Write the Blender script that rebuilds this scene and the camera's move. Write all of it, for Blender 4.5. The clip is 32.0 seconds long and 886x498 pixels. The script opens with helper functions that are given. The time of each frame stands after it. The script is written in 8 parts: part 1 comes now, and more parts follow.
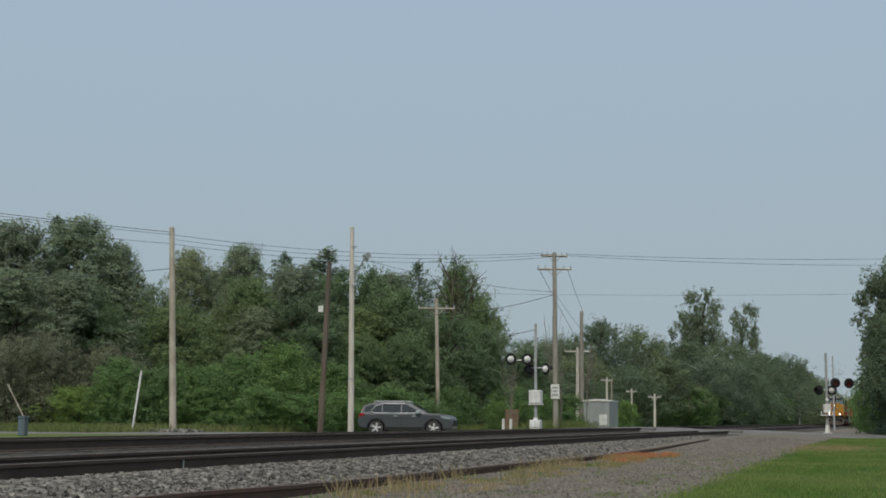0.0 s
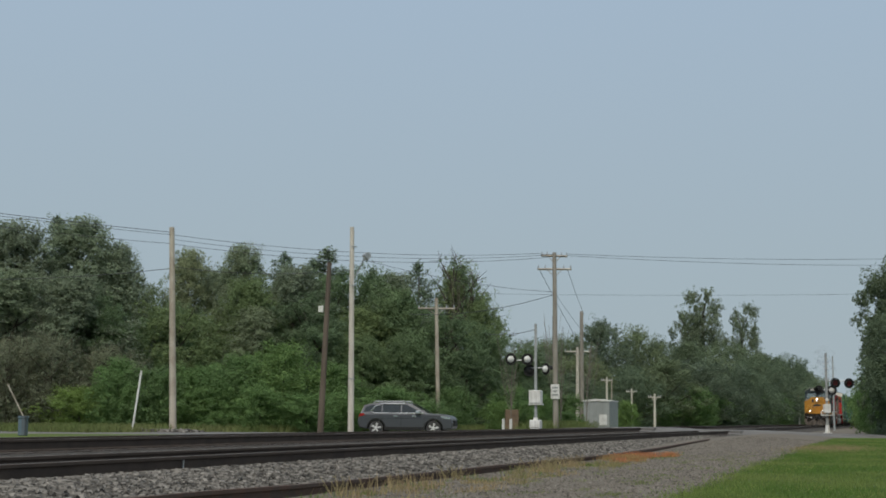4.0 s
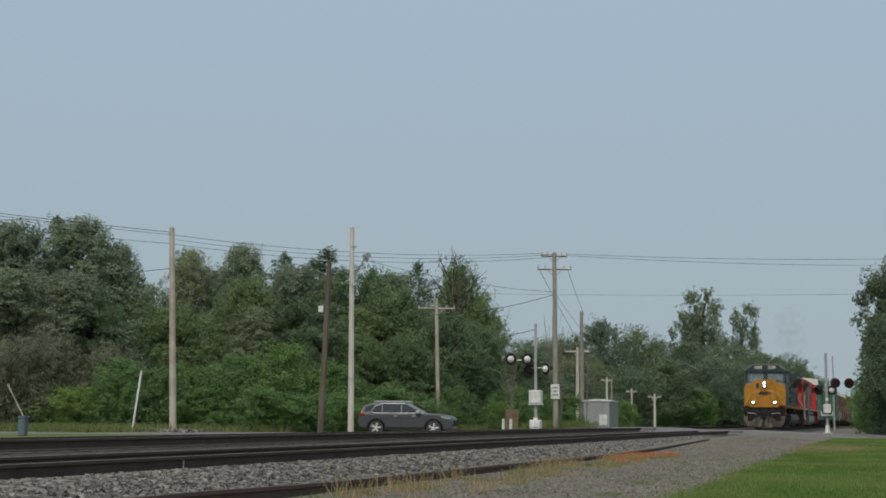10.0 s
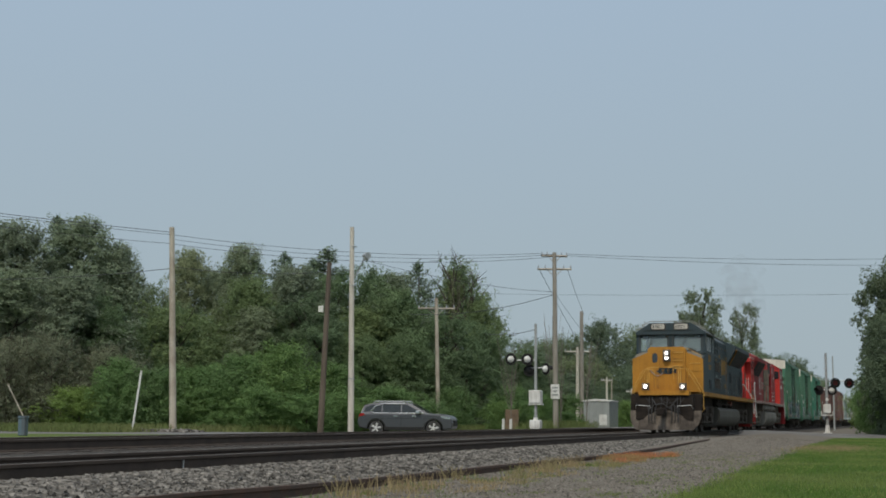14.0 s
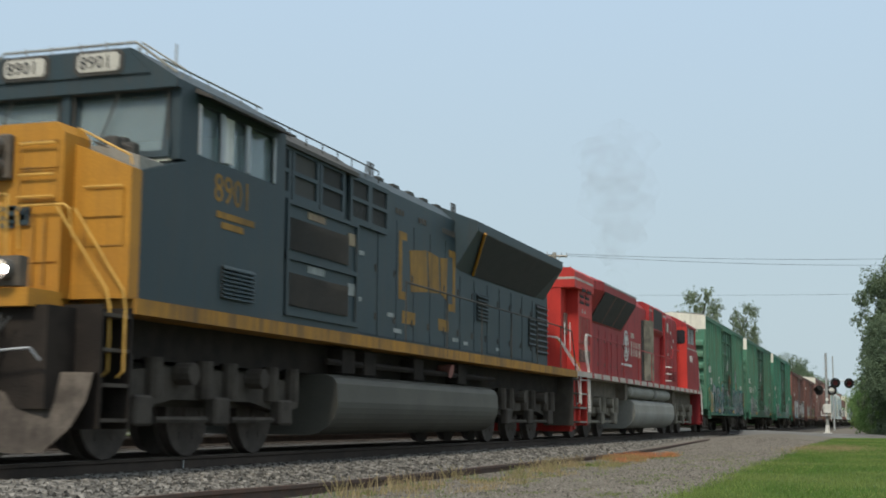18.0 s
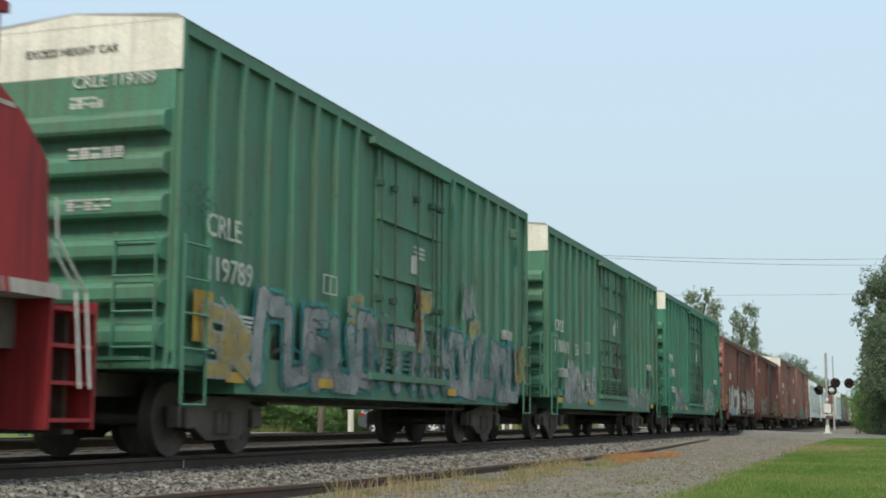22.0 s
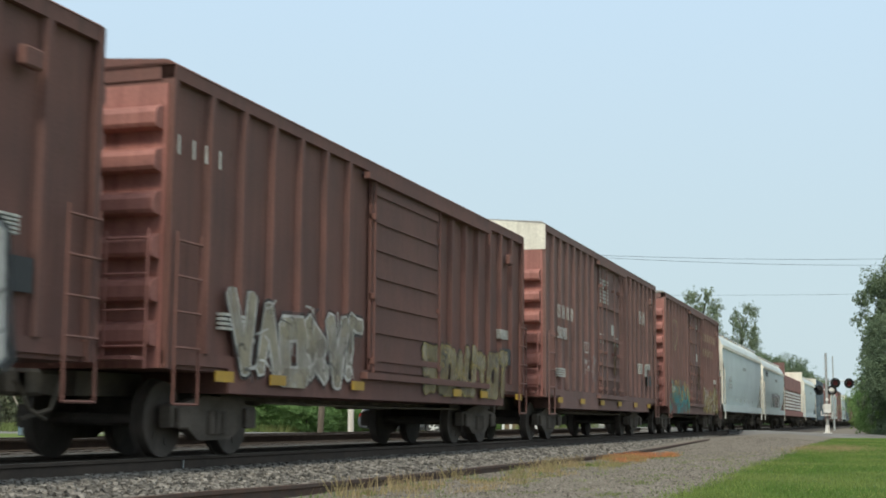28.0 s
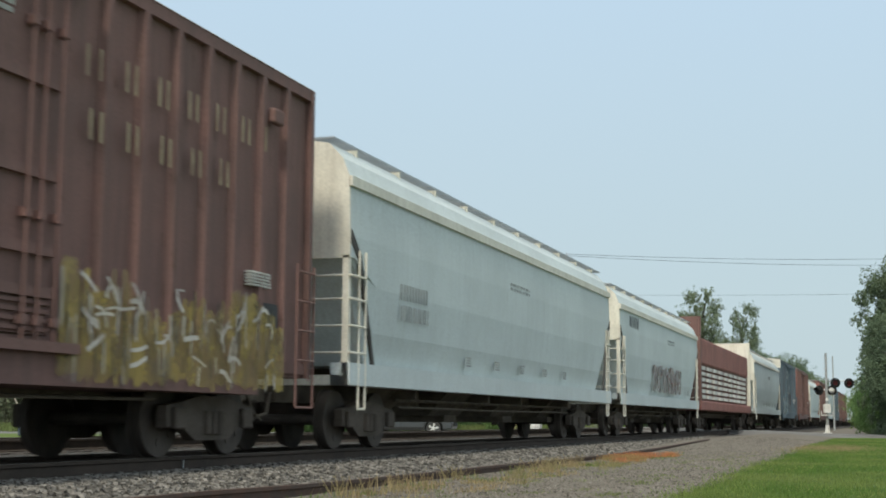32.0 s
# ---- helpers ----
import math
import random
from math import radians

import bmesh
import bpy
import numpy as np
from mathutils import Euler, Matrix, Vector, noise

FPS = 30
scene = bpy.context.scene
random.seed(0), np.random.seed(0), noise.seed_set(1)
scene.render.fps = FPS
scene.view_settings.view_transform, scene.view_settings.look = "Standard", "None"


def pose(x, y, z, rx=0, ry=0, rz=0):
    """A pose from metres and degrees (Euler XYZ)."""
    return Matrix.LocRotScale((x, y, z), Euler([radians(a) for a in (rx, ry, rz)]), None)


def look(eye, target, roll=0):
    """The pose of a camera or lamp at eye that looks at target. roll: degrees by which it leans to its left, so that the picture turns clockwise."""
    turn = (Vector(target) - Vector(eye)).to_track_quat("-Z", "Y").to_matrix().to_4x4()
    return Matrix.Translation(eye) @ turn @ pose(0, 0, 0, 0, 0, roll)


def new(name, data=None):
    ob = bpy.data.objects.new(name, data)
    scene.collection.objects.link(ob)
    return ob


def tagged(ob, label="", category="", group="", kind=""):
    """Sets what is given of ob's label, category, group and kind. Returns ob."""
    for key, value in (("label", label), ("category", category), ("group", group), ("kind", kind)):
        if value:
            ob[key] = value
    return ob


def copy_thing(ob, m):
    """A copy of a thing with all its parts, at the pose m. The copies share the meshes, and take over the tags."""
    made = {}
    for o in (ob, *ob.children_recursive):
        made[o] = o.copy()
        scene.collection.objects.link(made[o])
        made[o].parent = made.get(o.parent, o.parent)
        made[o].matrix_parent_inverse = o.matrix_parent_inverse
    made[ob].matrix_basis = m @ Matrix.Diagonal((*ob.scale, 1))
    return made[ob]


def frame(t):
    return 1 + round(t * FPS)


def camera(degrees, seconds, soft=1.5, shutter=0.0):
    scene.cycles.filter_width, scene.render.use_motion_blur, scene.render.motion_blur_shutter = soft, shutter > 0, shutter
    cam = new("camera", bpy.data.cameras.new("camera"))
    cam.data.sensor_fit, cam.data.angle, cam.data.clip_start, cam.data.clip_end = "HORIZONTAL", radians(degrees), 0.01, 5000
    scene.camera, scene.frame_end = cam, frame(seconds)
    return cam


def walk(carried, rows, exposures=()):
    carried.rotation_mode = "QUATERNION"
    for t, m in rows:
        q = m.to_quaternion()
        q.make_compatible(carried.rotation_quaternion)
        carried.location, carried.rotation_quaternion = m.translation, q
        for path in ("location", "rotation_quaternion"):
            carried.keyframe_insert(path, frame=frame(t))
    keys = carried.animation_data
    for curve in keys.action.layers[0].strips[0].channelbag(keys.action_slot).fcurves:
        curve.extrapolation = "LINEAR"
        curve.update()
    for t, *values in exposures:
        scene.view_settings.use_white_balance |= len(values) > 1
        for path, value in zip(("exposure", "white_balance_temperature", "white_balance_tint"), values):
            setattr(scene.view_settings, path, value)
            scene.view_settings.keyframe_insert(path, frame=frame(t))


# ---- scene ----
# Y runs along the railway away from the camera, X to the right across it.
cam = camera(36.19, 32.0, soft=1.8, shutter=0.24)
EYE = Vector((0.0, 0.0, 0.80))
YAW, PITCH, ROLL = 18.32, 7.18, 0.40
AIM = Vector((-math.sin(radians(YAW)) * math.cos(radians(PITCH)), math.cos(radians(YAW)) * math.cos(radians(PITCH)), math.sin(radians(PITCH))))
STAND = look(EYE, EYE + AIM * 10, ROLL)
walk(cam, [(0.0, STAND), (32.0, STAND)],
     exposures=[(0.0, 0.0, 6500, 10), (17.2, 0.0, 6500, 10), (17.6, 0.20, 6500, 9.5), (18.1, 0.54, 6540, 8), (18.6, 0.70, 6580, 7), (19.2, 0.72, 6600, 6.5), (22.0, 0.72, 6600, 6.5), (31.5, 0.68, 6600, 6.5), (32.0, 0.57, 6600, 6.5)])

# ---- hazy summer sky and a veiled sun from behind the camera ----
world = bpy.data.worlds.new("hazy_sky")
scene.world = world
world.use_nodes = True
wn, wl = world.node_tree.nodes, world.node_tree.links
wn.clear()
w_out = wn.new("ShaderNodeOutputWorld")
w_bg = wn.new("ShaderNodeBackground")
w_sky = wn.new("ShaderNodeTexSky")
w_sky.sky_type, w_sky.sun_disc = "NISHITA", False
w_sky.sun_elevation, w_sky.sun_rotation = radians(47), radians(176)
w_sky.dust_density, w_sky.air_density = 4.0, 1.0
w_geo = wn.new("ShaderNodeTexCoord")
w_sep = wn.new("ShaderNodeSeparateXYZ")
w_ramp = wn.new("ShaderNodeValToRGB")
w_ramp.color_ramp.elements[0].position, w_ramp.color_ramp.elements[0].color = 0.0, (0.385, 0.462, 0.500, 1)
w_ramp.color_ramp.elements[1].position, w_ramp.color_ramp.elements[1].color = 0.30, (0.378, 0.488, 0.603, 1)
e = w_ramp.color_ramp.elements.new(0.10)
e.color = (0.378, 0.468, 0.524, 1)
e = w_ramp.color_ramp.elements.new(1.0)
e.color = (0.78, 0.82, 0.84, 1)
w_scale = wn.new("ShaderNodeMix")
w_scale.data_type, w_scale.blend_type = "RGBA", "MULTIPLY"
w_scale.inputs[0].default_value = 1.0
w_scale.inputs[7].default_value = (0.055, 0.055, 0.055, 1)
w_mix = wn.new("ShaderNodeMix")
w_mix.data_type = "RGBA"
w_mix.inputs[0].default_value = 0.93
wl.new(w_geo.outputs["Generated"], w_sep.inputs[0])
wl.new(w_sep.outputs[2], w_ramp.inputs[0])
wl.new(w_sky.outputs[0], w_scale.inputs[6])
wl.new(w_scale.outputs[2], w_mix.inputs[6])
wl.new(w_ramp.outputs[0], w_mix.inputs[7])
wl.new(w_mix.outputs[2], w_bg.inputs[0])
wl.new(w_bg.outputs[0], w_out.inputs[0])
w_bg.inputs[1].default_value = 1.0

sun_data = bpy.data.lights.new("sun", "SUN")
sun_data.energy, sun_data.angle, sun_data.color = 1.9, radians(10), (1.0, 0.93, 0.80)
sun = new("sun", sun_data)
sun.matrix_world = look((0, 0, 60), (-0.07, 0.93, 60 - 1.0))


# ---- materials ----
def mat(name, colour, rough=0.7, metal=0.0, second=None, scale=2.0, amount=0.5, fine=40.0, bump=0.15, streak=0.0,
        streak_colour=(0.09, 0.05, 0.035), per_piece=0.0, stretch=(1, 1, 1), spec=None, coat=0.0, lo=0.42, hi=0.62, rust=0.0):
    """A surface in two colours, patchy at a large scale and grained at a fine one, with stains that run down it."""
    m = bpy.data.materials.new(name)
    m.use_nodes = True
    n, k = m.node_tree.nodes, m.node_tree.links
    b = n["Principled BSDF"]
    b.inputs["Roughness"].default_value, b.inputs["Metallic"].default_value = rough, metal
    if spec is not None:
        b.inputs["Specular IOR Level"].default_value = spec
    b.inputs["Coat Weight"].default_value = coat
    co = n.new("ShaderNodeTexCoord")
    mp = n.new("ShaderNodeMapping")
    mp.inputs["Scale"].default_value = stretch
    k.new(co.outputs["Object"], mp.inputs[0])
    big, small = n.new("ShaderNodeTexNoise"), n.new("ShaderNodeTexNoise")
    big.inputs["Scale"].default_value, big.inputs["Detail"].default_value = scale, 6
    small.inputs["Scale"].default_value, small.inputs["Detail"].default_value = fine, 4
    k.new(mp.outputs[0], big.inputs[0])
    k.new(mp.outputs[0], small.inputs[0])
    second = second or tuple(c * 0.7 for c in colour)
    ramp = n.new("ShaderNodeMapRange")
    ramp.inputs[1].default_value, ramp.inputs[2].default_value, ramp.inputs[4].default_value = lo, hi, amount
    k.new(big.outputs[0], ramp.inputs[0])
    mix = n.new("ShaderNodeMix")
    mix.data_type = "RGBA"
    mix.inputs[6].default_value, mix.inputs[7].default_value = (*colour, 1), (*second, 1)
    k.new(ramp.outputs[0], mix.inputs[0])
    last = mix.outputs[2]
    grain = n.new("ShaderNodeMix")
    grain.data_type, grain.blend_type = "RGBA", "MULTIPLY"
    grain.inputs[0].default_value = 0.5
    gr = n.new("ShaderNodeMapRange")
    gr.inputs[1].default_value, gr.inputs[2].default_value = 0.3, 0.7
    gr.inputs[3].default_value, gr.inputs[4].default_value = 0.75, 1.2
    k.new(small.outputs[0], gr.inputs[0])
    k.new(last, grain.inputs[6])
    k.new(gr.outputs[0], grain.inputs[7])
    last = grain.outputs[2]
    if streak:
        ms = n.new("ShaderNodeMapping")
        ms.inputs["Scale"].default_value = (5.0, 5.0, 0.35)
        k.new(co.outputs["Object"], ms.inputs[0])
        st = n.new("ShaderNodeTexNoise")
        st.inputs["Scale"].default_value, st.inputs["Detail"].default_value = 1.6, 8
        k.new(ms.outputs[0], st.inputs[0])
        sr = n.new("ShaderNodeMapRange")
        sr.inputs[1].default_value, sr.inputs[2].default_value, sr.inputs[4].default_value = 0.46, 0.72, streak
        k.new(st.outputs[0], sr.inputs[0])
        sm = n.new("ShaderNodeMix")
        sm.data_type = "RGBA"
        sm.inputs[7].default_value = (*streak_colour, 1)
        k.new(sr.outputs[0], sm.inputs[0])
        k.new(last, sm.inputs[6])
        last = sm.outputs[2]
        mf = n.new("ShaderNodeMapping")
        mf.inputs["Scale"].default_value = (17.0, 17.0, 0.55)
        k.new(co.outputs["Object"], mf.inputs[0])
        sf = n.new("ShaderNodeTexNoise")
        sf.inputs["Scale"].default_value, sf.inputs["Detail"].default_value, sf.inputs["Roughness"].default_value = 1.1, 6, 0.7
        k.new(mf.outputs[0], sf.inputs[0])
        fr = n.new("ShaderNodeMapRange")
        fr.inputs[1].default_value, fr.inputs[2].default_value, fr.inputs[4].default_value = 0.50, 0.70, streak * 0.85
        k.new(sf.outputs[0], fr.inputs[0])
        fm = n.new("ShaderNodeMix")
        fm.data_type = "RGBA"
        fm.inputs[7].default_value = (*(c * 0.75 for c in streak_colour), 1)
        k.new(fr.outputs[0], fm.inputs[0])
        k.new(last, fm.inputs[6])
        last = fm.outputs[2]
    if rust:
        mr = n.new("ShaderNodeMapping")
        mr.inputs["Scale"].default_value = (3.0, 3.0, 1.3)
        k.new(co.outputs["Object"], mr.inputs[0])
        rn = n.new("ShaderNodeTexNoise")
        rn.inputs["Scale"].default_value, rn.inputs["Detail"].default_value, rn.inputs["Roughness"].default_value = 2.2, 9, 0.72
        k.new(mr.outputs[0], rn.inputs[0])
        rr = n.new("ShaderNodeMapRange")
        rr.inputs[1].default_value, rr.inputs[2].default_value, rr.inputs[4].default_value = 0.60, 0.68, rust
        k.new(rn.outputs[0], rr.inputs[0])
        rx = n.new("ShaderNodeMix")
        rx.data_type = "RGBA"
        rx.inputs[7].default_value = (0.085, 0.048, 0.030, 1)
        k.new(rr.outputs[0], rx.inputs[0])
        k.new(last, rx.inputs[6])
        last = rx.outputs[2]
    if per_piece:
        info = n.new("ShaderNodeNewGeometry" if per_piece > 0 else "ShaderNodeObjectInfo")
        pr = n.new("ShaderNodeMapRange")
        pr.inputs[3].default_value, pr.inputs[4].default_value = 1 - abs(per_piece), 1 + abs(per_piece)
        k.new(info.outputs["Random Per Island" if per_piece > 0 else "Random"], pr.inputs[0])
        pm = n.new("ShaderNodeMix")
        pm.data_type, pm.blend_type = "RGBA", "MULTIPLY"
        pm.inputs[0].default_value = 1.0
        k.new(last, pm.inputs[6])
        k.new(pr.outputs[0], pm.inputs[7])
        last = pm.outputs[2]
    k.new(last, b.inputs["Base Color"])
    if bump:
        bp = n.new("ShaderNodeBump")
        bp.inputs["Strength"].default_value, bp.inputs["Distance"].default_value = bump, 0.02
        k.new(small.outputs[0], bp.inputs["Height"])
        k.new(bp.outputs[0], b.inputs["Normal"])
    return m


def leaf_mat(name, colour, second, through_light=0.42, hue=0.0):
    """Matt leaf that lets some light through; hue is how far whole plants differ from one another."""
    m = mat(name, colour, 0.75, 0, second, 0.35, 0.9, 6.0, 0.0, per_piece=0.28, spec=0.08)
    n, k = m.node_tree.nodes, m.node_tree.links
    b = n["Principled BSDF"]
    last = b.inputs["Base Color"].links[0].from_socket
    if hue:
        info = n.new("ShaderNodeObjectInfo")
        ramp = n.new("ShaderNodeValToRGB")
        ramp.color_ramp.elements[0].color = (1 - 0.45 * hue, 1 - 0.30 * hue, 1 - 0.1 * hue, 1)
        ramp.color_ramp.elements[1].color = (1 + 0.85 * hue, 1 + 0.7 * hue, 1 - 0.1 * hue, 1)
        mid = ramp.color_ramp.elements.new(0.5)
        mid.color = (1 - 0.2 * hue, 1 + 0.1 * hue, 1, 1)
        k.new(info.outputs["Random"], ramp.inputs[0])
        mx = n.new("ShaderNodeMix")
        mx.data_type, mx.blend_type = "RGBA", "MULTIPLY"
        mx.inputs[0].default_value = 1.0
        k.new(last, mx.inputs[6])
        k.new(ramp.outputs[0], mx.inputs[7])
        last = mx.outputs[2]
        k.new(last, b.inputs["Base Color"])
    tr = n.new("ShaderNodeBsdfTranslucent")
    ad = n.new("ShaderNodeMixShader")
    ad.inputs[0].default_value = through_light
    k.new(last, tr.inputs[0])
    k.new(b.outputs[0], ad.inputs[1])
    k.new(tr.outputs[0], ad.inputs[2])
    k.new(ad.outputs[0], n["Material Output"].inputs[0])
    return m


def glow(name, colour, strength):
    m = bpy.data.materials.new(name)
    m.use_nodes = True
    b = m.node_tree.nodes["Principled BSDF"]
    b.inputs["Base Color"].default_value = (*colour, 1)
    b.inputs["Emission Color"].default_value, b.inputs["Emission Strength"].default_value = (*colour, 1), strength
    return m


def glass(name, tint=(0.5, 0.6, 0.62), rough=0.03):
    m = bpy.data.materials.new(name)
    m.use_nodes = True
    b = m.node_tree.nodes["Principled BSDF"]
    b.inputs["Base Color"].default_value = (*tint, 1)
    b.inputs["Roughness"].default_value, b.inputs["Transmission Weight"].default_value = rough, 0.85
    b.inputs["IOR"].default_value = 1.45
    return m


M_gravel = mat("crushed_gravel", (0.165, 0.148, 0.125), 0.95, 0, (0.130, 0.113, 0.095), 0.9, 0.6, 110, 0.3, spec=0.1)
M_pebble = mat("gravel_pebbles", (0.199, 0.180, 0.156), 0.9, 0, (0.120, 0.105, 0.089), 3, 0.8, 90, 0.1, per_piece=0.55, spec=0.15)
M_mast = mat("weathered_mast_steel", (0.36, 0.375, 0.375), 0.7, 0.1, (0.27, 0.28, 0.285), 3, 0.6, 30, 0.1, spec=0.3)
M_ballast_bed = mat("ballast_bed", (0.088, 0.080, 0.073), 0.95, 0, (0.050, 0.046, 0.043), 9, 0.9, 60, 1.0, spec=0.1)
M_stone = mat("ballast_stone", (0.180, 0.168, 0.152), 0.88, 0, (0.086, 0.080, 0.072), 6, 0.8, 90, 0.2, per_piece=0.65, spec=0.2)
M_rail = mat("rusty_rail_steel", (0.078, 0.061, 0.051), 0.85, 0.0, (0.056, 0.046, 0.040), 3, 0.6, 60, 0.2, spec=0.12)
M_railtop = mat("worn_rail_head", (0.22, 0.19, 0.165), 0.5, 0.4, (0.12, 0.10, 0.09), 4, 0.6, 80, 0.05)
M_oldrail = mat("buried_rail_rust", (0.070, 0.048, 0.038), 0.9, 0.0, (0.105, 0.056, 0.039), 5, 0.7, 50, 0.4)
M_tie = mat("weathered_tie_wood", (0.085, 0.073, 0.064), 0.9, 0, (0.050, 0.043, 0.040), 3, 0.8, 30, 0.5, per_piece=-0.25)
M_asphalt = mat("worn_asphalt", (0.16, 0.155, 0.15), 0.9, 0, (0.11, 0.105, 0.10), 0.8, 0.7, 60, 0.4)
M_lawn = mat("lawn_soil", (0.075, 0.12, 0.032), 0.95, 0, (0.10, 0.12, 0.045), 0.5, 0.5, 20, 0.6, spec=0.1)
M_field = mat("rough_grass_ground", (0.11, 0.15, 0.04), 0.95, 0, (0.075, 0.105, 0.032), 0.12, 0.8, 8, 0.6, spec=0.1)
M_blade = leaf_mat("grass_blades", (0.118, 0.200, 0.046), (0.215, 0.262, 0.084))
M_palegrass = leaf_mat("pale_grass_blades", (0.23, 0.28, 0.09), (0.18, 0.25, 0.07))
M_verge = leaf_mat("verge_grass_blades", (0.16, 0.205, 0.075), (0.21, 0.23, 0.10))
M_straw = leaf_mat("dry_weeds", (0.371, 0.286, 0.162), (0.268, 0.255, 0.121))
M_orange = leaf_mat("orange_weeds", (0.52, 0.225, 0.115), (0.36, 0.26, 0.12))
M_leaf_a = leaf_mat("maple_leaves", (0.265, 0.305, 0.205), (0.205, 0.245, 0.170), 0.45, 0.20)
M_leaf_b = leaf_mat("ash_leaves", (0.186, 0.248, 0.134), (0.146, 0.200, 0.114), 0.45, 0.24)
M_leaf_c = leaf_mat("scrub_leaves", (0.188, 0.275, 0.108), (0.142, 0.215, 0.092), 0.40, 0.32)
# Haze over the far trees is put into this greyer leaf colour.
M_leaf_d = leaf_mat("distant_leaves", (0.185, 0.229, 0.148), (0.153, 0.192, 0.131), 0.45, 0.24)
M_leaf_e = leaf_mat("locust_leaves", (0.215, 0.260, 0.175), (0.175, 0.215, 0.150), 0.45, 0.1)
M_leaf_f = leaf_mat("dark_tree_leaves", (0.155, 0.200, 0.125), (0.12, 0.16, 0.105), 0.35, 0.12)
M_needle = leaf_mat("conifer_needles", (0.188, 0.244, 0.175), (0.150, 0.200, 0.150), 0.3, 0.15)
M_brush = leaf_mat("brown_brush_leaves", (0.225, 0.240, 0.158), (0.178, 0.192, 0.132), 0.4, 0.12)
M_bark = mat("grey_bark", (0.10, 0.085, 0.07), 0.95, 0, (0.05, 0.042, 0.035), 3, 0.8, 25, 0.6)
M_twig = mat("dry_grey_twigs", (0.20, 0.175, 0.15), 0.95, 0, (0.14, 0.12, 0.10), 3, 0.8, 25, 0.3)
M_pole = mat("weathered_pole_wood", (0.47, 0.425, 0.36), 0.9, 0, (0.32, 0.27, 0.22), 2, 0.8, 30, 0.4, stretch=(0.900, 0.900, 0.440), spec=0.1)
M_polepale = mat("pale_bleached_pole", (0.58, 0.54, 0.48), 0.9, 0, (0.44, 0.40, 0.35), 2, 0.8, 30, 0.3, stretch=(3, 3, 0.4), spec=0.1)
M_poledark = mat("creosote_pole", (0.15, 0.12, 0.10), 0.9, 0, (0.10, 0.08, 0.068), 2, 0.8, 30, 0.4, stretch=(3, 3, 0.4), spec=0.1)
M_polegrey = mat("grey_brown_pole", (0.31, 0.285, 0.25), 0.9, 0, (0.22, 0.20, 0.17), 2, 0.8, 30, 0.4, stretch=(3, 3, 0.4), spec=0.1)
M_wire = mat("wire_black", (0.075, 0.08, 0.085), 0.6, 0.0, bump=0)
M_alu = mat("aluminium_grey", (0.45, 0.46, 0.47), 0.45, 0.6, (0.36, 0.37, 0.38), 4, 0.6, 60, 0.1)
M_white = mat("white_paint", (0.72, 0.72, 0.70), 0.6, 0, (0.56, 0.55, 0.52), 3, 0.7, 40, 0.1, streak=0.25)
M_black = mat("black_enamel", (0.022, 0.022, 0.022), 0.75, 0, (0.035, 0.034, 0.033), 5, 0.6, 50, 0.1, spec=0.2)
M_rubber = mat("tyre_rubber", (0.038, 0.038, 0.039), 0.85, 0, (0.060, 0.057, 0.054), 6, 0.5, 60, 0.2)
M_under = mat("grimy_running_gear", (0.113, 0.097, 0.082), 0.9, 0.0, (0.182, 0.151, 0.121), 3, 0.7, 40, 0.4, spec=0.12)
M_truck = mat("dusty_truck_frame", (0.130, 0.109, 0.093), 0.9, 0.0, (0.080, 0.068, 0.058), 3, 0.7, 40, 0.4, spec=0.12)
M_truck_pale = mat("dusty_olive_truck_frame", (0.215, 0.195, 0.160), 0.9, 0.0, (0.095, 0.086, 0.072), 2.2, 0.8, 40, 0.4, spec=0.12)
M_wheel = mat("wheel_steel", (0.077, 0.064, 0.056), 0.7, 0.2, (0.126, 0.105, 0.091), 4, 0.6, 50, 0.1, spec=0.2)
M_red_lens = mat("dark_red_lens", (0.24, 0.035, 0.035), 0.25, 0, (0.16, 0.022, 0.022), 8, 0.5, 60, 0.0)
M_lamp = glow("headlamp_glow", (1.0, 0.94, 0.86), 45.0)
M_ditch = glow("ditch_lamp_glow", (1.0, 0.93, 0.82), 45.0)
M_bowl = mat("lamp_reflector", (0.12, 0.11, 0.10), 0.7, 0.2, (0.08, 0.075, 0.07), 20, 0.5, 60, 0.0)
M_pilot = mat("sooty_pilot_steel", (0.024, 0.020, 0.018), 0.9, 0.0, (0.039, 0.032, 0.027), 3, 0.7, 40, 0.3, spec=0.12)
M_plough = mat("dusty_plough_steel", (0.155, 0.130, 0.108), 0.85, 0.0, (0.060, 0.050, 0.043), 1.6, 0.9, 40, 0.2, streak=0.6, streak_colour=(0.036, 0.030, 0.027), spec=0.15)
M_dimyellow = mat("faded_golden_lettering", (0.30, 0.165, 0.035), 0.65, 0, (0.19, 0.11, 0.035), 2, 0.8, 40, 0.05, streak=0.4, streak_colour=(0.08, 0.06, 0.035), spec=0.2)
M_stripe = mat("dusty_white_stripe", (0.50, 0.46, 0.42), 0.7, 0, (0.36, 0.31, 0.28), 2, 0.8, 40, 0.05, streak=0.4, streak_colour=(0.22, 0.15, 0.12), spec=0.2)
M_fuel = mat("sooty_fuel_tank", (0.088, 0.085, 0.072), 0.65, 0.0, (0.06, 0.058, 0.05), 1.0, 0.7, 40, 0.03, spec=0.3)
M_rust = mat("rusty_ironwork", (0.085, 0.062, 0.047), 0.9, 0, (0.052, 0.036, 0.026), 5, 0.8, 50, 0.3, spec=0.1)
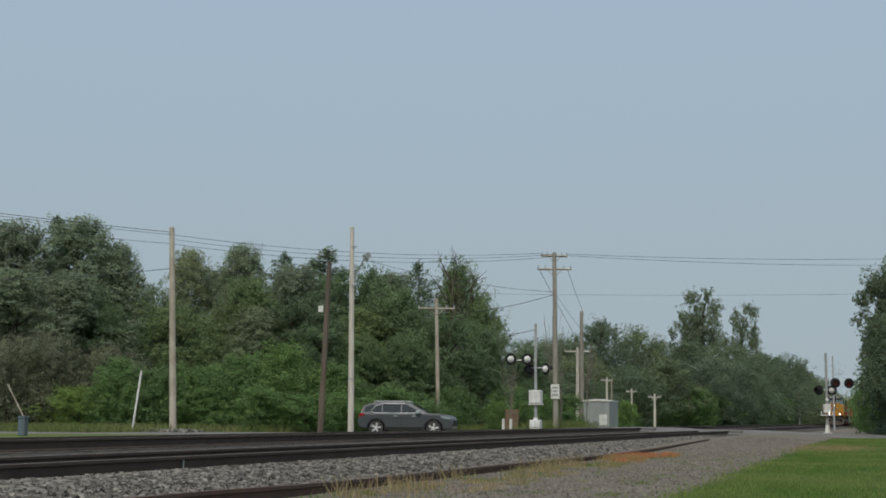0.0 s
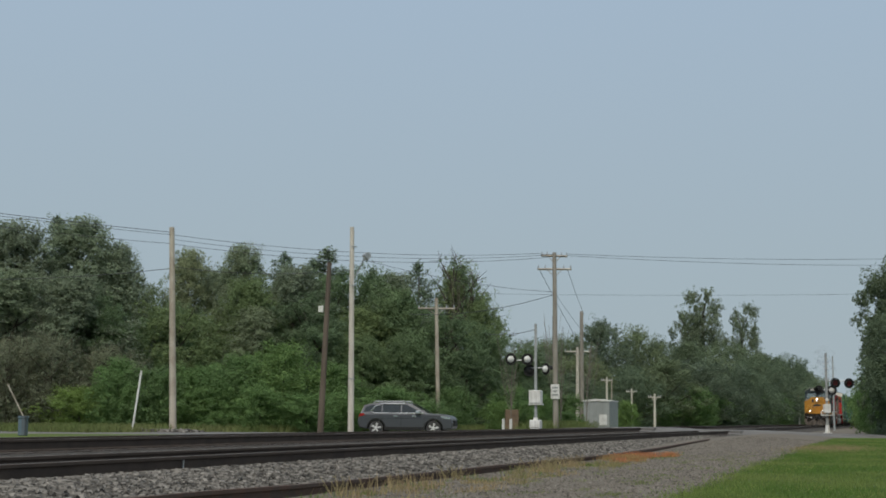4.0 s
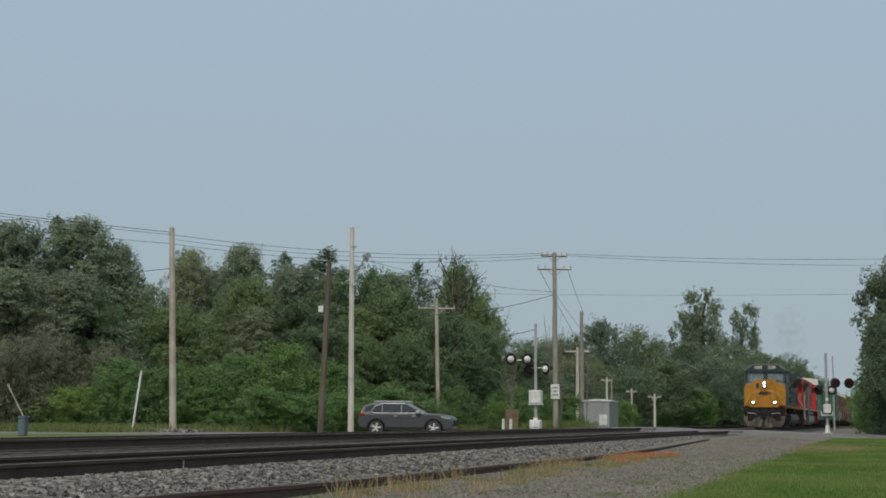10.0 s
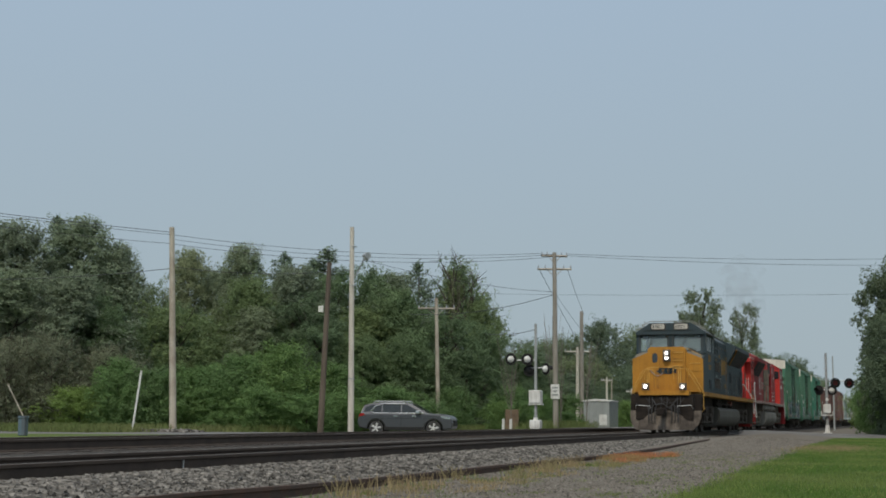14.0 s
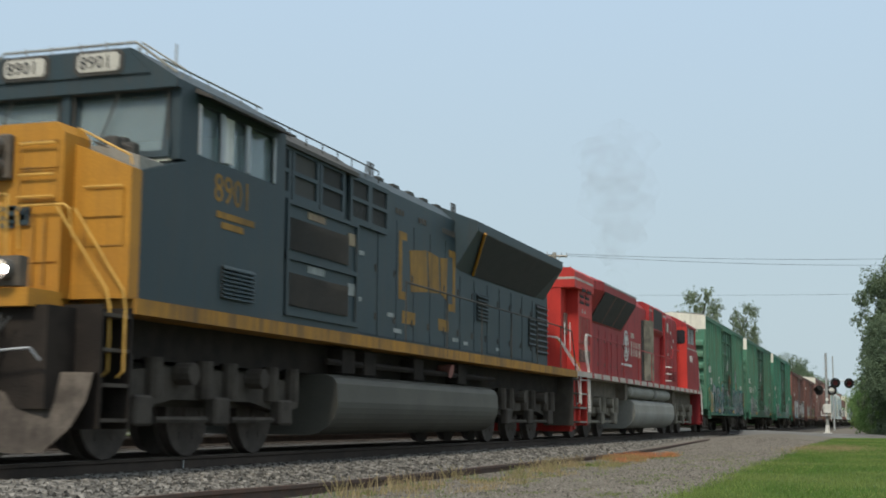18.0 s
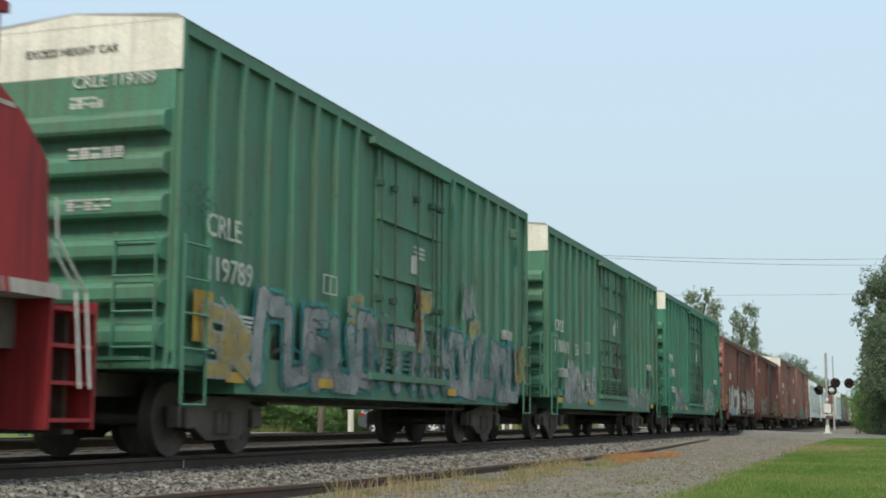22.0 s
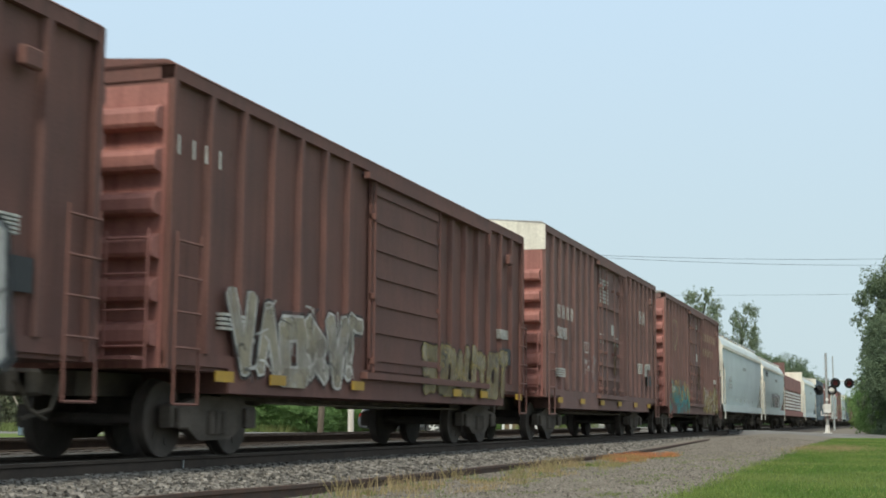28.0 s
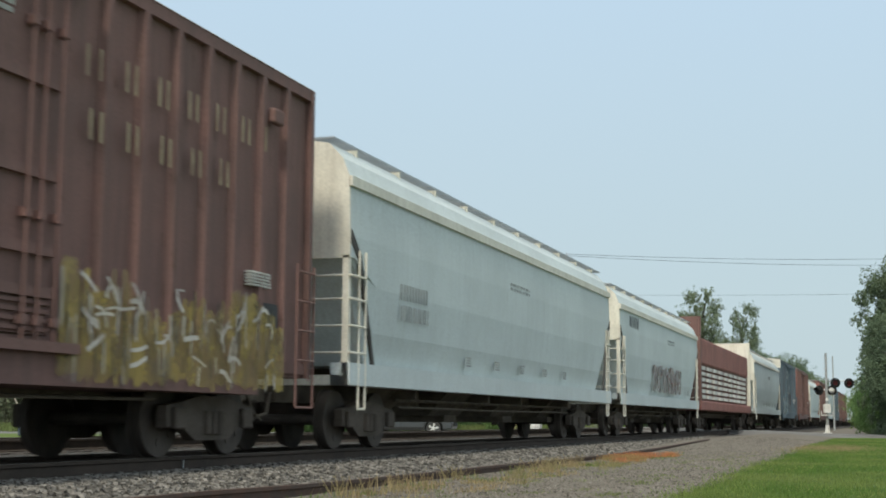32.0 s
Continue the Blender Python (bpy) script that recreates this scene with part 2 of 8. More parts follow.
# Darker than the car green: shadow lines along the rods are in the colour.
M_rod = mat("grimy_door_rod", (0.046, 0.100, 0.072), 0.85, 0, (0.062, 0.066, 0.050), 4, 0.7, 50, 0.1, spec=0.15)
M_gear = mat("sooty_running_gear", (0.080, 0.070, 0.060), 0.9, 0.0, (0.045, 0.039, 0.034), 3, 0.7, 40, 0.4, spec=0.12)
M_board = mat("number_board_white", (0.50, 0.48, 0.43), 0.5, 0, (0.4, 0.38, 0.34), 3, 0.5, 40, 0.0)
M_glass = glass("cab_glass", (0.55, 0.66, 0.68))
M_darkglass = mat("dark_glazing", (0.02, 0.025, 0.03), 0.06, 0, (0.03, 0.035, 0.04), 1, 0.5, 10, 0.0, spec=0.9)
M_loco_blue = mat("dark_blue_loco_paint", (0.026, 0.046, 0.057), 0.55, 0, (0.036, 0.052, 0.059), 1.5, 0.6, 40, 0.05, streak=0.45, streak_colour=(0.042, 0.045, 0.045), spec=0.35, rust=0.25)
M_loco_yellow = mat("golden_loco_paint", (0.45, 0.212, 0.028), 0.55, 0, (0.36, 0.167, 0.026), 1.5, 0.6, 40, 0.05, streak=0.3, streak_colour=(0.20, 0.10, 0.03), spec=0.25)
M_sill = mat("dirty_golden_sill", (0.40, 0.20, 0.035), 0.7, 0, (0.22, 0.12, 0.04), 1.2, 0.9, 40, 0.05, streak=0.7, streak_colour=(0.10, 0.075, 0.05), spec=0.2)
# Lighter copy of the loco red; sun on end faces is in the colour.
M_red_sunlit = mat("cleaner_red_loco_paint", (0.50, 0.040, 0.032), 0.55, 0, (0.39, 0.032, 0.028), 1.5, 0.6, 40, 0.05, streak=0.3, streak_colour=(0.20, 0.025, 0.022), spec=0.25)
# Flank red, darker as the flanks get less sun, plus dark grime streaks.
M_loco_red = mat("red_loco_paint", (0.33, 0.030, 0.034), 0.6, 0, (0.279, 0.022, 0.025), 1.5, 0.7, 40, 0.05, streak=0.65, streak_colour=(0.099, 0.018, 0.019), spec=0.25)
# Lighter copy of the nose yellow; the rails' highlights are in the colour.
M_handyellow = mat("scuffed_yellow_handrail", (0.62, 0.37, 0.09), 0.5, 0, (0.45, 0.26, 0.06), 4, 0.6, 40, 0.05, spec=0.3)
M_mesh = mat("black_intake_mesh", (0.018, 0.018, 0.018), 0.8, 0, (0.03, 0.028, 0.027), 6, 0.6, 60, 0.5)
M_tank = mat("dusty_tank_grey", (0.275, 0.270, 0.245), 0.75, 0.0, (0.215, 0.208, 0.188), 0.8, 0.8, 20, 0.0, spec=0.2, rust=0.25)
M_tank_dark = mat("sooty_tank", (0.055, 0.053, 0.05), 0.7, 0.0, (0.085, 0.078, 0.07), 1.2, 0.7, 40, 0.1, spec=0.25)
M_green = mat("faded_green_car_paint", (0.070, 0.208, 0.138), 0.62, 0, (0.090, 0.176, 0.116), 0.9, 0.8, 30, 0.05, streak=0.6, streak_colour=(0.096, 0.114, 0.079), spec=0.25, rust=0.75)
M_green2 = mat("bright_green_car_paint", (0.048, 0.218, 0.146), 0.6, 0, (0.066, 0.176, 0.120), 0.9, 0.8, 30, 0.05, streak=0.7, streak_colour=(0.078, 0.102, 0.074), spec=0.25, rust=0.8)
M_brown = mat("oxide_brown_car_paint", (0.165, 0.078, 0.065), 0.75, 0, (0.128, 0.066, 0.058), 0.9, 0.8, 30, 0.05, streak=0.45, streak_colour=(0.091, 0.055, 0.048), spec=0.3, rust=0.5)
M_brown2 = mat("dark_brown_car_paint", (0.205, 0.113, 0.100), 0.75, 0, (0.160, 0.095, 0.085), 0.9, 0.8, 30, 0.05, streak=0.5, streak_colour=(0.118, 0.080, 0.071), spec=0.3, rust=0.6)
M_redend = mat("red_end_paint", (0.34, 0.150, 0.128), 0.7, 0, (0.26, 0.120, 0.104), 1.2, 0.8, 30, 0.05, streak=0.4, streak_colour=(0.10, 0.035, 0.03), spec=0.3, rust=0.5)
M_cream = mat("cream_roof_end_paint", (0.72, 0.69, 0.60), 0.6, 0, (0.60, 0.57, 0.49), 1.2, 0.7, 30, 0.05, streak=0.3, streak_colour=(0.35, 0.31, 0.26))
M_hop = mat("pale_grey_hopper_paint", (0.56, 0.615, 0.62), 0.6, 0, (0.49, 0.54, 0.545), 0.5, 0.7, 30, 0.04, streak=0.14, streak_colour=(0.309, 0.310, 0.292), rust=0.15)
M_bluecar = mat("slate_blue_car_paint", (0.10, 0.15, 0.19), 0.7, 0, (0.14, 0.19, 0.22), 0.9, 0.8, 30, 0.05, streak=0.5, spec=0.3)
M_roof = mat("galvanised_roof", (0.34, 0.34, 0.33), 0.6, 0.2, (0.20, 0.17, 0.15), 1.0, 0.8, 30, 0.1)
M_greymark = mat("faded_grey_stencil", (0.20, 0.22, 0.22), 0.7, 0, (0.34, 0.36, 0.36), 3, 0.8, 50, 0)
M_mark = mat("white_stencil", (0.52, 0.52, 0.49), 0.7, 0, (0.33, 0.33, 0.31), 3, 0.8, 50, 0)
M_tan = mat("faded_tan_lettering", (0.29, 0.235, 0.15), 0.7, 0, (0.19, 0.125, 0.085), 3, 0.8, 50, 0)
M_yellowmark = mat("yellow_reflector", (0.46, 0.27, 0.025), 0.6, 0, (0.30, 0.18, 0.03), 3, 0.7, 50, 0)
M_gr_white = mat("spray_white", (0.74, 0.71, 0.67), 0.7, 0, (0.42, 0.39, 0.36), 2.2, 0.9, 30, 0)
M_gr_cream = mat("spray_cream", (0.36, 0.31, 0.22), 0.7, 0, (0.20, 0.16, 0.12), 1.6, 0.9, 30, 0)
M_gr_silver = mat("spray_silver", (0.38, 0.39, 0.39), 0.6, 0, (0.24, 0.245, 0.245), 1.8, 0.9, 30, 0)
M_gr_black = mat("spray_black", (0.03, 0.032, 0.035), 0.7, 0, (0.06, 0.06, 0.06), 2.2, 0.8, 30, 0)
M_gr_teal = mat("spray_teal", (0.03, 0.34, 0.36), 0.7, 0, (0.03, 0.20, 0.22), 2.2, 0.8, 30, 0)
M_gr_yellow = mat("spray_yellow", (0.46, 0.34, 0.09), 0.7, 0, (0.30, 0.23, 0.10), 2.2, 0.8, 30, 0)
M_gr_blue = mat("spray_pale_blue", (0.22, 0.42, 0.52), 0.7, 0, (0.15, 0.28, 0.36), 2.2, 0.8, 30, 0)


def faded(m, wear):
    """A worn copy of a paint: flaked away in patches, so that the surface below shows through."""
    f = m.copy()
    f.name = "worn_" + m.name
    n, k = f.node_tree.nodes, f.node_tree.links
    co, no, mr = n.new("ShaderNodeTexCoord"), n.new("ShaderNodeTexNoise"), n.new("ShaderNodeMapRange")
    no.inputs["Scale"].default_value, no.inputs["Detail"].default_value, no.inputs["Roughness"].default_value = 1.7, 8, 0.65
    mr.inputs[1].default_value, mr.inputs[2].default_value, mr.inputs[3].default_value, mr.inputs[4].default_value = 0.34, 0.60, 0.22, wear
    k.new(co.outputs["Object"], no.inputs[0])
    k.new(no.outputs[0], mr.inputs[0])
    tr, mx = n.new("ShaderNodeBsdfTransparent"), n.new("ShaderNodeMixShader")
    k.new(mr.outputs[0], mx.inputs[0])
    k.new(n["Principled BSDF"].outputs[0], mx.inputs[1])
    k.new(tr.outputs[0], mx.inputs[2])
    k.new(mx.outputs[0], n["Material Output"].inputs[0])
    return f


WORN = {}
M_carglass = mat("tinted_car_glass", (0.024, 0.030, 0.034), 0.08, 0, (0.032, 0.038, 0.042), 1, 0.5, 10, 0.0, spec=0.6)
M_suv = mat("charcoal_car_paint", (0.066, 0.069, 0.080), 0.35, 0.3, (0.074, 0.077, 0.088), 1, 0.4, 60, 0, coat=0.4, spec=0.5)
M_rim = mat("silver_wheel_rim", (0.66, 0.66, 0.65), 0.4, 0.1, (0.55, 0.55, 0.54), 6, 0.4, 60, 0)
M_rustbox = mat("rusty_brown_cabinet", (0.19, 0.135, 0.095), 0.9, 0, (0.13, 0.095, 0.07), 3, 0.8, 40, 0.2, spec=0.1)
M_chrome = mat("bright_chrome", (0.75, 0.76, 0.77), 0.15, 1.0, bump=0)
M_hut = mat("galvanised_hut", (0.352, 0.368, 0.360), 0.5, 0.3, (0.288, 0.304, 0.296), 2, 0.7, 40, 0.05, streak=0.2, streak_colour=(0.200, 0.200, 0.192))
M_cabwall = mat("pale_cab_lining", (0.42, 0.44, 0.42), 0.8, 0, (0.34, 0.36, 0.34), 2, 0.6, 30, 0)
M_tail = mat("tail_lamp_red", (0.30, 0.015, 0.012), 0.2, 0, bump=0)


# ---- mesh helpers ----
def box(bm, x0, x1, y0, y1, z0, z1, bevel=0.0):
    v = [bm.verts.new((x, y, z)) for x in (x0, x1) for y in (y0, y1) for z in (z0, z1)]
    f = [bm.faces.new([v[i] for i in q]) for q in ((0, 1, 3, 2), (4, 6, 7, 5), (0, 4, 5, 1), (2, 3, 7, 6), (0, 2, 6, 4), (1, 5, 7, 3))]
    if bevel:
        es = list({e for q in f for e in q.edges})
        bmesh.ops.bevel(bm, geom=es, offset=bevel, segments=1, affect="EDGES")
    return v


def rod(bm, a, b, r, r2=None, seg=8, caps=True):
    a, b = Vector(a), Vector(b)
    q = (b - a).to_track_quat("Z", "Y")
    r2 = r if r2 is None else r2
    ring = [[bm.verts.new(c + q @ Vector((rr * math.cos(2 * math.pi * i / seg), rr * math.sin(2 * math.pi * i / seg), 0))) for i in range(seg)]
            for c, rr in ((a, r), (b, r2))]
    for i in range(seg):
        bm.faces.new((ring[0][i], ring[0][(i + 1) % seg], ring[1][(i + 1) % seg], ring[1][i]))
    if caps:
        bm.faces.new(ring[0][::-1])
        bm.faces.new(ring[1])


def pipe(bm, pts, r, seg=6):
    """A bent pipe in one piece, mitred at its corners."""
    pts = [Vector(p) for p in pts]
    prev = None
    for i, p in enumerate(pts):
        d = (pts[min(i + 1, len(pts) - 1)] - pts[max(i - 1, 0)]).normalized()
        q = d.to_track_quat("Z", "Y")
        if prev:
            # keep the rings from twisting against one another
            base = min(range(seg), key=lambda k: (p + q @ Vector((r * math.cos(math.tau * k / seg), r * math.sin(math.tau * k / seg), 0)) - prev[0].co - (p - pts[i - 1])).length)
        else:
            base = 0
        ring = [bm.verts.new(p + q @ Vector((r * math.cos(math.tau * (k + base) / seg), r * math.sin(math.tau * (k + base) / seg), 0))) for k in range(seg)]
        if prev:
            for k in range(seg):
                bm.faces.new((prev[k], prev[(k + 1) % seg], ring[(k + 1) % seg], ring[k]))
        else:
            bm.faces.new(ring[::-1])
        prev = ring
    bm.faces.new(prev)


def prism(bm, outline, axis, a, b):
    """An outline of (p, q) pairs, drawn out along an axis from a to b. axis x: (y, z); y: (x, z); z: (x, y)."""
    def at(p, q, d):
        return {"x": (d, p, q), "y": (p, d, q), "z": (p, q, d)}[axis]
    lo, hi = ([bm.verts.new(at(p, q, d)) for p, q in outline] for d in (a, b))
    n = len(outline)
    for i in range(n):
        bm.faces.new((lo[i], lo[(i + 1) % n], hi[(i + 1) % n], hi[i]))
    bm.faces.new(lo[::-1])
    bm.faces.new(hi)


def mesh_of(name, bm, material, smooth=False):
    bmesh.ops.recalc_face_normals(bm, faces=bm.faces)
    me = bpy.data.meshes.new(name)
    bm.to_mesh(me)
    bm.free()
    me.materials.append(material)
    if smooth:
        for p in me.polygons:
            p.use_smooth = True
    return me


def part(name, bm, material, parent=None, label="", smooth=False):
    ob = new(name, mesh_of(name, bm, material, smooth))
    if parent:
        ob.parent = parent
    if label:
        ob["label"] = label
    return ob


def again(name, source, parent, m):
    """Another piece on the same mesh."""
    ob = new(name, source.data)
    ob.parent, ob.matrix_basis = parent, m
    return ob


def thing(name, m, label, category, group=""):
    ob = new(name)
    ob.empty_display_size = 0.2
    ob.matrix_basis = m
    return tagged(ob, label, category, group)


def bars(bm, x, y, z, width, height, rows, rng, thick=0.006, split=4):
    """Unreadable lettering: rows of short bars on a side that faces +X."""
    for r in range(rows):
        zz, yy = z - r * height * 1.6, y
        while yy < y + width - height:
            w = min(rng.uniform(0.6, 1.0) * width / split, y + width - yy)
            box(bm, x, x + thick, yy, yy + w * 0.62, zz, zz + height)
            yy += w


# ---- ground, railway and road ----
TRACK_X, RAIL_Z = -9.12, 0.33
FAR_X, FAR_Z = -13.42, 0.455
SPEED, GAIN, EASING, FADING = 11.4678, 0.01372, 0.00075, -0.000069


def structure(name, bm, material, label, parent=None, smooth=False):
    return tagged(part(name, bm, material, parent, smooth=smooth), label, kind="structure")


bm = bmesh.new()
ys = [-300, -120, -40, 0, 20, 40, 60, 90, 140, 250, 500, 1200, 4000]
xs = [-3000, -800, -300, -140, -90, -60, -40, -30, -22, -16.9, -6.0, -2.0, 4, 20, 80, 400, 3000]
grid = [[bm.verts.new((x, y, 0.0 if y < 600 else -0.4)) for y in ys] for x in xs]
for i in range(len(xs) - 1):
    for j in range(len(ys) - 1):
        bm.faces.new((grid[i][j], grid[i + 1][j], grid[i + 1][j + 1], grid[i][j + 1]))
ground = structure("ground", bm, M_field, "rough grassy ground reaching to the woods")


def wavy(x, amp, seed, y):
    return x + amp * (noise.noise((y * 0.35, seed, 0)) + 0.5 * noise.noise((y * 1.3, seed, 3)))


def strip(left, right, y0, y1, n, z):
    bm = bmesh.new()
    prev = None
    for i in range(n + 1):
        y = y0 + (y1 - y0) * i / n
        row = [bm.verts.new((left(y), y, z)), bm.verts.new((right(y), y, z))]
        if prev:
            bm.faces.new((prev[0], prev[1], row[1], row[0]))
        prev = row
    return bm


def drive_rise(x, y):
    """The gravel climbs towards the crossing, most of all beside the track."""
    k = min(1.0, max(0.0, (y - 30.0) / 20.0))
    return 0.006 + 0.19 * k * k * (3 - 2 * k) * min(1.0, max(0.0, (-2.6 - x) / 3.0))


def lawn_edge(y):
    return wavy(-2.08 - 0.013 * max(0.0, y - 14), 0.35, 1.0, y)


bm = bmesh.new()
prev = None
for i in range(221):
    y = -30 + 0.5 * i
    row = [bm.verts.new((x, y, drive_rise(x, y))) for x in (-6.6, -5.6, -4.6, -3.6, -2.6)] + [bm.verts.new((lawn_edge(y), y, 0.006))]
    if prev:
        for k in range(5):
            bm.faces.new((prev[k], prev[k + 1], row[k + 1], row[k]))
    prev = row
structure("gravel_drive", bm, M_gravel, "compacted grey gravel drive beside the railway")
structure("lawn", strip(lambda y: lawn_edge(y) + 0.01, lambda y: 30.0, -30, 70, 200, 0.012), M_lawn, "mown green lawn with a ragged edge")

structure("dirt_verge", strip(lambda y: wavy(-6.8, 0.3, 5.0, y), lambda y: wavy(-0.9, 0.5, 6.0, y), 80, 240, 160, 0.02), M_gravel,
          "bare grey dirt beside the line beyond the crossing")

bm = bmesh.new()
prism(bm, [(-5.9, 0.0), (-6.7, 0.035), (-7.35, 0.135), (-8.0, RAIL_Z - 0.19), (-10.6, RAIL_Z - 0.19), (-11.7, FAR_Z - 0.2), (-15.1, FAR_Z - 0.19), (-16.2, 0.10), (-17.0, -0.02)], "y", -260, 1100)
ballast_bed = structure("ballast_bed", bm, M_ballast_bed, "dark crushed stone bed under two tracks")


def rail_bm(x, z, y0, y1):
    bm = bmesh.new()
    o = [(-0.075, -0.18), (0.075, -0.18), (0.075, -0.168), (0.012, -0.148), (0.010, -0.05), (0.036, -0.036), (0.036, -0.004), (0.03, 0.0),
         (-0.03, 0.0), (-0.036, -0.004), (-0.036, -0.036), (-0.010, -0.05), (-0.012, -0.148), (-0.075, -0.168)]
    prism(bm, [(x + p, z + q) for p, q in o], "y", y0, y1)
    return bm


def track(name, x, z, label):
    t = thing(name, Matrix(), label, "railway track")
    t["kind"] = "structure"
    for side in (0.7525, -0.7525):
        rail = part("rail", rail_bm(x + side, z, -260, 1100), M_rail, t)
        b = bmesh.new()
        box(b, x + side - 0.024, x + side + 0.024, -260, 1100, z - 0.001, z + 0.002)
        part("running_surface", b, M_railtop, rail, "polished strip along the rail head")
    return t


near_track = track("near_track", TRACK_X, RAIL_Z, "rust-brown steel rails on stone ballast, used by the train")
far_track = track("far_track", FAR_X, FAR_Z, "rust-brown steel rails of the second main track")

# old siding rail, half buried along the gravel
bm = bmesh.new()
side_line = [(-5.95, 4, 0.17), (-5.9, 11, 0.152), (-5.88, 12.7, 0.13), (-5.88, 14.1, 0.117), (-5.88, 17.7, 0.108), (-5.88, 21.2, 0.109), (-5.88, 25.1, 0.095), (-5.88, 29, 0.085), (-5.88, 36.2, 0.118), (-5.88, 46.1, 0.231)]
for (x0, y0, z0), (x1, y1, z1) in zip(side_line, side_line[1:]):
    prev = None
    for x, y, z in ((x0, y0, z0), (x1, y1, z1)):
        row = [bm.verts.new((x + p, y, z + q)) for p, q in ((-0.036, 0), (0.036, 0), (0.036, -0.036), (0.011, -0.05), (0.012, -0.15), (0.07, -0.18), (-0.07, -0.18), (-0.012, -0.15), (-0.011, -0.05), (-0.036, -0.036))]
        if prev:
            for i in range(10):
                bm.faces.new((prev[i], prev[(i + 1) % 10], row[(i + 1) % 10], row[i]))
        else:
            bm.faces.new(row[::-1])
        prev = row
    bm.faces.new(prev)
tagged(part("siding_rail", bm, M_oldrail), "rusty disused rail half buried in gravel and weeds", "old rail")

# road over the crossing
ROAD_AT, ROAD_TURN, ROAD_HALF = Vector((-10.0, 77.5, 0)), radians(24), 3.9
road_dir = Vector((math.cos(ROAD_TURN), math.sin(ROAD_TURN), 0))
road_nor = Vector((-math.sin(ROAD_TURN), math.cos(ROAD_TURN), 0))


def road_height(x):
    k = [(-140, 0.03), (-40, 0.02), (-22, 0.03), (-17.5, 0.36), (-15.0, FAR_Z - 0.006), (-12.0, FAR_Z - 0.006), (-10.4, RAIL_Z - 0.006), (-7.4, RAIL_Z - 0.006), (-4.0, 0.16), (2.0, 0.04), (80, 0.03)]
    for (a, za), (b, zb) in zip(k, k[1:]):
        if x <= b:
            return za + (zb - za) * (x - a) / (b - a)
    return 0.03


bm = bmesh.new()
prev = None
for i in range(181):
    s = -110 + i
    flare = 3.0 * max(0.0, min(1.0, (-8.0 - s) / 5.0))
    row = []
    for off, dz in ((-ROAD_HALF - 1.6 - flare, -0.25), (-ROAD_HALF - flare, 0), (0, 0.03), (ROAD_HALF, 0), (ROAD_HALF + 1.6, -0.25)):
        p = ROAD_AT + road_dir * s + road_nor * off
        row.append(bm.verts.new((p.x, p.y, road_height(p.x) + (dz if abs(p.x + 11.3) > 5 else min(dz, 0)))))
    if prev:
        for a in range(4):
            bm.faces.new((prev[a], prev[a + 1], row[a + 1], row[a]))
    prev = row
structure("road", bm, M_asphalt, "worn grey asphalt road crossing the railway at an angle")


# ---- trees ----
def leaves(points, normals, sizes, rng):
    """One small leaf spray, a bent diamond, at each point, turned roughly along its normal."""
    n = len(points)
    nn = normals + rng.normal(0, 0.55, size=(n, 3))
    nn /= np.linalg.norm(nn, axis=1)[:, None] + 1e-9
    d = np.cross(nn, rng.normal(size=(n, 3)))
    d /= np.linalg.norm(d, axis=1)[:, None] + 1e-9
    e = np.cross(nn, d)
    s = sizes[:, None]
    verts = np.stack([points - d * s, points + e * s * 0.6, points + d * s - nn * s * 0.3, points - e * s * 0.6], 1).reshape(-1, 3)
    return verts, np.arange(4 * n).reshape(-1, 4)


def quads(name, verts, faces, material):
    me = bpy.data.meshes.new(name)
    me.from_pydata(verts.tolist(), [], faces.tolist())
    me.materials.append(material)
    return me


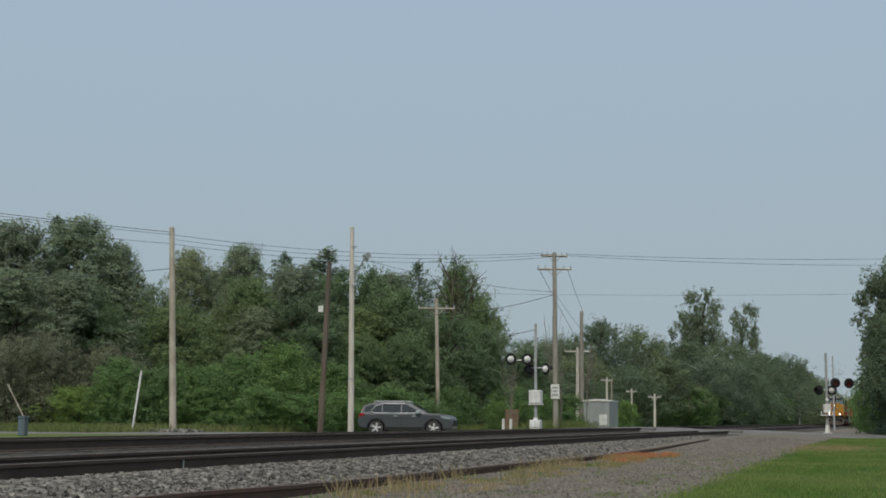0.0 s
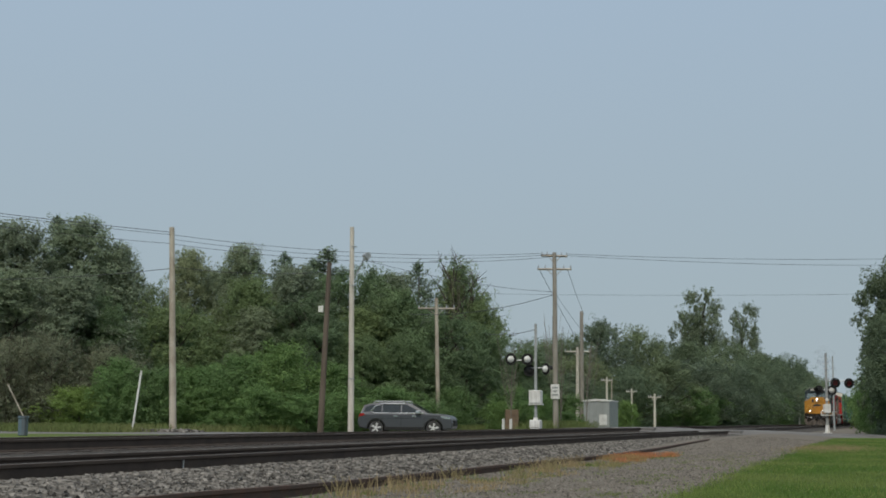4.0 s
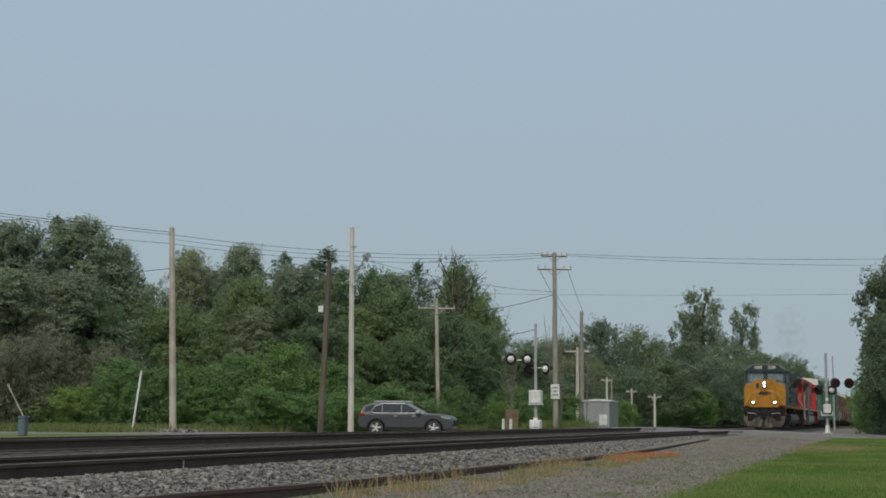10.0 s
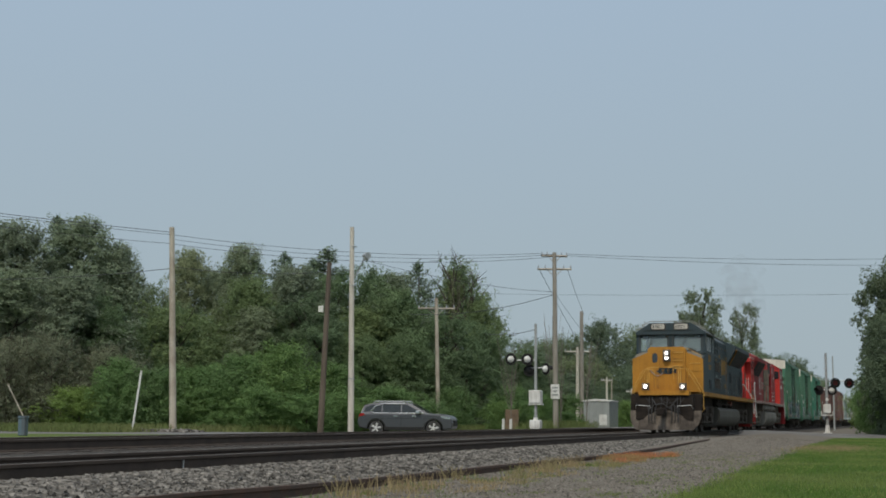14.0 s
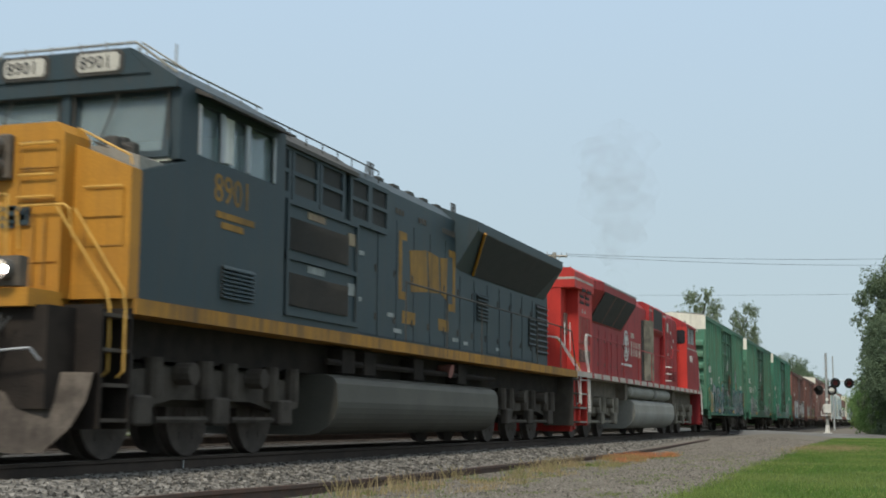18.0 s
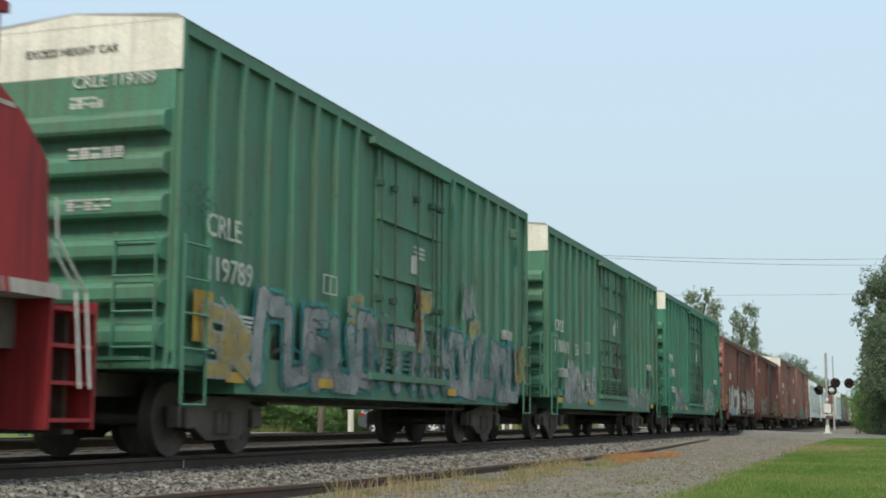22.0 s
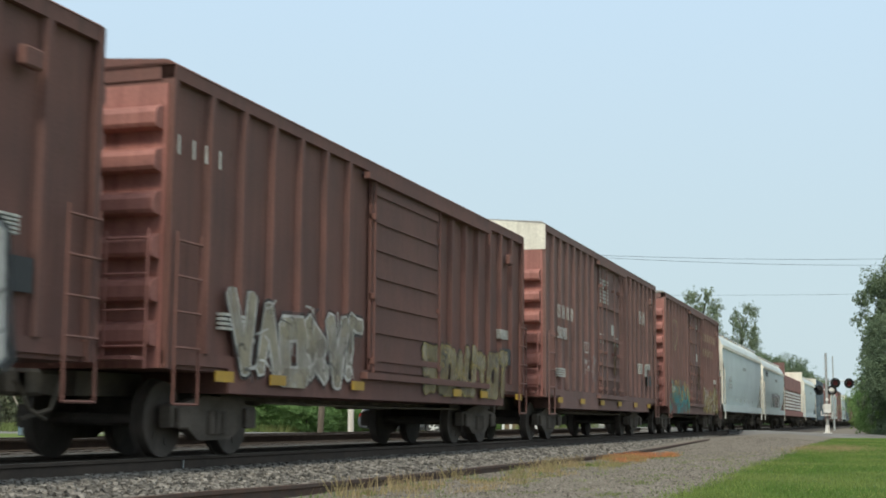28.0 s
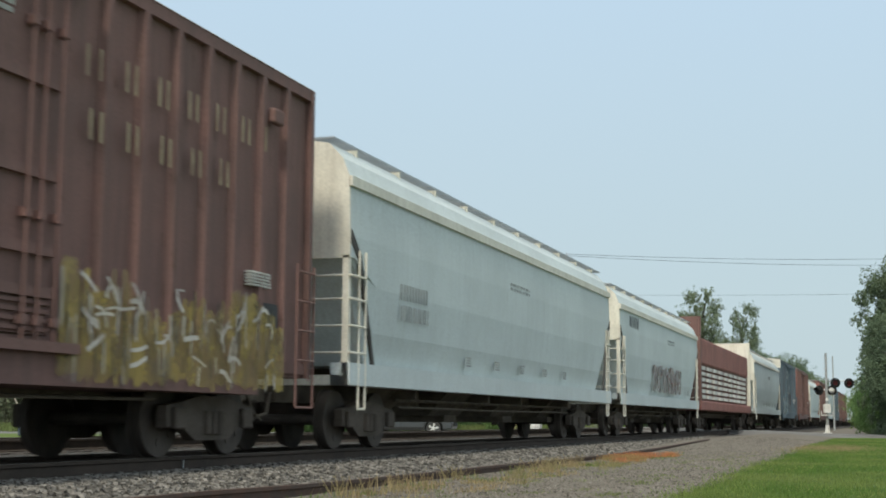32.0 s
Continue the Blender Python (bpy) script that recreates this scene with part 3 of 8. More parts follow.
def tree_meshes(seed, material, lumps, twigs, per, leaf, low, lump, crown_shape, ragged=0.15, aspect=0.5, bare=0):
    """Meshes of a tree 1 m high and 1 m broad: trunk with limbs, and a crown of lumps, each a bunch of leafy twigs with gaps between."""
    rng = np.random.default_rng(seed)
    bm = bmesh.new()
    rod(bm, (0, 0, -0.02), (0.01, 0, low + 0.2), 0.020, 0.014, 8)
    rod(bm, (0.01, 0, low + 0.2), (0.0, 0.01, 0.86), 0.014, 0.004, 6)
    pts, nor, sizes = [], [], []
    for i in range(lumps):
        k = (i + rng.uniform(0, 1)) / lumps
        reach = crown_shape(k) * 0.5 * aspect
        ang = i * 2.399 + rng.uniform(-0.6, 0.6)
        rad = lump * rng.uniform(0.55, 1.35)
        r = max(0.0, reach - rad * 0.55) * (rng.uniform(0.7, 1.0 + ragged) if i % 4 else rng.uniform(0.0, 0.6))
        c = np.array((r * math.cos(ang), r * math.sin(ang), min(low + (1 - low) * k, 1 - rad * 0.5)))
        if i % 2 == 0 or bare:
            rod(bm, (0.0, 0.0, max(low * 0.5, c[2] - 0.12 - 0.35 * r)), tuple(c), 0.007, 0.002, 5, caps=False)
        for b in range(bare):
            e = c + rng.normal(0, 1, 3) * rad * np.array((1, 1, 0.8)) + np.array((0, 0, rad * 0.9))
            rod(bm, tuple(c), tuple(e), 0.0022, 0.0008, 4, caps=False)
        m = max(3, int(twigs * (rad / lump) ** 1.7))
        d = rng.normal(size=(m, 3))
        d[:, 2] += 0.25
        d /= np.linalg.norm(d, axis=1)[:, None]
        out = 1 - np.abs(rng.normal(0, 0.30, size=(m, 1)))
        wob = 1 + ragged * rng.normal(0, 0.6, size=(m, 1))
        tw = c + d * rad * out * wob * np.array((1, 1, 1.02))
        tr = rad * rng.uniform(0.16, 0.36, size=m)
        n = np.maximum(4, per * rng.uniform(0.6, 1.4, size=m)).astype(int)
        which = np.repeat(np.arange(m), n)
        p = rng.normal(size=(len(which), 3))
        p /= np.linalg.norm(p, axis=1)[:, None]
        shell = rng.uniform(0.25, 1, size=(len(which), 1)) ** 0.5
        pts.append(tw[which] + p * shell * tr[which][:, None] * np.array((1.0, 1.0, 1.05)))
        nor.append(p * 0.45 + d[which] * 0.9 + np.array((0, -0.0, 0.4)))
        sizes.append(leaf * rng.uniform(0.6, 1.35, size=len(which)))
    pts, nor, sizes = np.concatenate(pts), np.concatenate(nor), np.concatenate(sizes)
    pts[:, 2] = np.abs(pts[:, 2])
    v, f = leaves(pts, nor, sizes, rng)
    v[:, :2] /= aspect
    for w in bm.verts:
        w.co.x, w.co.y = w.co.x / aspect, w.co.y / aspect
    return mesh_of("trunk", bm, M_bark), quads("crown", v, f, material)


def conifer_meshes(seed, material, whorls, leaf, aspect):
    """A conifer 1 m high: whorls of upswept arms with needle tufts along them, shortening to a pointed leader."""
    rng = np.random.default_rng(seed)
    bm = bmesh.new()
    rod(bm, (0, 0, -0.02), (0, 0, 0.98), 0.016, 0.002, 8)
    pts, nor = [], []
    for i in range(whorls):
        k = i / (whorls - 1)
        z = 0.05 + 0.90 * k
        for a in range(6 if k < 0.8 else 4):
            ang = a * math.tau / 6 + i * 0.7 + rng.uniform(-0.4, 0.4)
            ln = 0.5 * aspect * ((1 - k) ** 0.6 * 0.9 + 0.14) * rng.uniform(0.5, 1.2)
            d = np.array((math.cos(ang), math.sin(ang), 0.25 + 0.55 * k + rng.uniform(-0.1, 0.15)))
            tip = np.array((0, 0, z)) + d * ln
            rod(bm, (0, 0, z), tuple(tip), 0.004 * (1 - k) + 0.0012, 0.0008, 4, caps=False)
            m = int(34 + 130 * (1 - k))
            u = rng.uniform(0.25, 1.02, size=(m, 1)) ** 0.8
            pts.append(np.array((0, 0, z)) + d * ln * u + rng.normal(0, 0.0085 + 0.006 * (1 - k), size=(m, 3)))
            nor.append(np.tile(np.array((d[0] * 0.3, d[1] * 0.3, 1.0)), (m, 1)))
    m = 40
    pts.append(np.stack([rng.normal(0, 0.006, m), rng.normal(0, 0.006, m), rng.uniform(0.9, 1.0, m)], 1))
    nor.append(np.tile(np.array((0, 0, 1.0)), (m, 1)))
    pts, nor = np.concatenate(pts), np.concatenate(nor)
    v, f = leaves(pts, nor, leaf * rng.uniform(0.6, 1.3, size=len(pts)), rng)
    v[:, :2] /= aspect
    for w in bm.verts:
        w.co.x, w.co.y = w.co.x / aspect, w.co.y / aspect
    return mesh_of("trunk", bm, M_bark), quads("crown", v, f, material)


def dome(k):
    return max(0.12, math.sin(math.pi * min(1, 0.16 + 0.86 * k)) ** 0.6)


def column(k):
    return max(0.15, math.sin(math.pi * min(1, 0.1 + 0.88 * k)) ** 0.35)


def fan(k):
    return 0.45 + 0.55 * math.sin(math.pi * min(1, 0.25 + 0.6 * k))


KINDS = {
    "maple": tree_meshes(3, M_leaf_a, 62, 30, 26, 0.0060, 0.03, 0.085, dome, 0.30, 0.50),
    "ash": tree_meshes(4, M_leaf_b, 56, 30, 26, 0.0064, 0.02, 0.090, column, 0.34, 0.58),
    "oak": tree_meshes(14, M_leaf_b, 40, 44, 26, 0.0066, 0.02, 0.115, dome, 0.42, 0.62),
    "spruce": conifer_meshes(5, M_needle, 26, 0.0080, 0.40),
    "thin": tree_meshes(6, M_leaf_b, 46, 10, 16, 0.0052, 0.10, 0.055, column, 0.5, 0.33, 3),
    "scrub": tree_meshes(7, M_leaf_c, 38, 34, 24, 0.0125, 0.02, 0.20, column, 0.38, 1.0),
    "brush": tree_meshes(17, M_brush, 38, 26, 20, 0.0110, 0.02, 0.17, column, 0.5, 1.0, 3),
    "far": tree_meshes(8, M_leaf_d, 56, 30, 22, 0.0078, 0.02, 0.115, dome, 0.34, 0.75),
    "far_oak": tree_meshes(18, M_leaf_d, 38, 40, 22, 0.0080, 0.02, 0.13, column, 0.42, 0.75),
    "locust": tree_meshes(9, M_leaf_e, 27, 40, 24, 0.0056, 0.52, 0.064, fan, 0.50, 0.40),
    "edge": tree_meshes(10, M_leaf_f, 64, 36, 24, 0.0064, 0.02, 0.075, column, 0.36, 0.46),
}


def plant(kind, spots, name, label, category, group, broad=1.0):
    twin = {"ash": "oak", "far": "far_oak"}
    for i, (x, y, h, w) in enumerate(spots):
        model = twin[kind] if kind in twin and i % 2 else kind
        rng = random.Random(hash((round(x * 10), round(y * 10))) & 0xFFFF)
        t = thing(name, pose(x, y, 0, 0, 0, rng.uniform(0, 360)) @ Matrix.Diagonal((w * broad, w * broad, h, 1)), label, category, group)
        for part_name, me in zip(("trunk", "crown"), KINDS[model]):
            o = new(part_name, me)
            o.parent = t


plant("maple", [(-62.4, 81.7, 13.6, 8.5), (-58.6, 81.0, 14.0, 8.0), (-54.9, 83.0, 14.4, 8.5), (-52.4, 84.2, 12.6, 5.4), (-54.0, 74.3, 9.8, 8), (-50.9, 76.5, 9.8, 7),
                (-51.4, 92.8, 13.2, 5.6), (-47.8, 94.9, 13.7, 5.8), (-51.9, 98.0, 12.4, 7.5), (-43.3, 94.6, 12.0, 7.4), (-37.3, 100.8, 11.8, 7), (-43.6, 88.7, 8.4, 6)],
      "broadleaf_tree", "tall dark green broadleaf tree at the wood's edge", "tree", "trees of the wood", 1.15)
plant("ash", [(-53.6, 91.4, 10.4, 5.2), (-35.0, 109.9, 13.2, 5.6), (-32.3, 98.7, 8.8, 6.4), (-37.7, 94.8, 8.6, 6.0), (-49.0, 78.5, 7.6, 5.2), (-48.4, 85.0, 8.2, 6.0),
              (-39.0, 89.2, 7.4, 5.6), (-33.2, 92.3, 6.4, 5.2), (-32.7, 107.5, 6.4, 5.4), (-32.1, 107.0, 10.2, 4.4), (-46.0, 100.0, 11.0, 6.0), (-40.5, 106.0, 11.6, 6.0)],
      "broadleaf_tree", "olive green broadleaf tree with a dense crown", "tree", "trees of the wood", 1.15)
plant("ash", [(-64.0, 90.0, 12.5, 7), (-58.0, 92.0, 12.8, 7), (-66.0, 76.0, 10.5, 7), (-61.0, 73.5, 8.6, 6), (-56.5, 70.8, 7.2, 5.5), (-51.5, 79.5, 8.8, 6), (-46.5, 82.5, 8.2, 6), (-45.0, 90.5, 10.6, 6), (-41.0, 92.0, 9.6, 6), (-36.0, 97.0, 10.2, 6.5), (-30.6, 103.0, 7.6, 5),
              (-38.6, 100.2, 11.6, 6), (-41.6, 98.2, 12.2, 6), (-35.6, 89.5, 6.2, 5), (-30.2, 97.0, 5.6, 4.6), (-29.4, 112.0, 6.4, 5)],
      "broadleaf_tree", "mid green broadleaf tree filling the wood", "tree", "trees of the wood", 1.2)
plant("spruce", [(-60.4, 88.4, 16.3, 3.4), (-47.4, 101.4, 14.6, 3.4), (-43.1, 100.7, 14.8, 4.6), (-44.8, 101.5, 14.0, 3.4), (-40.4, 103.9, 13.4, 3.6), (-37.5, 106.9, 14.2, 3.2), (-39.0, 105.2, 13.0, 3.0)],
      "spruce_tree", "dark narrow conifer rising above the wood", "tree", "trees of the wood", 1.75)
plant("thin", [(-35.0, 108.6, 14.4, 4.4), (-33.2, 108.0, 12.8, 3.4), (-34.4, 120.2, 9.8, 3.8)],
      "thin_tree", "thin half-bare tree with sparse leaves", "tree", "trees of the wood", 1.1)
plant("scrub", [(-45.6, 69.7, 2.4, 3.7), (-43.4, 70.2, 3.9, 3.0), (-41.6, 70.8, 3.4, 3.7), (-40.2, 73.4, 3.6, 3.8), (-38.5, 76.0, 4.3, 4.2), (-36.6, 78.6, 5.1, 4.7), (-38.3, 72.1, 2.4, 3.3),
                (-35.4, 73.0, 2.4, 3.3), (-32.9, 73.9, 2.1, 3.0), (-31.8, 76.4, 2.2, 2.4), (-30.2, 81.0, 2.6, 4.3), (-34.4, 81.6, 4.1, 3.7), (-29.6, 91.8, 2.9, 2.6), (-30.9, 78.9, 1.5, 2.5), (-29.5, 85.6, 1.8, 3.0)],
      "shrub", "bright green leafy shrub along the verge", "shrub", "shrubs along the verge", 1.25)
plant("scrub", [(-25.5, 89.1, 1.9, 1.9), (-21.8, 93.5, 1.3, 2.4), (-22.8, 121.5, 2.4, 2.2), (-23.5, 93.8, 2.4, 1.6), (-27.0, 98, 3.0, 4.0), (-24.5, 104, 2.6, 4)],
      "shrub", "green shrub by the crossing", "shrub", "shrubs by the crossing", 1.2)
plant("scrub", [(-22.8, 170.0, 4.6, 4.2), (-21.0, 178.0, 3.4, 4.0), (-19.6, 190.0, 3.0, 5.0), (-18.6, 206.0, 4.4, 5.0), (-18.2, 226.0, 5.0, 5.0), (-26.5, 168.0, 3.0, 4.0)],
      "shrub", "pale olive young tree beside the far line", "shrub", "shrubs beside the line", 1.1)
plant("brush", [(-50.2, 69.0, 5.0, 3.8), (-48.6, 71.2, 5.6, 4.0), (-46.6, 73.6, 5.0, 4.0), (-52.4, 70.6, 5.4, 4.2)],
      "brush", "brownish grey half-bare brush below the trees", "shrub", "brush below the trees", 1.2)
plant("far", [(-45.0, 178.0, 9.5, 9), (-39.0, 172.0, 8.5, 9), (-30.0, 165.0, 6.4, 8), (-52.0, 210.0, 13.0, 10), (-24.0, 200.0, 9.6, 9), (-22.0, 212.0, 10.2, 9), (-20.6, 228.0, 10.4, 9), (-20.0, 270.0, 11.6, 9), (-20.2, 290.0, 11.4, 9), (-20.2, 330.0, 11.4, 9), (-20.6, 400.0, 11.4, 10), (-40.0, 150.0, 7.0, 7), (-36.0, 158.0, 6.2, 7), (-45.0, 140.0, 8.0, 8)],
      "distant_tree", "distant tree beside the line, its green greyed for haze", "tree", "distant trees", 1.25)
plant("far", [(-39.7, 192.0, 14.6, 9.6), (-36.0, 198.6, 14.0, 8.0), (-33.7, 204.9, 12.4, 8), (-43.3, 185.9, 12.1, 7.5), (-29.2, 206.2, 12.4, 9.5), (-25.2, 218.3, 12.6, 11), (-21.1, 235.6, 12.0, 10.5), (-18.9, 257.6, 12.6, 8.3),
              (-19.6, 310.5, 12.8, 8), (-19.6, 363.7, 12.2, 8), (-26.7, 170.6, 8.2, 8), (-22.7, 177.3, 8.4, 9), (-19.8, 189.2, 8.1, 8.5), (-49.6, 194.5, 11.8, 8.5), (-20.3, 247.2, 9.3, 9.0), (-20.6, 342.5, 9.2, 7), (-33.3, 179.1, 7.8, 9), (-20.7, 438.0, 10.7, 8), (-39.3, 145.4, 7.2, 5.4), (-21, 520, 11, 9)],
      "distant_tree", "distant tree beside the line, its green greyed for haze", "tree", "distant trees", 1.25)
plant("locust", [(-30.3, 231.3, 22.3, 7.8), (-24.2, 235.6, 20.3, 5.0), (-32.7, 228.8, 18.7, 5.4)],
      "tall_tree", "tall open-crowned tree standing above the others", "tree", "tall trees", 1.0)
plant("edge", [(-0.1, 92.0, 10.4, 4.2), (1.1, 90.2, 10.9, 5.0), (-0.1, 83.8, 7.0, 3.0), (1.4, 79.2, 6.6, 4.2), (2.0, 100, 11.5, 6), (3.0, 84, 9.0, 5.0)],
      "broadleaf_tree", "dark green tree close to the line", "tree", "trees by the line", 1.0)
plant("scrub", [(0.1, 86.9, 4.0, 2.7), (-1.6, 116.7, 3.4, 2.2), (0.6, 84.9, 2.8, 2.5), (-1.3, 99.8, 4.6, 2.4), (-2.2, 150, 4.5, 4), (-2.4, 190, 6, 6), (-2.6, 240, 7, 7), (-2.4, 320, 8, 8), (-2.0, 450, 9, 10)],
      "shrub", "green shrub close to the line", "shrub", "shrubs by the line", 1.1)


# ---- rolling stock; each vehicle's own space: y runs back from its front coupler, x across, z up from the rail head ----
TRAIN = []


def wheel_mesh(r):
    bm = bmesh.new()
    rod(bm, (-0.72, 0, 0), (0.72, 0, 0), 0.085, seg=10)
    for s in (-1, 1):
        x = s * 0.70
        rod(bm, (x, 0, 0), (x + s * 0.13, 0, 0), r, r * 0.985, 28)
        rod(bm, (x - s * 0.03, 0, 0), (x, 0, 0), r + 0.03, r + 0.03, 28)
        rod(bm, (x + s * 0.131, 0, 0), (x + s * 0.16, 0, 0), 0.14, 0.12, 14)
        for a in range(6):
            c, d = math.cos(a * math.pi / 3), math.sin(a * math.pi / 3)
            rod(bm, (x + s * 0.125, c * r * 0.6, d * r * 0.6), (x + s * 0.138, c * r * 0.6, d * r * 0.6), 0.05, seg=8)
    return mesh_of("wheelset", bm, M_wheel)


WHEEL_CAR, WHEEL_LOCO = wheel_mesh(0.457), wheel_mesh(0.533)
WHEELS = []


def side_frame_mesh():
    bm = bmesh.new()
    for s in (-1, 1):
        x0, x1 = (0.92, 1.06) if s > 0 else (-1.06, -0.92)
        prism(bm, [(-1.12, 0.36), (-1.12, 0.62), (-0.75, 0.66), (-0.35, 0.74), (0.35, 0.74), (0.75, 0.66), (1.12, 0.62), (1.12, 0.36), (0.72, 0.36), (0.42, 0.20), (-0.42, 0.20), (-0.72, 0.36)], "x", x0, x1)
        for y in (-0.88, 0.88):
            box(bm, x1 if s > 0 else x0 - 0.07, x1 + 0.07 if s > 0 else x0, y - 0.14, y + 0.14, 0.34, 0.60, 0.02)
        for y in (-0.16, 0.0, 0.16):
            rod(bm, (s * 1.07, y, 0.28), (s * 1.07, y, 0.56), 0.065, seg=8)
    box(bm, -0.9, 0.9, -0.2, 0.2, 0.5, 0.78)
    return mesh_of("truck_frame", bm, M_truck)


SIDE_FRAME = side_frame_mesh()


def coupler(bm, y0, y1):
    box(bm, -0.11, 0.11, min(y0, y1), max(y0, y1), 0.72, 0.95)
    box(bm, -0.17, 0.17, y0 - 0.14, y0 + 0.14, 0.70, 1.0, 0.04)


def car_running_gear(v, y0, y1):
    """Two trucks with wheelsets, brake gear and couplers under a car body from y0 to y1."""
    for yc in (y0 + 2.0, y1 - 2.0):
        o = new("truck_frame", SIDE_FRAME)
        o.parent, o.matrix_basis = v, pose(0, yc, 0)
        for dy in (-0.88, 0.88):
            w = new("wheelset", WHEEL_CAR)
            w.parent, w.matrix_basis = v, pose(0, yc + dy, 0.457)
            WHEELS.append((w, yc + dy, 0.457))
    bm = bmesh.new()
    box(bm, -0.28, 0.28, y0 + 0.1, y1 - 0.1, 0.72, 1.0)
    part("underframe", bm, M_under, v)
    for y in (y0 + 5.0, y1 - 5.2):
        bm = bmesh.new()
        rod(bm, (-0.75, y, 0.85), (0.2, y, 0.85), 0.2, seg=12)
        part("brake_cylinder", bm, M_under, v)
    bm = bmesh.new()
    pipe(bm, [(0.9, y0 + 3.6, 0.80), (0.9, y1 - 3.6, 0.80)], 0.03)
    part("train_pipe", bm, M_under, v)
    bm = bmesh.new()
    pipe(bm, [(1.05, y0 + 3.4, 0.68), (1.05, (y0 + y1) / 2, 0.66), (1.05, y1 - 3.4, 0.68)], 0.02)
    part("brake_rod", bm, M_under, v)
    for y in (y0 + 3.9, (y0 + y1) / 2 - 1.4, (y0 + y1) / 2 + 1.2, y1 - 4.0):
        bm = bmesh.new()
        box(bm, -1.2, 1.2, y - 0.05, y + 0.05, 0.82, 1.02)
        part("cross_bearer", bm, M_under, v)
    for ya, yb in ((0.0, y0 + 0.3), (y1 + y0, y1 - 0.3)):
        bm = bmesh.new()
        coupler(bm, ya, yb)
        pipe(bm, [(0.35, (ya + yb) / 2, 0.85), (0.38, (ya * 2 + yb) / 3, 0.55), (0.30, ya, 0.45)], 0.025)
        part("coupler", bm, M_under, v)


def worn(material):
    if material.name not in WORN:
        WORN[material.name] = faded(material, 0.40 if material is M_gr_white else 0.66)
    return WORN[material.name]


def graffiti(v, x, y, z, width, height, colours, seed, strokes, thick=1.0, solid=True):
    """Sprayed lettering that cannot be read: fat glyph-like shapes of a few broad strokes, filled, outlined and rimmed, with drips and scribble."""
    rng = random.Random(seed)
    fill, line, rim = colours[0], colours[1], colours[-1]
    cells, at = [], 0.0
    while at < width - 0.25:
        w = min(height * rng.uniform(0.55, 0.95), width - at)
        cells.append((y + at, w, z + height * rng.uniform(0.0, 0.08), height * rng.uniform(0.78, 1.0)))
        at += w * 0.93
    bones = []
    for cy, w, cz, h in cells:
        lean = rng.uniform(-0.12, 0.12) * w
        spots = {(i, j): (cy + w * (0.18 + 0.32 * i) + lean * (j - 1) + rng.uniform(-0.05, 0.05) * w, cz + h * (0.12 + 0.38 * j) + rng.uniform(-0.05, 0.05) * h) for i in range(3) for j in range(3)}
        shape = rng.choice([((0, 0), (0, 1), (0, 2), (1, 2), (2, 2)), ((0, 2), (0, 1), (0, 0), (2, 0), (2, 2)), ((0, 0), (1, 2), (2, 0)), ((2, 2), (0, 2), (0, 1), (2, 1), (2, 0), (0, 0)),
                            ((0, 0), (0, 2), (2, 1), (0, 1), (2, 0)), ((0, 2), (1, 0), (2, 2)), ((0, 0), (0, 2), (2, 0), (2, 2)), ((1, 0), (1, 2), (0, 2), (2, 2)), ((0, 0), (0, 2), (2, 2), (2, 0), (0, 0))])
        fat = w * rng.uniform(0.13, 0.18)
        for p, q in zip(shape, shape[1:]):
            bones.append((spots[p], spots[q], fat))

    def layer(name, grow, depth, material):
        bm = bmesh.new()
        for i, ((p0, q0), (p1, q1), fat) in enumerate(bones):
            r = fat + grow
            dp, dq = p1 - p0, q1 - q0
            n = math.hypot(dp, dq) or 1.0
            dp, dq = dp / n, dq / n
            off = x + depth + 0.00012 * i
            lo, hi = z - 0.02, z + height * 1.06
            ring = [(p0 - dp * r * 0.9, q0 - dq * r * 0.9), (p0 - dp * r * 0.4 - dq * r, q0 - dq * r * 0.4 + dp * r), (p1 + dp * r * 0.4 - dq * r, q1 + dq * r * 0.4 + dp * r),
                    (p1 + dp * r * 0.9, q1 + dq * r * 0.9), (p1 + dp * r * 0.4 + dq * r, q1 + dq * r * 0.4 - dp * r), (p0 - dp * r * 0.4 + dq * r, q0 - dq * r * 0.4 - dp * r)]
            bm.faces.new([bm.verts.new((off, p, min(max(q, lo), hi))) for p, q in ring])
        tagged(part(name, bm, worn(material), v), kind="stuff")

    if solid and len(colours) > 2 and rim is not fill:
        layer("spray_rim", 0.075 * height, 0.002, rim)
    if solid:
        layer("spray_outline", 0.035 * height, 0.006, line)
        layer("spray_fill", 0.0, 0.010, fill)
    for ci, material in enumerate(colours[1:]):
        bm = bmesh.new()
        for k in range(strokes):
            p, q = y + rng.uniform(0.03, 0.97) * width, z + rng.uniform(0.1, 0.9) * height
            ang, turn = rng.choice((1.57, 1.57, 0.6, 2.4, 0.0)) + rng.gauss(0, 0.2), rng.gauss(0, 0.35)
            t, row, off = rng.uniform(0.010, 0.024) * thick, None, x + 0.0155 + 0.003 * ci + 0.00006 * k
            for _ in range(6):
                c, d = math.cos(ang), math.sin(ang)
                a, b = bm.verts.new((off, p - d * t, q + c * t)), bm.verts.new((off, p + d * t, q - c * t))
                if row:
                    bm.faces.new((row[0], row[1], b, a))
                row = (a, b)
                p, q = min(max(p + c * height * 0.07, y), y + width), min(max(q + d * height * 0.07, z), z + height)
                ang += turn
        tagged(part("spray_scribble", bm, worn(material), v), kind="stuff")


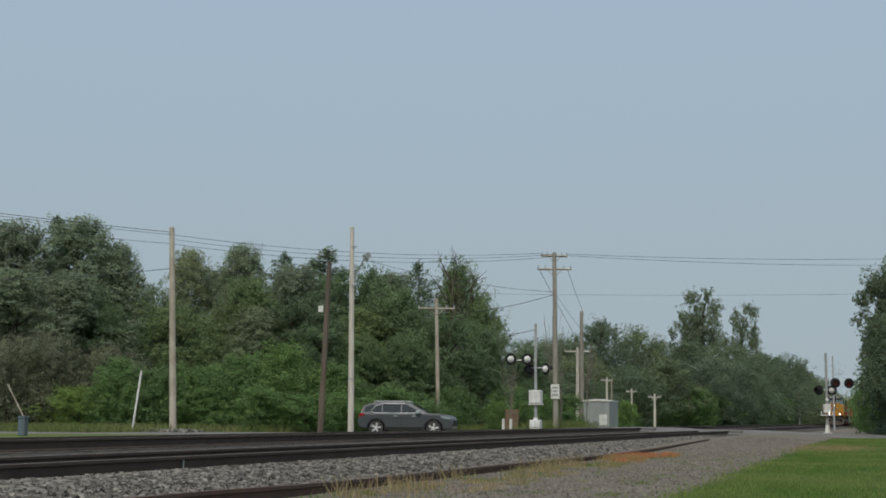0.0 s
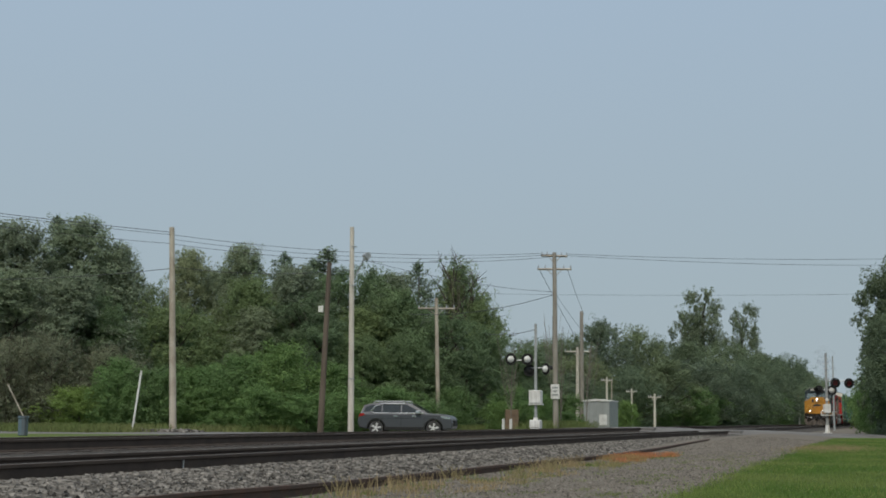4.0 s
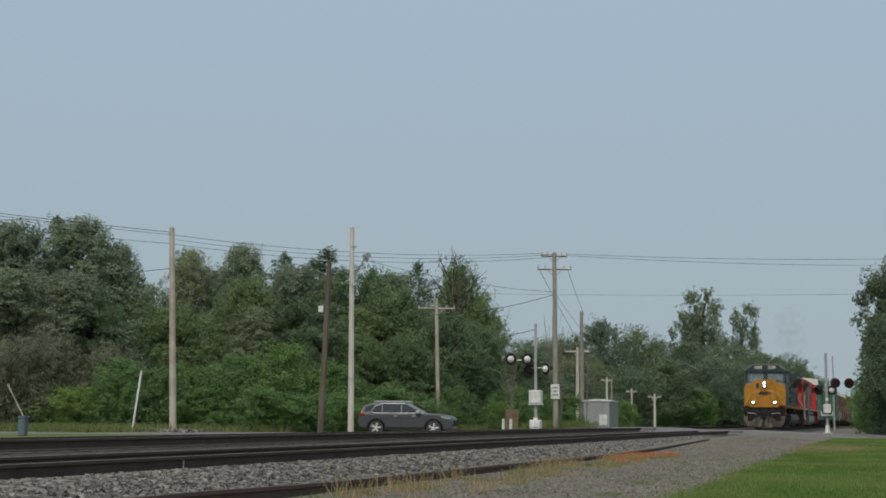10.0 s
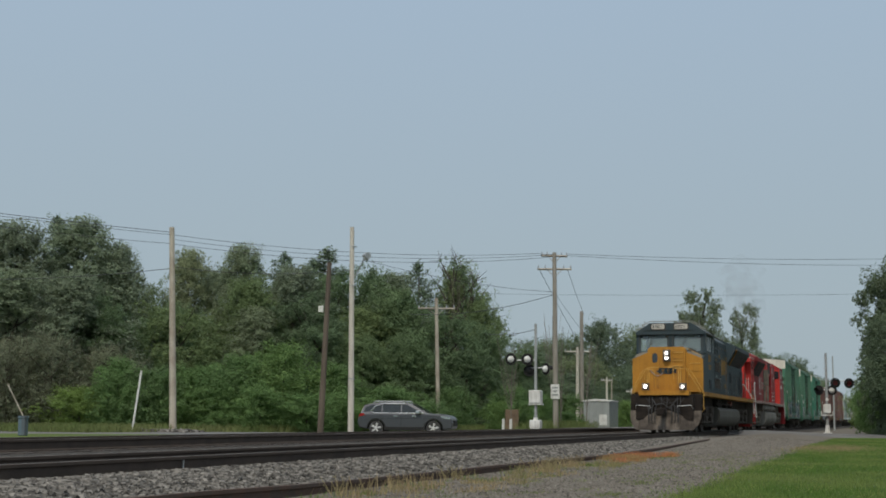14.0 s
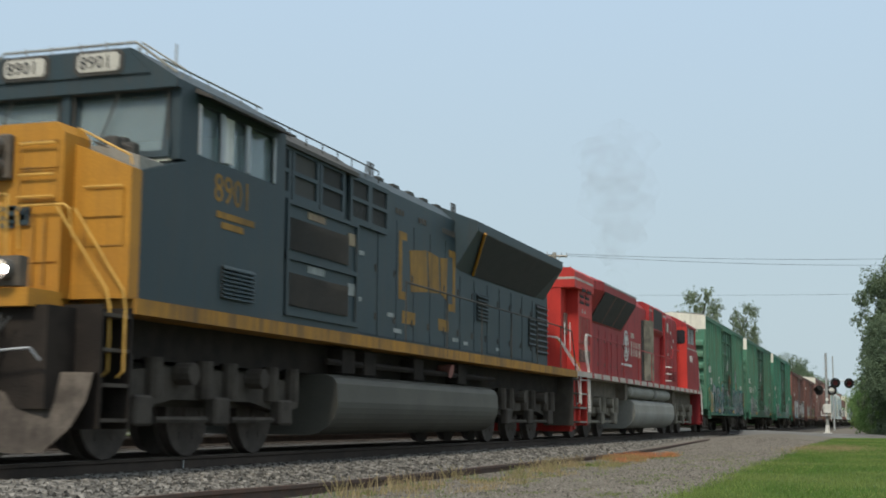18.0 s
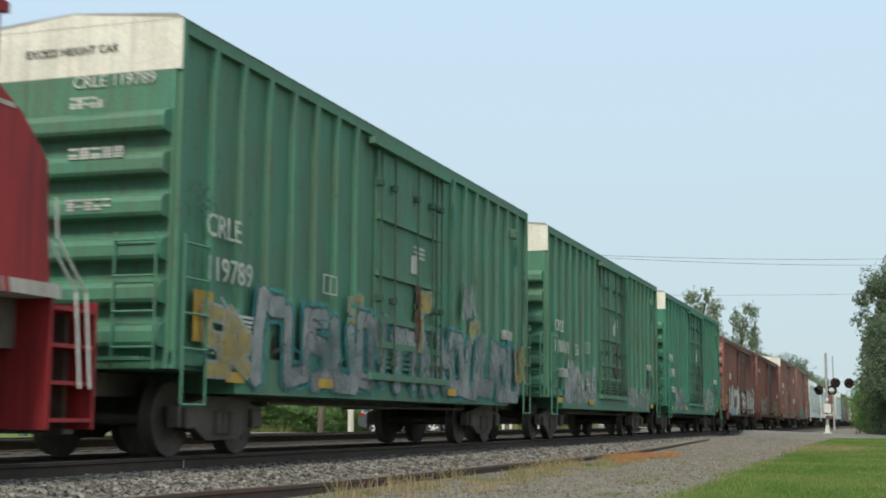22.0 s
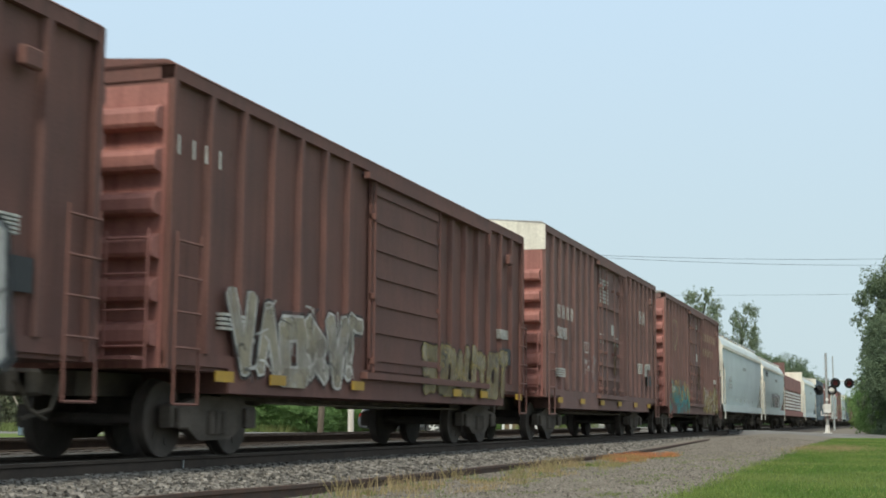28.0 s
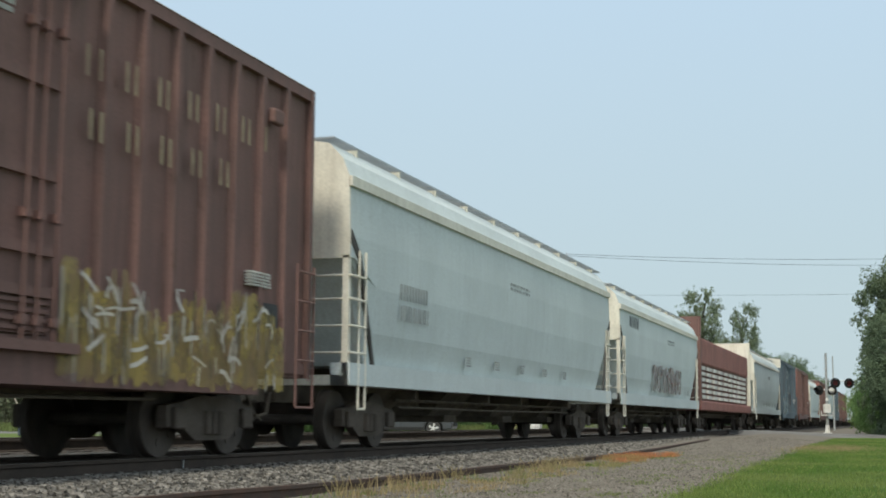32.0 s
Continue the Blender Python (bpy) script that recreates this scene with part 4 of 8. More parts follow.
def spray_strips(v, x, y, z, width, height, colours, seed):
    """Old sprayed paint that has run: an uneven block of narrow upright strips and drips."""
    rng = random.Random(seed)
    for ci, material in enumerate(colours):
        bm = bmesh.new()
        p, k = y, 0
        while p < y + width:
            w = rng.uniform(0.05, 0.16) if ci == 0 else rng.uniform(0.015, 0.05)
            u = (p - y) / width
            crest = height * (0.80 + 0.13 * math.sin(u * 9 + seed) + 0.07 * math.sin(u * 23 + seed * 2))
            a = z + (rng.uniform(0.0, 0.10) if ci == 0 else rng.uniform(0.0, 0.5)) * height
            b = a + (crest if ci == 0 else crest * rng.uniform(0.2, 0.6)) * rng.uniform(0.85, 1.05)
            b = min(b, z + height)
            off, lean = x + 0.004 * ci + 0.00005 * k, rng.gauss(0, 0.02)
            bm.faces.new([bm.verts.new(c) for c in ((off, p, a), (off, p + w * 0.6, a - 0.03), (off, p + w, a + 0.02), (off, p + w + lean, b - 0.03), (off, p + w * 0.5 + lean, b), (off, p + lean, b - 0.05))])
            p += w * rng.uniform(0.8, 1.1) if ci == 0 else w + rng.uniform(0.05, 0.30)
            k += 1
        tagged(part("spray_run", bm, worn(material), v), kind="stuff")


def spray_swirls(v, x, y, z, width, height, colours, seed, count, loops=3):
    """Sprayed swirls: nested, leaning drop-shaped loops of thin line."""
    rng = random.Random(seed)
    for ci, material in enumerate(colours):
        bm = bmesh.new()
        for k in range(count):
            cp = y + width * (k + 0.5 + rng.uniform(-0.35, 0.35)) / count
            cq = z + height * rng.choice((0.25, 0.35, 0.6, 0.75)) + rng.uniform(-0.05, 0.05)
            rp, rq, tilt = rng.uniform(0.16, 0.34), rng.uniform(0.22, 0.42) * height, rng.gauss(0, 0.35)
            for n in range(loops):
                f = 1.0 - n * 0.28
                t = rng.uniform(0.018, 0.034)
                off = x + 0.004 * ci + 0.0001 * (k * loops + n)
                span = rng.uniform(4.2, 6.2)
                start = rng.uniform(0, 6.28)
                row = None
                for i in range(19):
                    a = start + span * i / 18
                    pinch = 0.65 + 0.35 * math.sin(a - 0.4)
                    dp, dq = rp * f * math.cos(a) * pinch, rq * f * math.sin(a)
                    p, q = cp + dp * math.cos(tilt) - dq * math.sin(tilt) * 0.6, cq + dq * math.cos(tilt) + dp * math.sin(tilt)
                    s = t / (math.hypot(dp, dq) + 0.05)
                    lo = [min(max(c, z), z + height) for c in (q - dq * s, q + dq * s)]
                    cur = (bm.verts.new((off, p - dp * s, lo[0])), bm.verts.new((off, p + dp * s, lo[1])))
                    if row:
                        bm.faces.new((row[0], row[1], cur[1], cur[0]))
                    row = cur
        tagged(part("spray_swirl", bm, material, v), kind="stuff")


def grime(v, x, y, z, width, height, seed, name="grime"):
    """Flaking rust and grime low on a car side, in uneven upright tongues."""
    rng = random.Random(seed)
    bm = bmesh.new()
    p, k = y, 0
    while p < y + width:
        w, h = rng.uniform(0.08, 0.30), height * rng.uniform(0.25, 1.0)
        off = x + 0.00005 * k
        bm.faces.new([bm.verts.new(c) for c in ((off, p, z), (off, p + w, z), (off, p + w * 0.85, z + h * 0.7), (off, p + w * 0.5, z + h), (off, p + w * 0.2, z + h * 0.8))])
        p += w * rng.uniform(0.6, 1.2)
        k += 1
    tagged(part(name, bm, worn(M_rust), v), kind="stuff")


def boxcar(u, length, height, paint, end_paint, label, top_paint=None, plug=True, posts=8, door_from=6.2, door_to=9.5, seed=1, roof=None):
    """A ribbed box car: sides with posts, ribbed ends, a door with its rods, ladders, roof and running gear."""
    rng = random.Random(seed)
    gap = 0.95
    y0, y1, h0, half = gap, gap + length, 1.02, 1.40
    v = thing("boxcar", pose(TRACK_X, u - gap, RAIL_Z), label, "freight car", "cars of the train")
    bm = bmesh.new()
    box(bm, -half, half, y0 + 0.02, y1 - 0.02, h0, height - 0.03)
    part("body", bm, paint, v)
    for name, r in (("side_skirt", (-half - 0.06, half + 0.06, y0 + 1.55, y1 - 1.55, h0 - 0.25, h0 + 0.048)), ("side_sill", (-half - 0.05, half + 0.05, y0, y1, h0 + 0.05, h0 + 0.20)), ("top_chord", (-half - 0.08, half + 0.08, y0, y1, height - 0.16, height))):
        bm = bmesh.new()
        box(bm, *r)
        part(name, bm, paint, v)
    for s in (-1, 1):
        for y in (y0, y1 - 0.10):
            bm = bmesh.new()
            box(bm, s * half - 0.09, s * half + 0.09, y, y + 0.10, h0, height)
            part("corner_post", bm, paint, v)
    ya, yb = y0 + door_from, y0 + door_to
    for k, (a, b) in enumerate(((y0 + 0.1, ya), (yb, y1 - 0.1))):
        for i in range(1, posts):
            y = a + (b - a) * i / posts
            for s in (-1, 1):
                bm = bmesh.new()
                x0, x1 = (half - 0.01, half + 0.085) if s > 0 else (-half - 0.085, -half + 0.01)
                xi, xo = (x0, x1) if s > 0 else (x1, x0)
                prism(bm, [(xi, y - 0.10), (xo, y - 0.05), (xo, y + 0.05), (xi, y + 0.10)], "z", h0 + 0.2, height - 0.16)
                part("side_post", bm, paint, v)
    bm = bmesh.new()
    prism(bm, [(-half - 0.09, height), (half + 0.09, height), (half + 0.02, height + 0.05), (0, height + 0.16), (-half - 0.02, height + 0.05)], "y", y0 - 0.02, y1 + 0.02)
    n = int(length / 1.1)
    for i in range(n + 1):
        y = y0 + length * i / n
        prism(bm, [(-half, height + 0.02), (half, height + 0.02), (half, height + 0.06), (0, height + 0.175), (-half, height + 0.06)], "y", y - 0.03, y + 0.03)
    part("roof", bm, roof or M_roof, v)
    top = 0.60 if top_paint else 0.22
    for e, y in ((-1, y0), (1, y1)):
        bm = bmesh.new()
        box(bm, -half - 0.02, half + 0.02, min(y, y + e * 0.03), max(y, y + e * 0.03), h0, height - top)
        end = part("end_wall", bm, end_paint, v)
        for i in range(int((height - top - 0.18 - h0 - 0.36) / 0.49) + 1):
            bm = bmesh.new()
            z = h0 + 0.36 + 0.49 * i
            prism(bm, [(y + e * 0.02, z - 0.13), (y + e * 0.19, z - 0.11), (y + e * 0.215, z - 0.07), (y + e * 0.215, z + 0.05), (y + e * 0.18, z + 0.11), (y + e * 0.02, z + 0.17)], "x", -half + 0.02, half - 0.02)
            part("end_rib", bm, end_paint, end)
        if top_paint:
            bm = bmesh.new()
            box(bm, -half - 0.085, half + 0.085, min(y, y + e * 0.035), max(y, y + e * 0.035), height - top, height - 0.004)
            prism(bm, [(-half - 0.085, height - 0.005), (half + 0.085, height - 0.005), (0, height + 0.15)], "y", min(y, y + e * 0.04), max(y, y + e * 0.04))
            part("end_top_panel", bm, top_paint, v)
    # door on each side
    for s in (-1, 1):
        def bx(b, xa, xb, *r):
            lo, hi = sorted((s * xa, s * xb))
            box(b, lo, hi, *r)
        bm = bmesh.new()
        if plug:
            bx(bm, half, half + 0.05, ya + 0.12, yb - 0.12, h0 + 0.22, height - 0.28)
        else:
            bx(bm, half + 0.03, half + 0.08, ya, yb, h0 + 0.2, height - 0.30)
        door = part("door", bm, paint, v)
        rails = (h0 + 0.62, h0 + 1.02, h0 + 1.75, h0 + 2.65) if plug else [h0 + 0.4 + i * (height - h0 - 0.85) / 6 for i in range(7)]
        for z in rails:
            bm = bmesh.new()
            bx(bm, half + 0.04, half + 0.11, ya + 0.10, yb - 0.10, z - 0.05, z + 0.05)
            part("door_rail", bm, paint, door)
        for y in ((ya + 0.14, ya + 0.78, (ya + yb) / 2 + 0.25, yb - 0.62, yb - 0.40, yb - 0.12) if plug else (ya + 0.05, yb - 0.05)):
            bm = bmesh.new()
            rod(bm, (s * (half + 0.12), y, h0 + 0.1), (s * (half + 0.12), y, height - 0.2), 0.019, seg=6)
            for z in (h0 + 0.3, h0 + 1.3, height - 0.9):
                bx(bm, half + 0.05, half + 0.15, y - 0.05, y + 0.05, z, z + 0.09)
            part("door_rod", bm, M_rod if plug and paint in (M_green, M_green2) else paint, door)
        for z in (height - 0.30, h0 + 0.06):
            bm = bmesh.new()
            bx(bm, half + 0.05, half + 0.16, ya - 0.3, yb + (0.3 if plug else 3.0), z, z + 0.10)
            part("door_track", bm, paint, v)
        if plug:
            bm = bmesh.new()
            ym = (ya + yb) / 2 + 0.25
            bx(bm, half + 0.10, half + 0.15, ym - 0.09, ym + 0.09, h0 + 0.75, h0 + 1.25)
            bx(bm, half + 0.11, half + 0.16, ym - 0.05, ym + 0.05, h0 + 1.25, h0 + 1.7)
            part("lock_gear", bm, M_rust, door, "rusty door lock gear")
            bm = bmesh.new()
            bx(bm, half + 0.055, half + 0.065, ym - 0.17, ym + 0.15, h0 + 1.9, h0 + 2.2)
            part("door_placard", bm, M_mark, door)
            for k in range(4):
                bm = bmesh.new()
                bx(bm, half + 0.05, half + 0.085, ya + 0.14, yb - 0.14, h0 + 0.25 + k * 0.085, h0 + 0.29 + k * 0.085)
                part("door_rib", bm, paint, door)
    # ladders and grab irons
    for y, e in ((y0, -1), (y1, 1)):
        bm = bmesh.new()
        for z in (1.25, 1.65, 2.05, 2.45):
            pipe(bm, [(half + 0.16, y - e * 0.05, z), (half + 0.16, y - e * 0.62, z)], 0.016)
        for yy in (y - e * 0.06, y - e * 0.61):
            pipe(bm, [(half + 0.15, yy, 0.62), (half + 0.15, yy, 2.55)], 0.018)
        pipe(bm, [(half + 0.15, y - e * 0.06, 0.62), (half + 0.15, y - e * 0.61, 0.62)], 0.018)
        part("side_ladder", bm, paint, v)
        bm = bmesh.new()
        for z in (1.25, 1.65, 2.05, 2.45):
            pipe(bm, [(half - 0.05, y + e * 0.25, z), (half - 0.58, y + e * 0.25, z)], 0.016)
        for xx in (half - 0.05, half - 0.58):
            pipe(bm, [(xx, y + e * 0.24, 1.0), (xx, y + e * 0.24, 2.55)], 0.016)
        part("end_ladder", bm, end_paint, v)
    panels = [(half + 0.004, y0 + 1.3, 1.7, 0.7, 0.035, 4, 0.09), (half + 0.004, y1 - 1.9, 2.3, 0.6, 0.025, 5, 0.09)]
    if plug and top_paint and paint not in (M_green, M_green2):
        panels += [(half + 0.05, ya + 0.2, height - 0.70, 1.15, 0.062, 7, 0.012), (half + 0.05, ya + 0.15, 2.85, 0.5, 0.028, 6, 0.012), (half + 0.05, yb - 1.3, 2.85, 0.75, 0.028, 6, 0.012), (half + 0.004, y1 - 3.2, 2.25, 0.45, 0.035, 6, 0.09), (half + 0.004, y1 - 2.4, 2.2, 0.5, 0.035, 6, 0.09)]
    elif plug:
        panels += [(half + 0.05, yb - 1.45, 3.36 if paint in (M_green, M_green2) else 4.36, 0.62, 0.05, 3, 0.012)]
    for px, py, pz, wide, tall, rows_n, proud in panels:
        bm = bmesh.new()
        bars(bm, px, py, pz, wide, tall, rows_n, rng, proud, 15)
        tagged(part("stencil_lettering", bm, M_mark, v), kind="stuff")
    for ez, wide in ((4.02, 0.45), (3.42, 0.75), (2.82, 0.6)):
        if height > 4.9:
            bm = bmesh.new()
            for r in range(4):
                for c in range(5):
                    if rng.random() < 0.85:
                        box(bm, 0.15 + c * wide / 5, 0.15 + (c + 0.8) * wide / 5, y0 - 0.228, y0 - 0.205, ez + r * 0.035, ez + r * 0.035 + 0.022)
            tagged(part("end_stencil", bm, M_mark, v), kind="stuff")
    bm = bmesh.new()
    box(bm, half + 0.07, half + 0.17, y1 - 1.45, y1 - 1.15, height - 0.75, height - 0.55, 0.02)
    part("placard_holder", bm, paint, v)
    bm = bmesh.new()
    box(bm, -half + 0.2, half - 0.1, y0 - 0.42, y0 - 0.13, 1.10, 1.14)
    part("crossover_platform", bm, end_paint, v)
    for k in range(2):
        bm = bmesh.new()
        box(bm, half + 0.06, half + 0.075, (y1 - 1.85) + k * 0.42, (y1 - 1.47) + k * 0.42, 1.62, 1.95)
        part("data_panel", bm, M_gr_black, v)
    car_running_gear(v, y0, y1)
    TRAIN.append((v, u - gap))
    return v


def hopper(u, length, height, label, seed=1, paint=None):
    """A covered hopper: bulged body on sloped end sheets, roof walk with hatches, end cages and outlet gates."""
    rng = random.Random(seed)
    paint = paint or M_hop
    gap = 0.75
    y0, y1, half = gap, gap + length, 1.5
    v = thing("covered_hopper", pose(TRACK_X, u - gap, RAIL_Z), label, "freight car", "cars of the train")
    side = [(half - 0.20, 1.30), (half - 0.07, 1.8), (half - 0.01, 2.5), (half, 3.2), (half - 0.02, height - 0.14)]
    roof = [(half - 0.02, height), (half - 0.14, height + 0.30), (half - 0.36, height + 0.54), (0.6, height + 0.64), (0, height + 0.66)]
    prof = side + roof + [(-p, q) for p, q in roof[-2::-1]] + [(-p, q) for p, q in side[::-1]]
    bm = bmesh.new()
    rings = []
    for y, lo in ((y0 + 0.05, 2.88), (y0 + 0.22, 2.88), (y0 + 1.15, 1.30), (y1 - 1.15, 1.30), (y1 - 0.22, 2.88), (y1 - 0.05, 2.88)):
        rings.append([bm.verts.new((p, y, max(q, lo))) for p, q in prof])
    for a, b in zip(rings, rings[1:]):
        for i in range(len(prof)):
            bm.faces.new((a[i], a[(i + 1) % len(prof)], b[(i + 1) % len(prof)], b[i]))
    bm.faces.new(rings[0])
    bm.faces.new(rings[-1][::-1])
    part("body", bm, paint, v)
    for y, e in ((y0, 1), (y1, -1)):
        bm = bmesh.new()
        outline = [(p, q) for p, q in prof if q > 2.7]
        outline = [(half, 2.86)] + outline + [(-half, 2.86)]
        prism(bm, outline, "y", min(y, y + e * 0.045), max(y, y + e * 0.045))
        part("end_sheet", bm, M_cream if seed % 2 else paint, v)
    for s in (-1, 1):
        for name, ra, rb, za, zb in (("side_sill", half - 0.28, half + 0.03, 0.97, 1.30), ("roof_fascia", half - 0.03, half + 0.03, height - 0.13, height + 0.02)):
            bm = bmesh.new()
            lo, hi = sorted((s * ra, s * rb))
            box(bm, lo, hi, y0, y1, za, zb)
            part(name, bm, M_cream if name == "roof_fascia" else paint, v)
    # end cages
    for y, e in ((y0, 1), (y1, -1)):
        bm = bmesh.new()
        for x in (half - 0.06, -half + 0.06):
            box(bm, x - 0.05, x + 0.05, min(y, y + e * 0.09), max(y, y + e * 0.09), 0.97, 2.9)
        for z in (1.45, 1.85, 2.25, 2.6):
            pipe(bm, [(half + 0.02, y, z), (half + 0.02, y + e * 0.62, z)], 0.02)
            pipe(bm, [(half, y + e * 0.02, z), (0.55, y + e * 0.02, z)], 0.02)
        for yy in (0.35, 0.62):
            pipe(bm, [(half + 0.02, y + e * yy, 0.62), (half + 0.02, y + e * yy, 3.0)], 0.02)
        pipe(bm, [(0.55, y + e * 0.02, 0.97), (0.55, y + e * 0.02, 2.9)], 0.02)
        pipe(bm, [(half + 0.02, y + e * 0.35, 0.62), (half + 0.02, y + e * 0.62, 0.62)], 0.02)
        box(bm, -half, half, min(y, y + e * 0.3), max(y, y + e * 0.3), 0.97, 1.12)
        part("end_cage", bm, M_cream if seed % 2 else paint, v)
        bm = bmesh.new()
        prism(bm, [(y + e * 0.05, 3.3), (y + e * 0.45, 2.95), (y + e * 1.05, 1.3), (y + e * 0.95, 1.3), (y + e * 0.38, 2.85), (y + e * 0.05, 3.1)], "x", half - 0.03, half + 0.012)
        part("gusset", bm, M_tank_dark, v)
    for x in (-1.0, 1.0):
        bm = bmesh.new()
        for k in range(9):
            box(bm, x - 0.228 + k * 0.055, x - 0.212 + k * 0.055, y0 - 0.05, y1 + 0.05, height + 0.60, height + 0.63)
        for k in range(int(length / 0.5)):
            box(bm, x - 0.22, x + 0.22, y0 + k * 0.5, y0 + k * 0.5 + 0.02, height + 0.605, height + 0.625)
        part("roof_walk", bm, M_alu, v, "open steel grating")
    for i in range(10):
        bm = bmesh.new()
        y = y0 + length * (i + 0.5) / 10
        prism(bm, [(-1.2, height + 0.45), (1.2, height + 0.45), (1.2, height + 0.60), (-1.2, height + 0.60)], "y", y - 0.03, y + 0.03)
        part("roof_bracket", bm, M_cream, v)
    for i in range(3):
        bm = bmesh.new()
        y = y0 + 0.8 + (length - 1.6) * i / 3
        box(bm, -0.35, 0.35, y, y + (length - 1.6) / 3 - 0.2, height + 0.64, height + 0.78, 0.04)
        part("roof_hatch", bm, paint, v)
    for i in range(4):
        yc = y0 + 3.4 + (length - 6.8) * i / 3
        bm = bmesh.new()
        prism(bm, [(-1.2, 1.36), (1.2, 1.36), (0.45, 0.55), (-0.45, 0.55)], "y", yc - 1.0, yc + 1.0)
        box(bm, -0.6, 0.6, yc - 0.4, yc + 0.4, 0.42, 0.56)
        part("outlet_gate", bm, M_under, v)
    bm = bmesh.new()
    bars(bm, half - 0.005, y0 + 9.0, 3.3, 1.6, 0.06, 2, rng, 0.012, 5)
    for i in range(5):
        bars(bm, half - 0.06, y0 + 6 + i * 2.0, 1.62, 0.3, 0.03, 4, rng, 0.025, 2)
    tagged(part("stencil_lettering", bm, M_greymark, v), kind="stuff")
    car_running_gear(v, y0, y1)
    TRAIN.append((v, u - gap))
    return v


def loco_trucks(v, centres, frame_mat=None):
    for yc in centres:
        bm = bmesh.new()
        for s in (-1, 1):
            lo, hi = sorted((s * 1.0, s * 1.18))
            prism(bm, [(yc - 2.5, 0.62), (yc - 2.5, 0.95), (yc - 1.2, 1.05), (yc + 1.2, 1.05), (yc + 2.5, 0.95), (yc + 2.5, 0.62), (yc + 1.9, 0.55), (yc + 1.0, 0.68), (yc - 1.0, 0.68), (yc - 1.9, 0.55)], "x", lo, hi)
            for dy in (-1.85, 0.0, 1.85):
                lo2, hi2 = sorted((s * 1.15, s * 1.32))
                box(bm, lo2, hi2, yc + dy - 0.2, yc + dy + 0.2, 0.38, 0.72, 0.03)
                rod(bm, (s * 1.22, yc + dy - 0.33, 0.70), (s * 1.22, yc + dy - 0.33, 1.15), 0.11, seg=10)
                rod(bm, (s * 1.22, yc + dy + 0.33, 0.70), (s * 1.22, yc + dy + 0.33, 1.15), 0.11, seg=10)
            for dy in (-0.93, 0.93):
                rod(bm, (s * 1.2, yc + dy, 0.98), (s * 1.42, yc + dy, 0.98), 0.13, seg=12)
                pipe(bm, [(s * 1.25, yc + dy - 0.6, 0.45), (s * 1.25, yc + dy + 0.6, 0.45)], 0.04)
        box(bm, -0.9, 0.9, yc - 2.2, yc + 2.2, 0.6, 1.1)
        part("truck_frame", bm, frame_mat or M_truck, v)
        for dy in (-1.85, 0.0, 1.85):
            w = new("wheelset", WHEEL_LOCO)
            w.parent, w.matrix_basis = v, pose(0, yc + dy, 0.533)
            WHEELS.append((w, yc + dy, 0.533))


def handrail(v, pts, posts, material, name="handrail"):
    bm = bmesh.new()
    pipe(bm, pts, 0.017)
    for a, b in posts:
        pipe(bm, [a, b], 0.013)
    return part(name, bm, material, v)


def lettering(text, parent, size, m, material, name="lettering"):
    """A word or number in the built-in font, as a thin mesh."""
    cu = bpy.data.curves.new(name, "FONT")
    cu.body, cu.size, cu.extrude, cu.resolution_u = text, size, 0.003, 2
    tmp = bpy.data.objects.new(name, cu)
    scene.collection.objects.link(tmp)
    me = bpy.data.meshes.new_from_object(tmp.evaluated_get(bpy.context.evaluated_depsgraph_get()))
    bpy.data.objects.remove(tmp)
    me.materials.clear()
    me.materials.append(material)
    ob = new(name, me)
    ob.parent, ob.matrix_basis = parent, m
    return ob


def on_side(x, y, z):
    """Writing on a side that faces +X."""
    return Matrix.Translation((x, y, z)) @ Matrix(((0, 0, 1, 0), (1, 0, 0, 0), (0, 1, 0, 0), (0, 0, 0, 1)))


def on_end(x, y, z):
    """Writing on an end that faces the camera."""
    return pose(x, y, z, 90, 0, 0)


def plate(bm, x, y0, y1, z0, z1, t=0.008):
    box(bm, x, x + t, y0, y1, z0, z1)


def louvre(v, x, y0, y1, z0, z1, n, name="louvre"):
    """A dark grille with slanted slats on the +X side."""
    bm = bmesh.new()
    box(bm, x, x + 0.012, y0, y1, z0, z1)
    g = part(name, bm, M_mesh, v)
    bm = bmesh.new()
    for i in range(n):
        z = z0 + (z1 - z0) * (i + 0.5) / n
        prism(bm, [(x + 0.01, z + 0.03), (x + 0.05, z - 0.01), (x + 0.05, z - 0.025), (x + 0.01, z + 0.012)], "y", y0, y1)
    part("slat", bm, v["paint_slats"] and M_loco_blue if v.get("paint_slats") == 1 else M_loco_red, g)
    return g


def steps(v, y0, y1, side, tread_mat, frame_mat, inset=0.75):
    """A stairwell at a platform corner: side plates and four treads."""
    x0, x1 = sorted((side * inset, side * 1.5))
    for i in range(4):
        bm = bmesh.new()
        z = 0.42 + 0.36 * i
        box(bm, x0, x1, y0 + 0.06, y1 - 0.06, z, z + 0.04)
        part("step_tread", bm, tread_mat, v)
    bm = bmesh.new()
    box(bm, side * inset - 0.02, side * inset + 0.02, y0 + 0.04, y1 - 0.04, 0.38, 1.60)
    part("stair_back", bm, frame_mat, v)
    for y in (y0, y1 - 0.04):
        bm = bmesh.new()
        box(bm, x0, x1, y, y + 0.04, 0.35, 1.62)
        part("stair_side", bm, frame_mat, v)


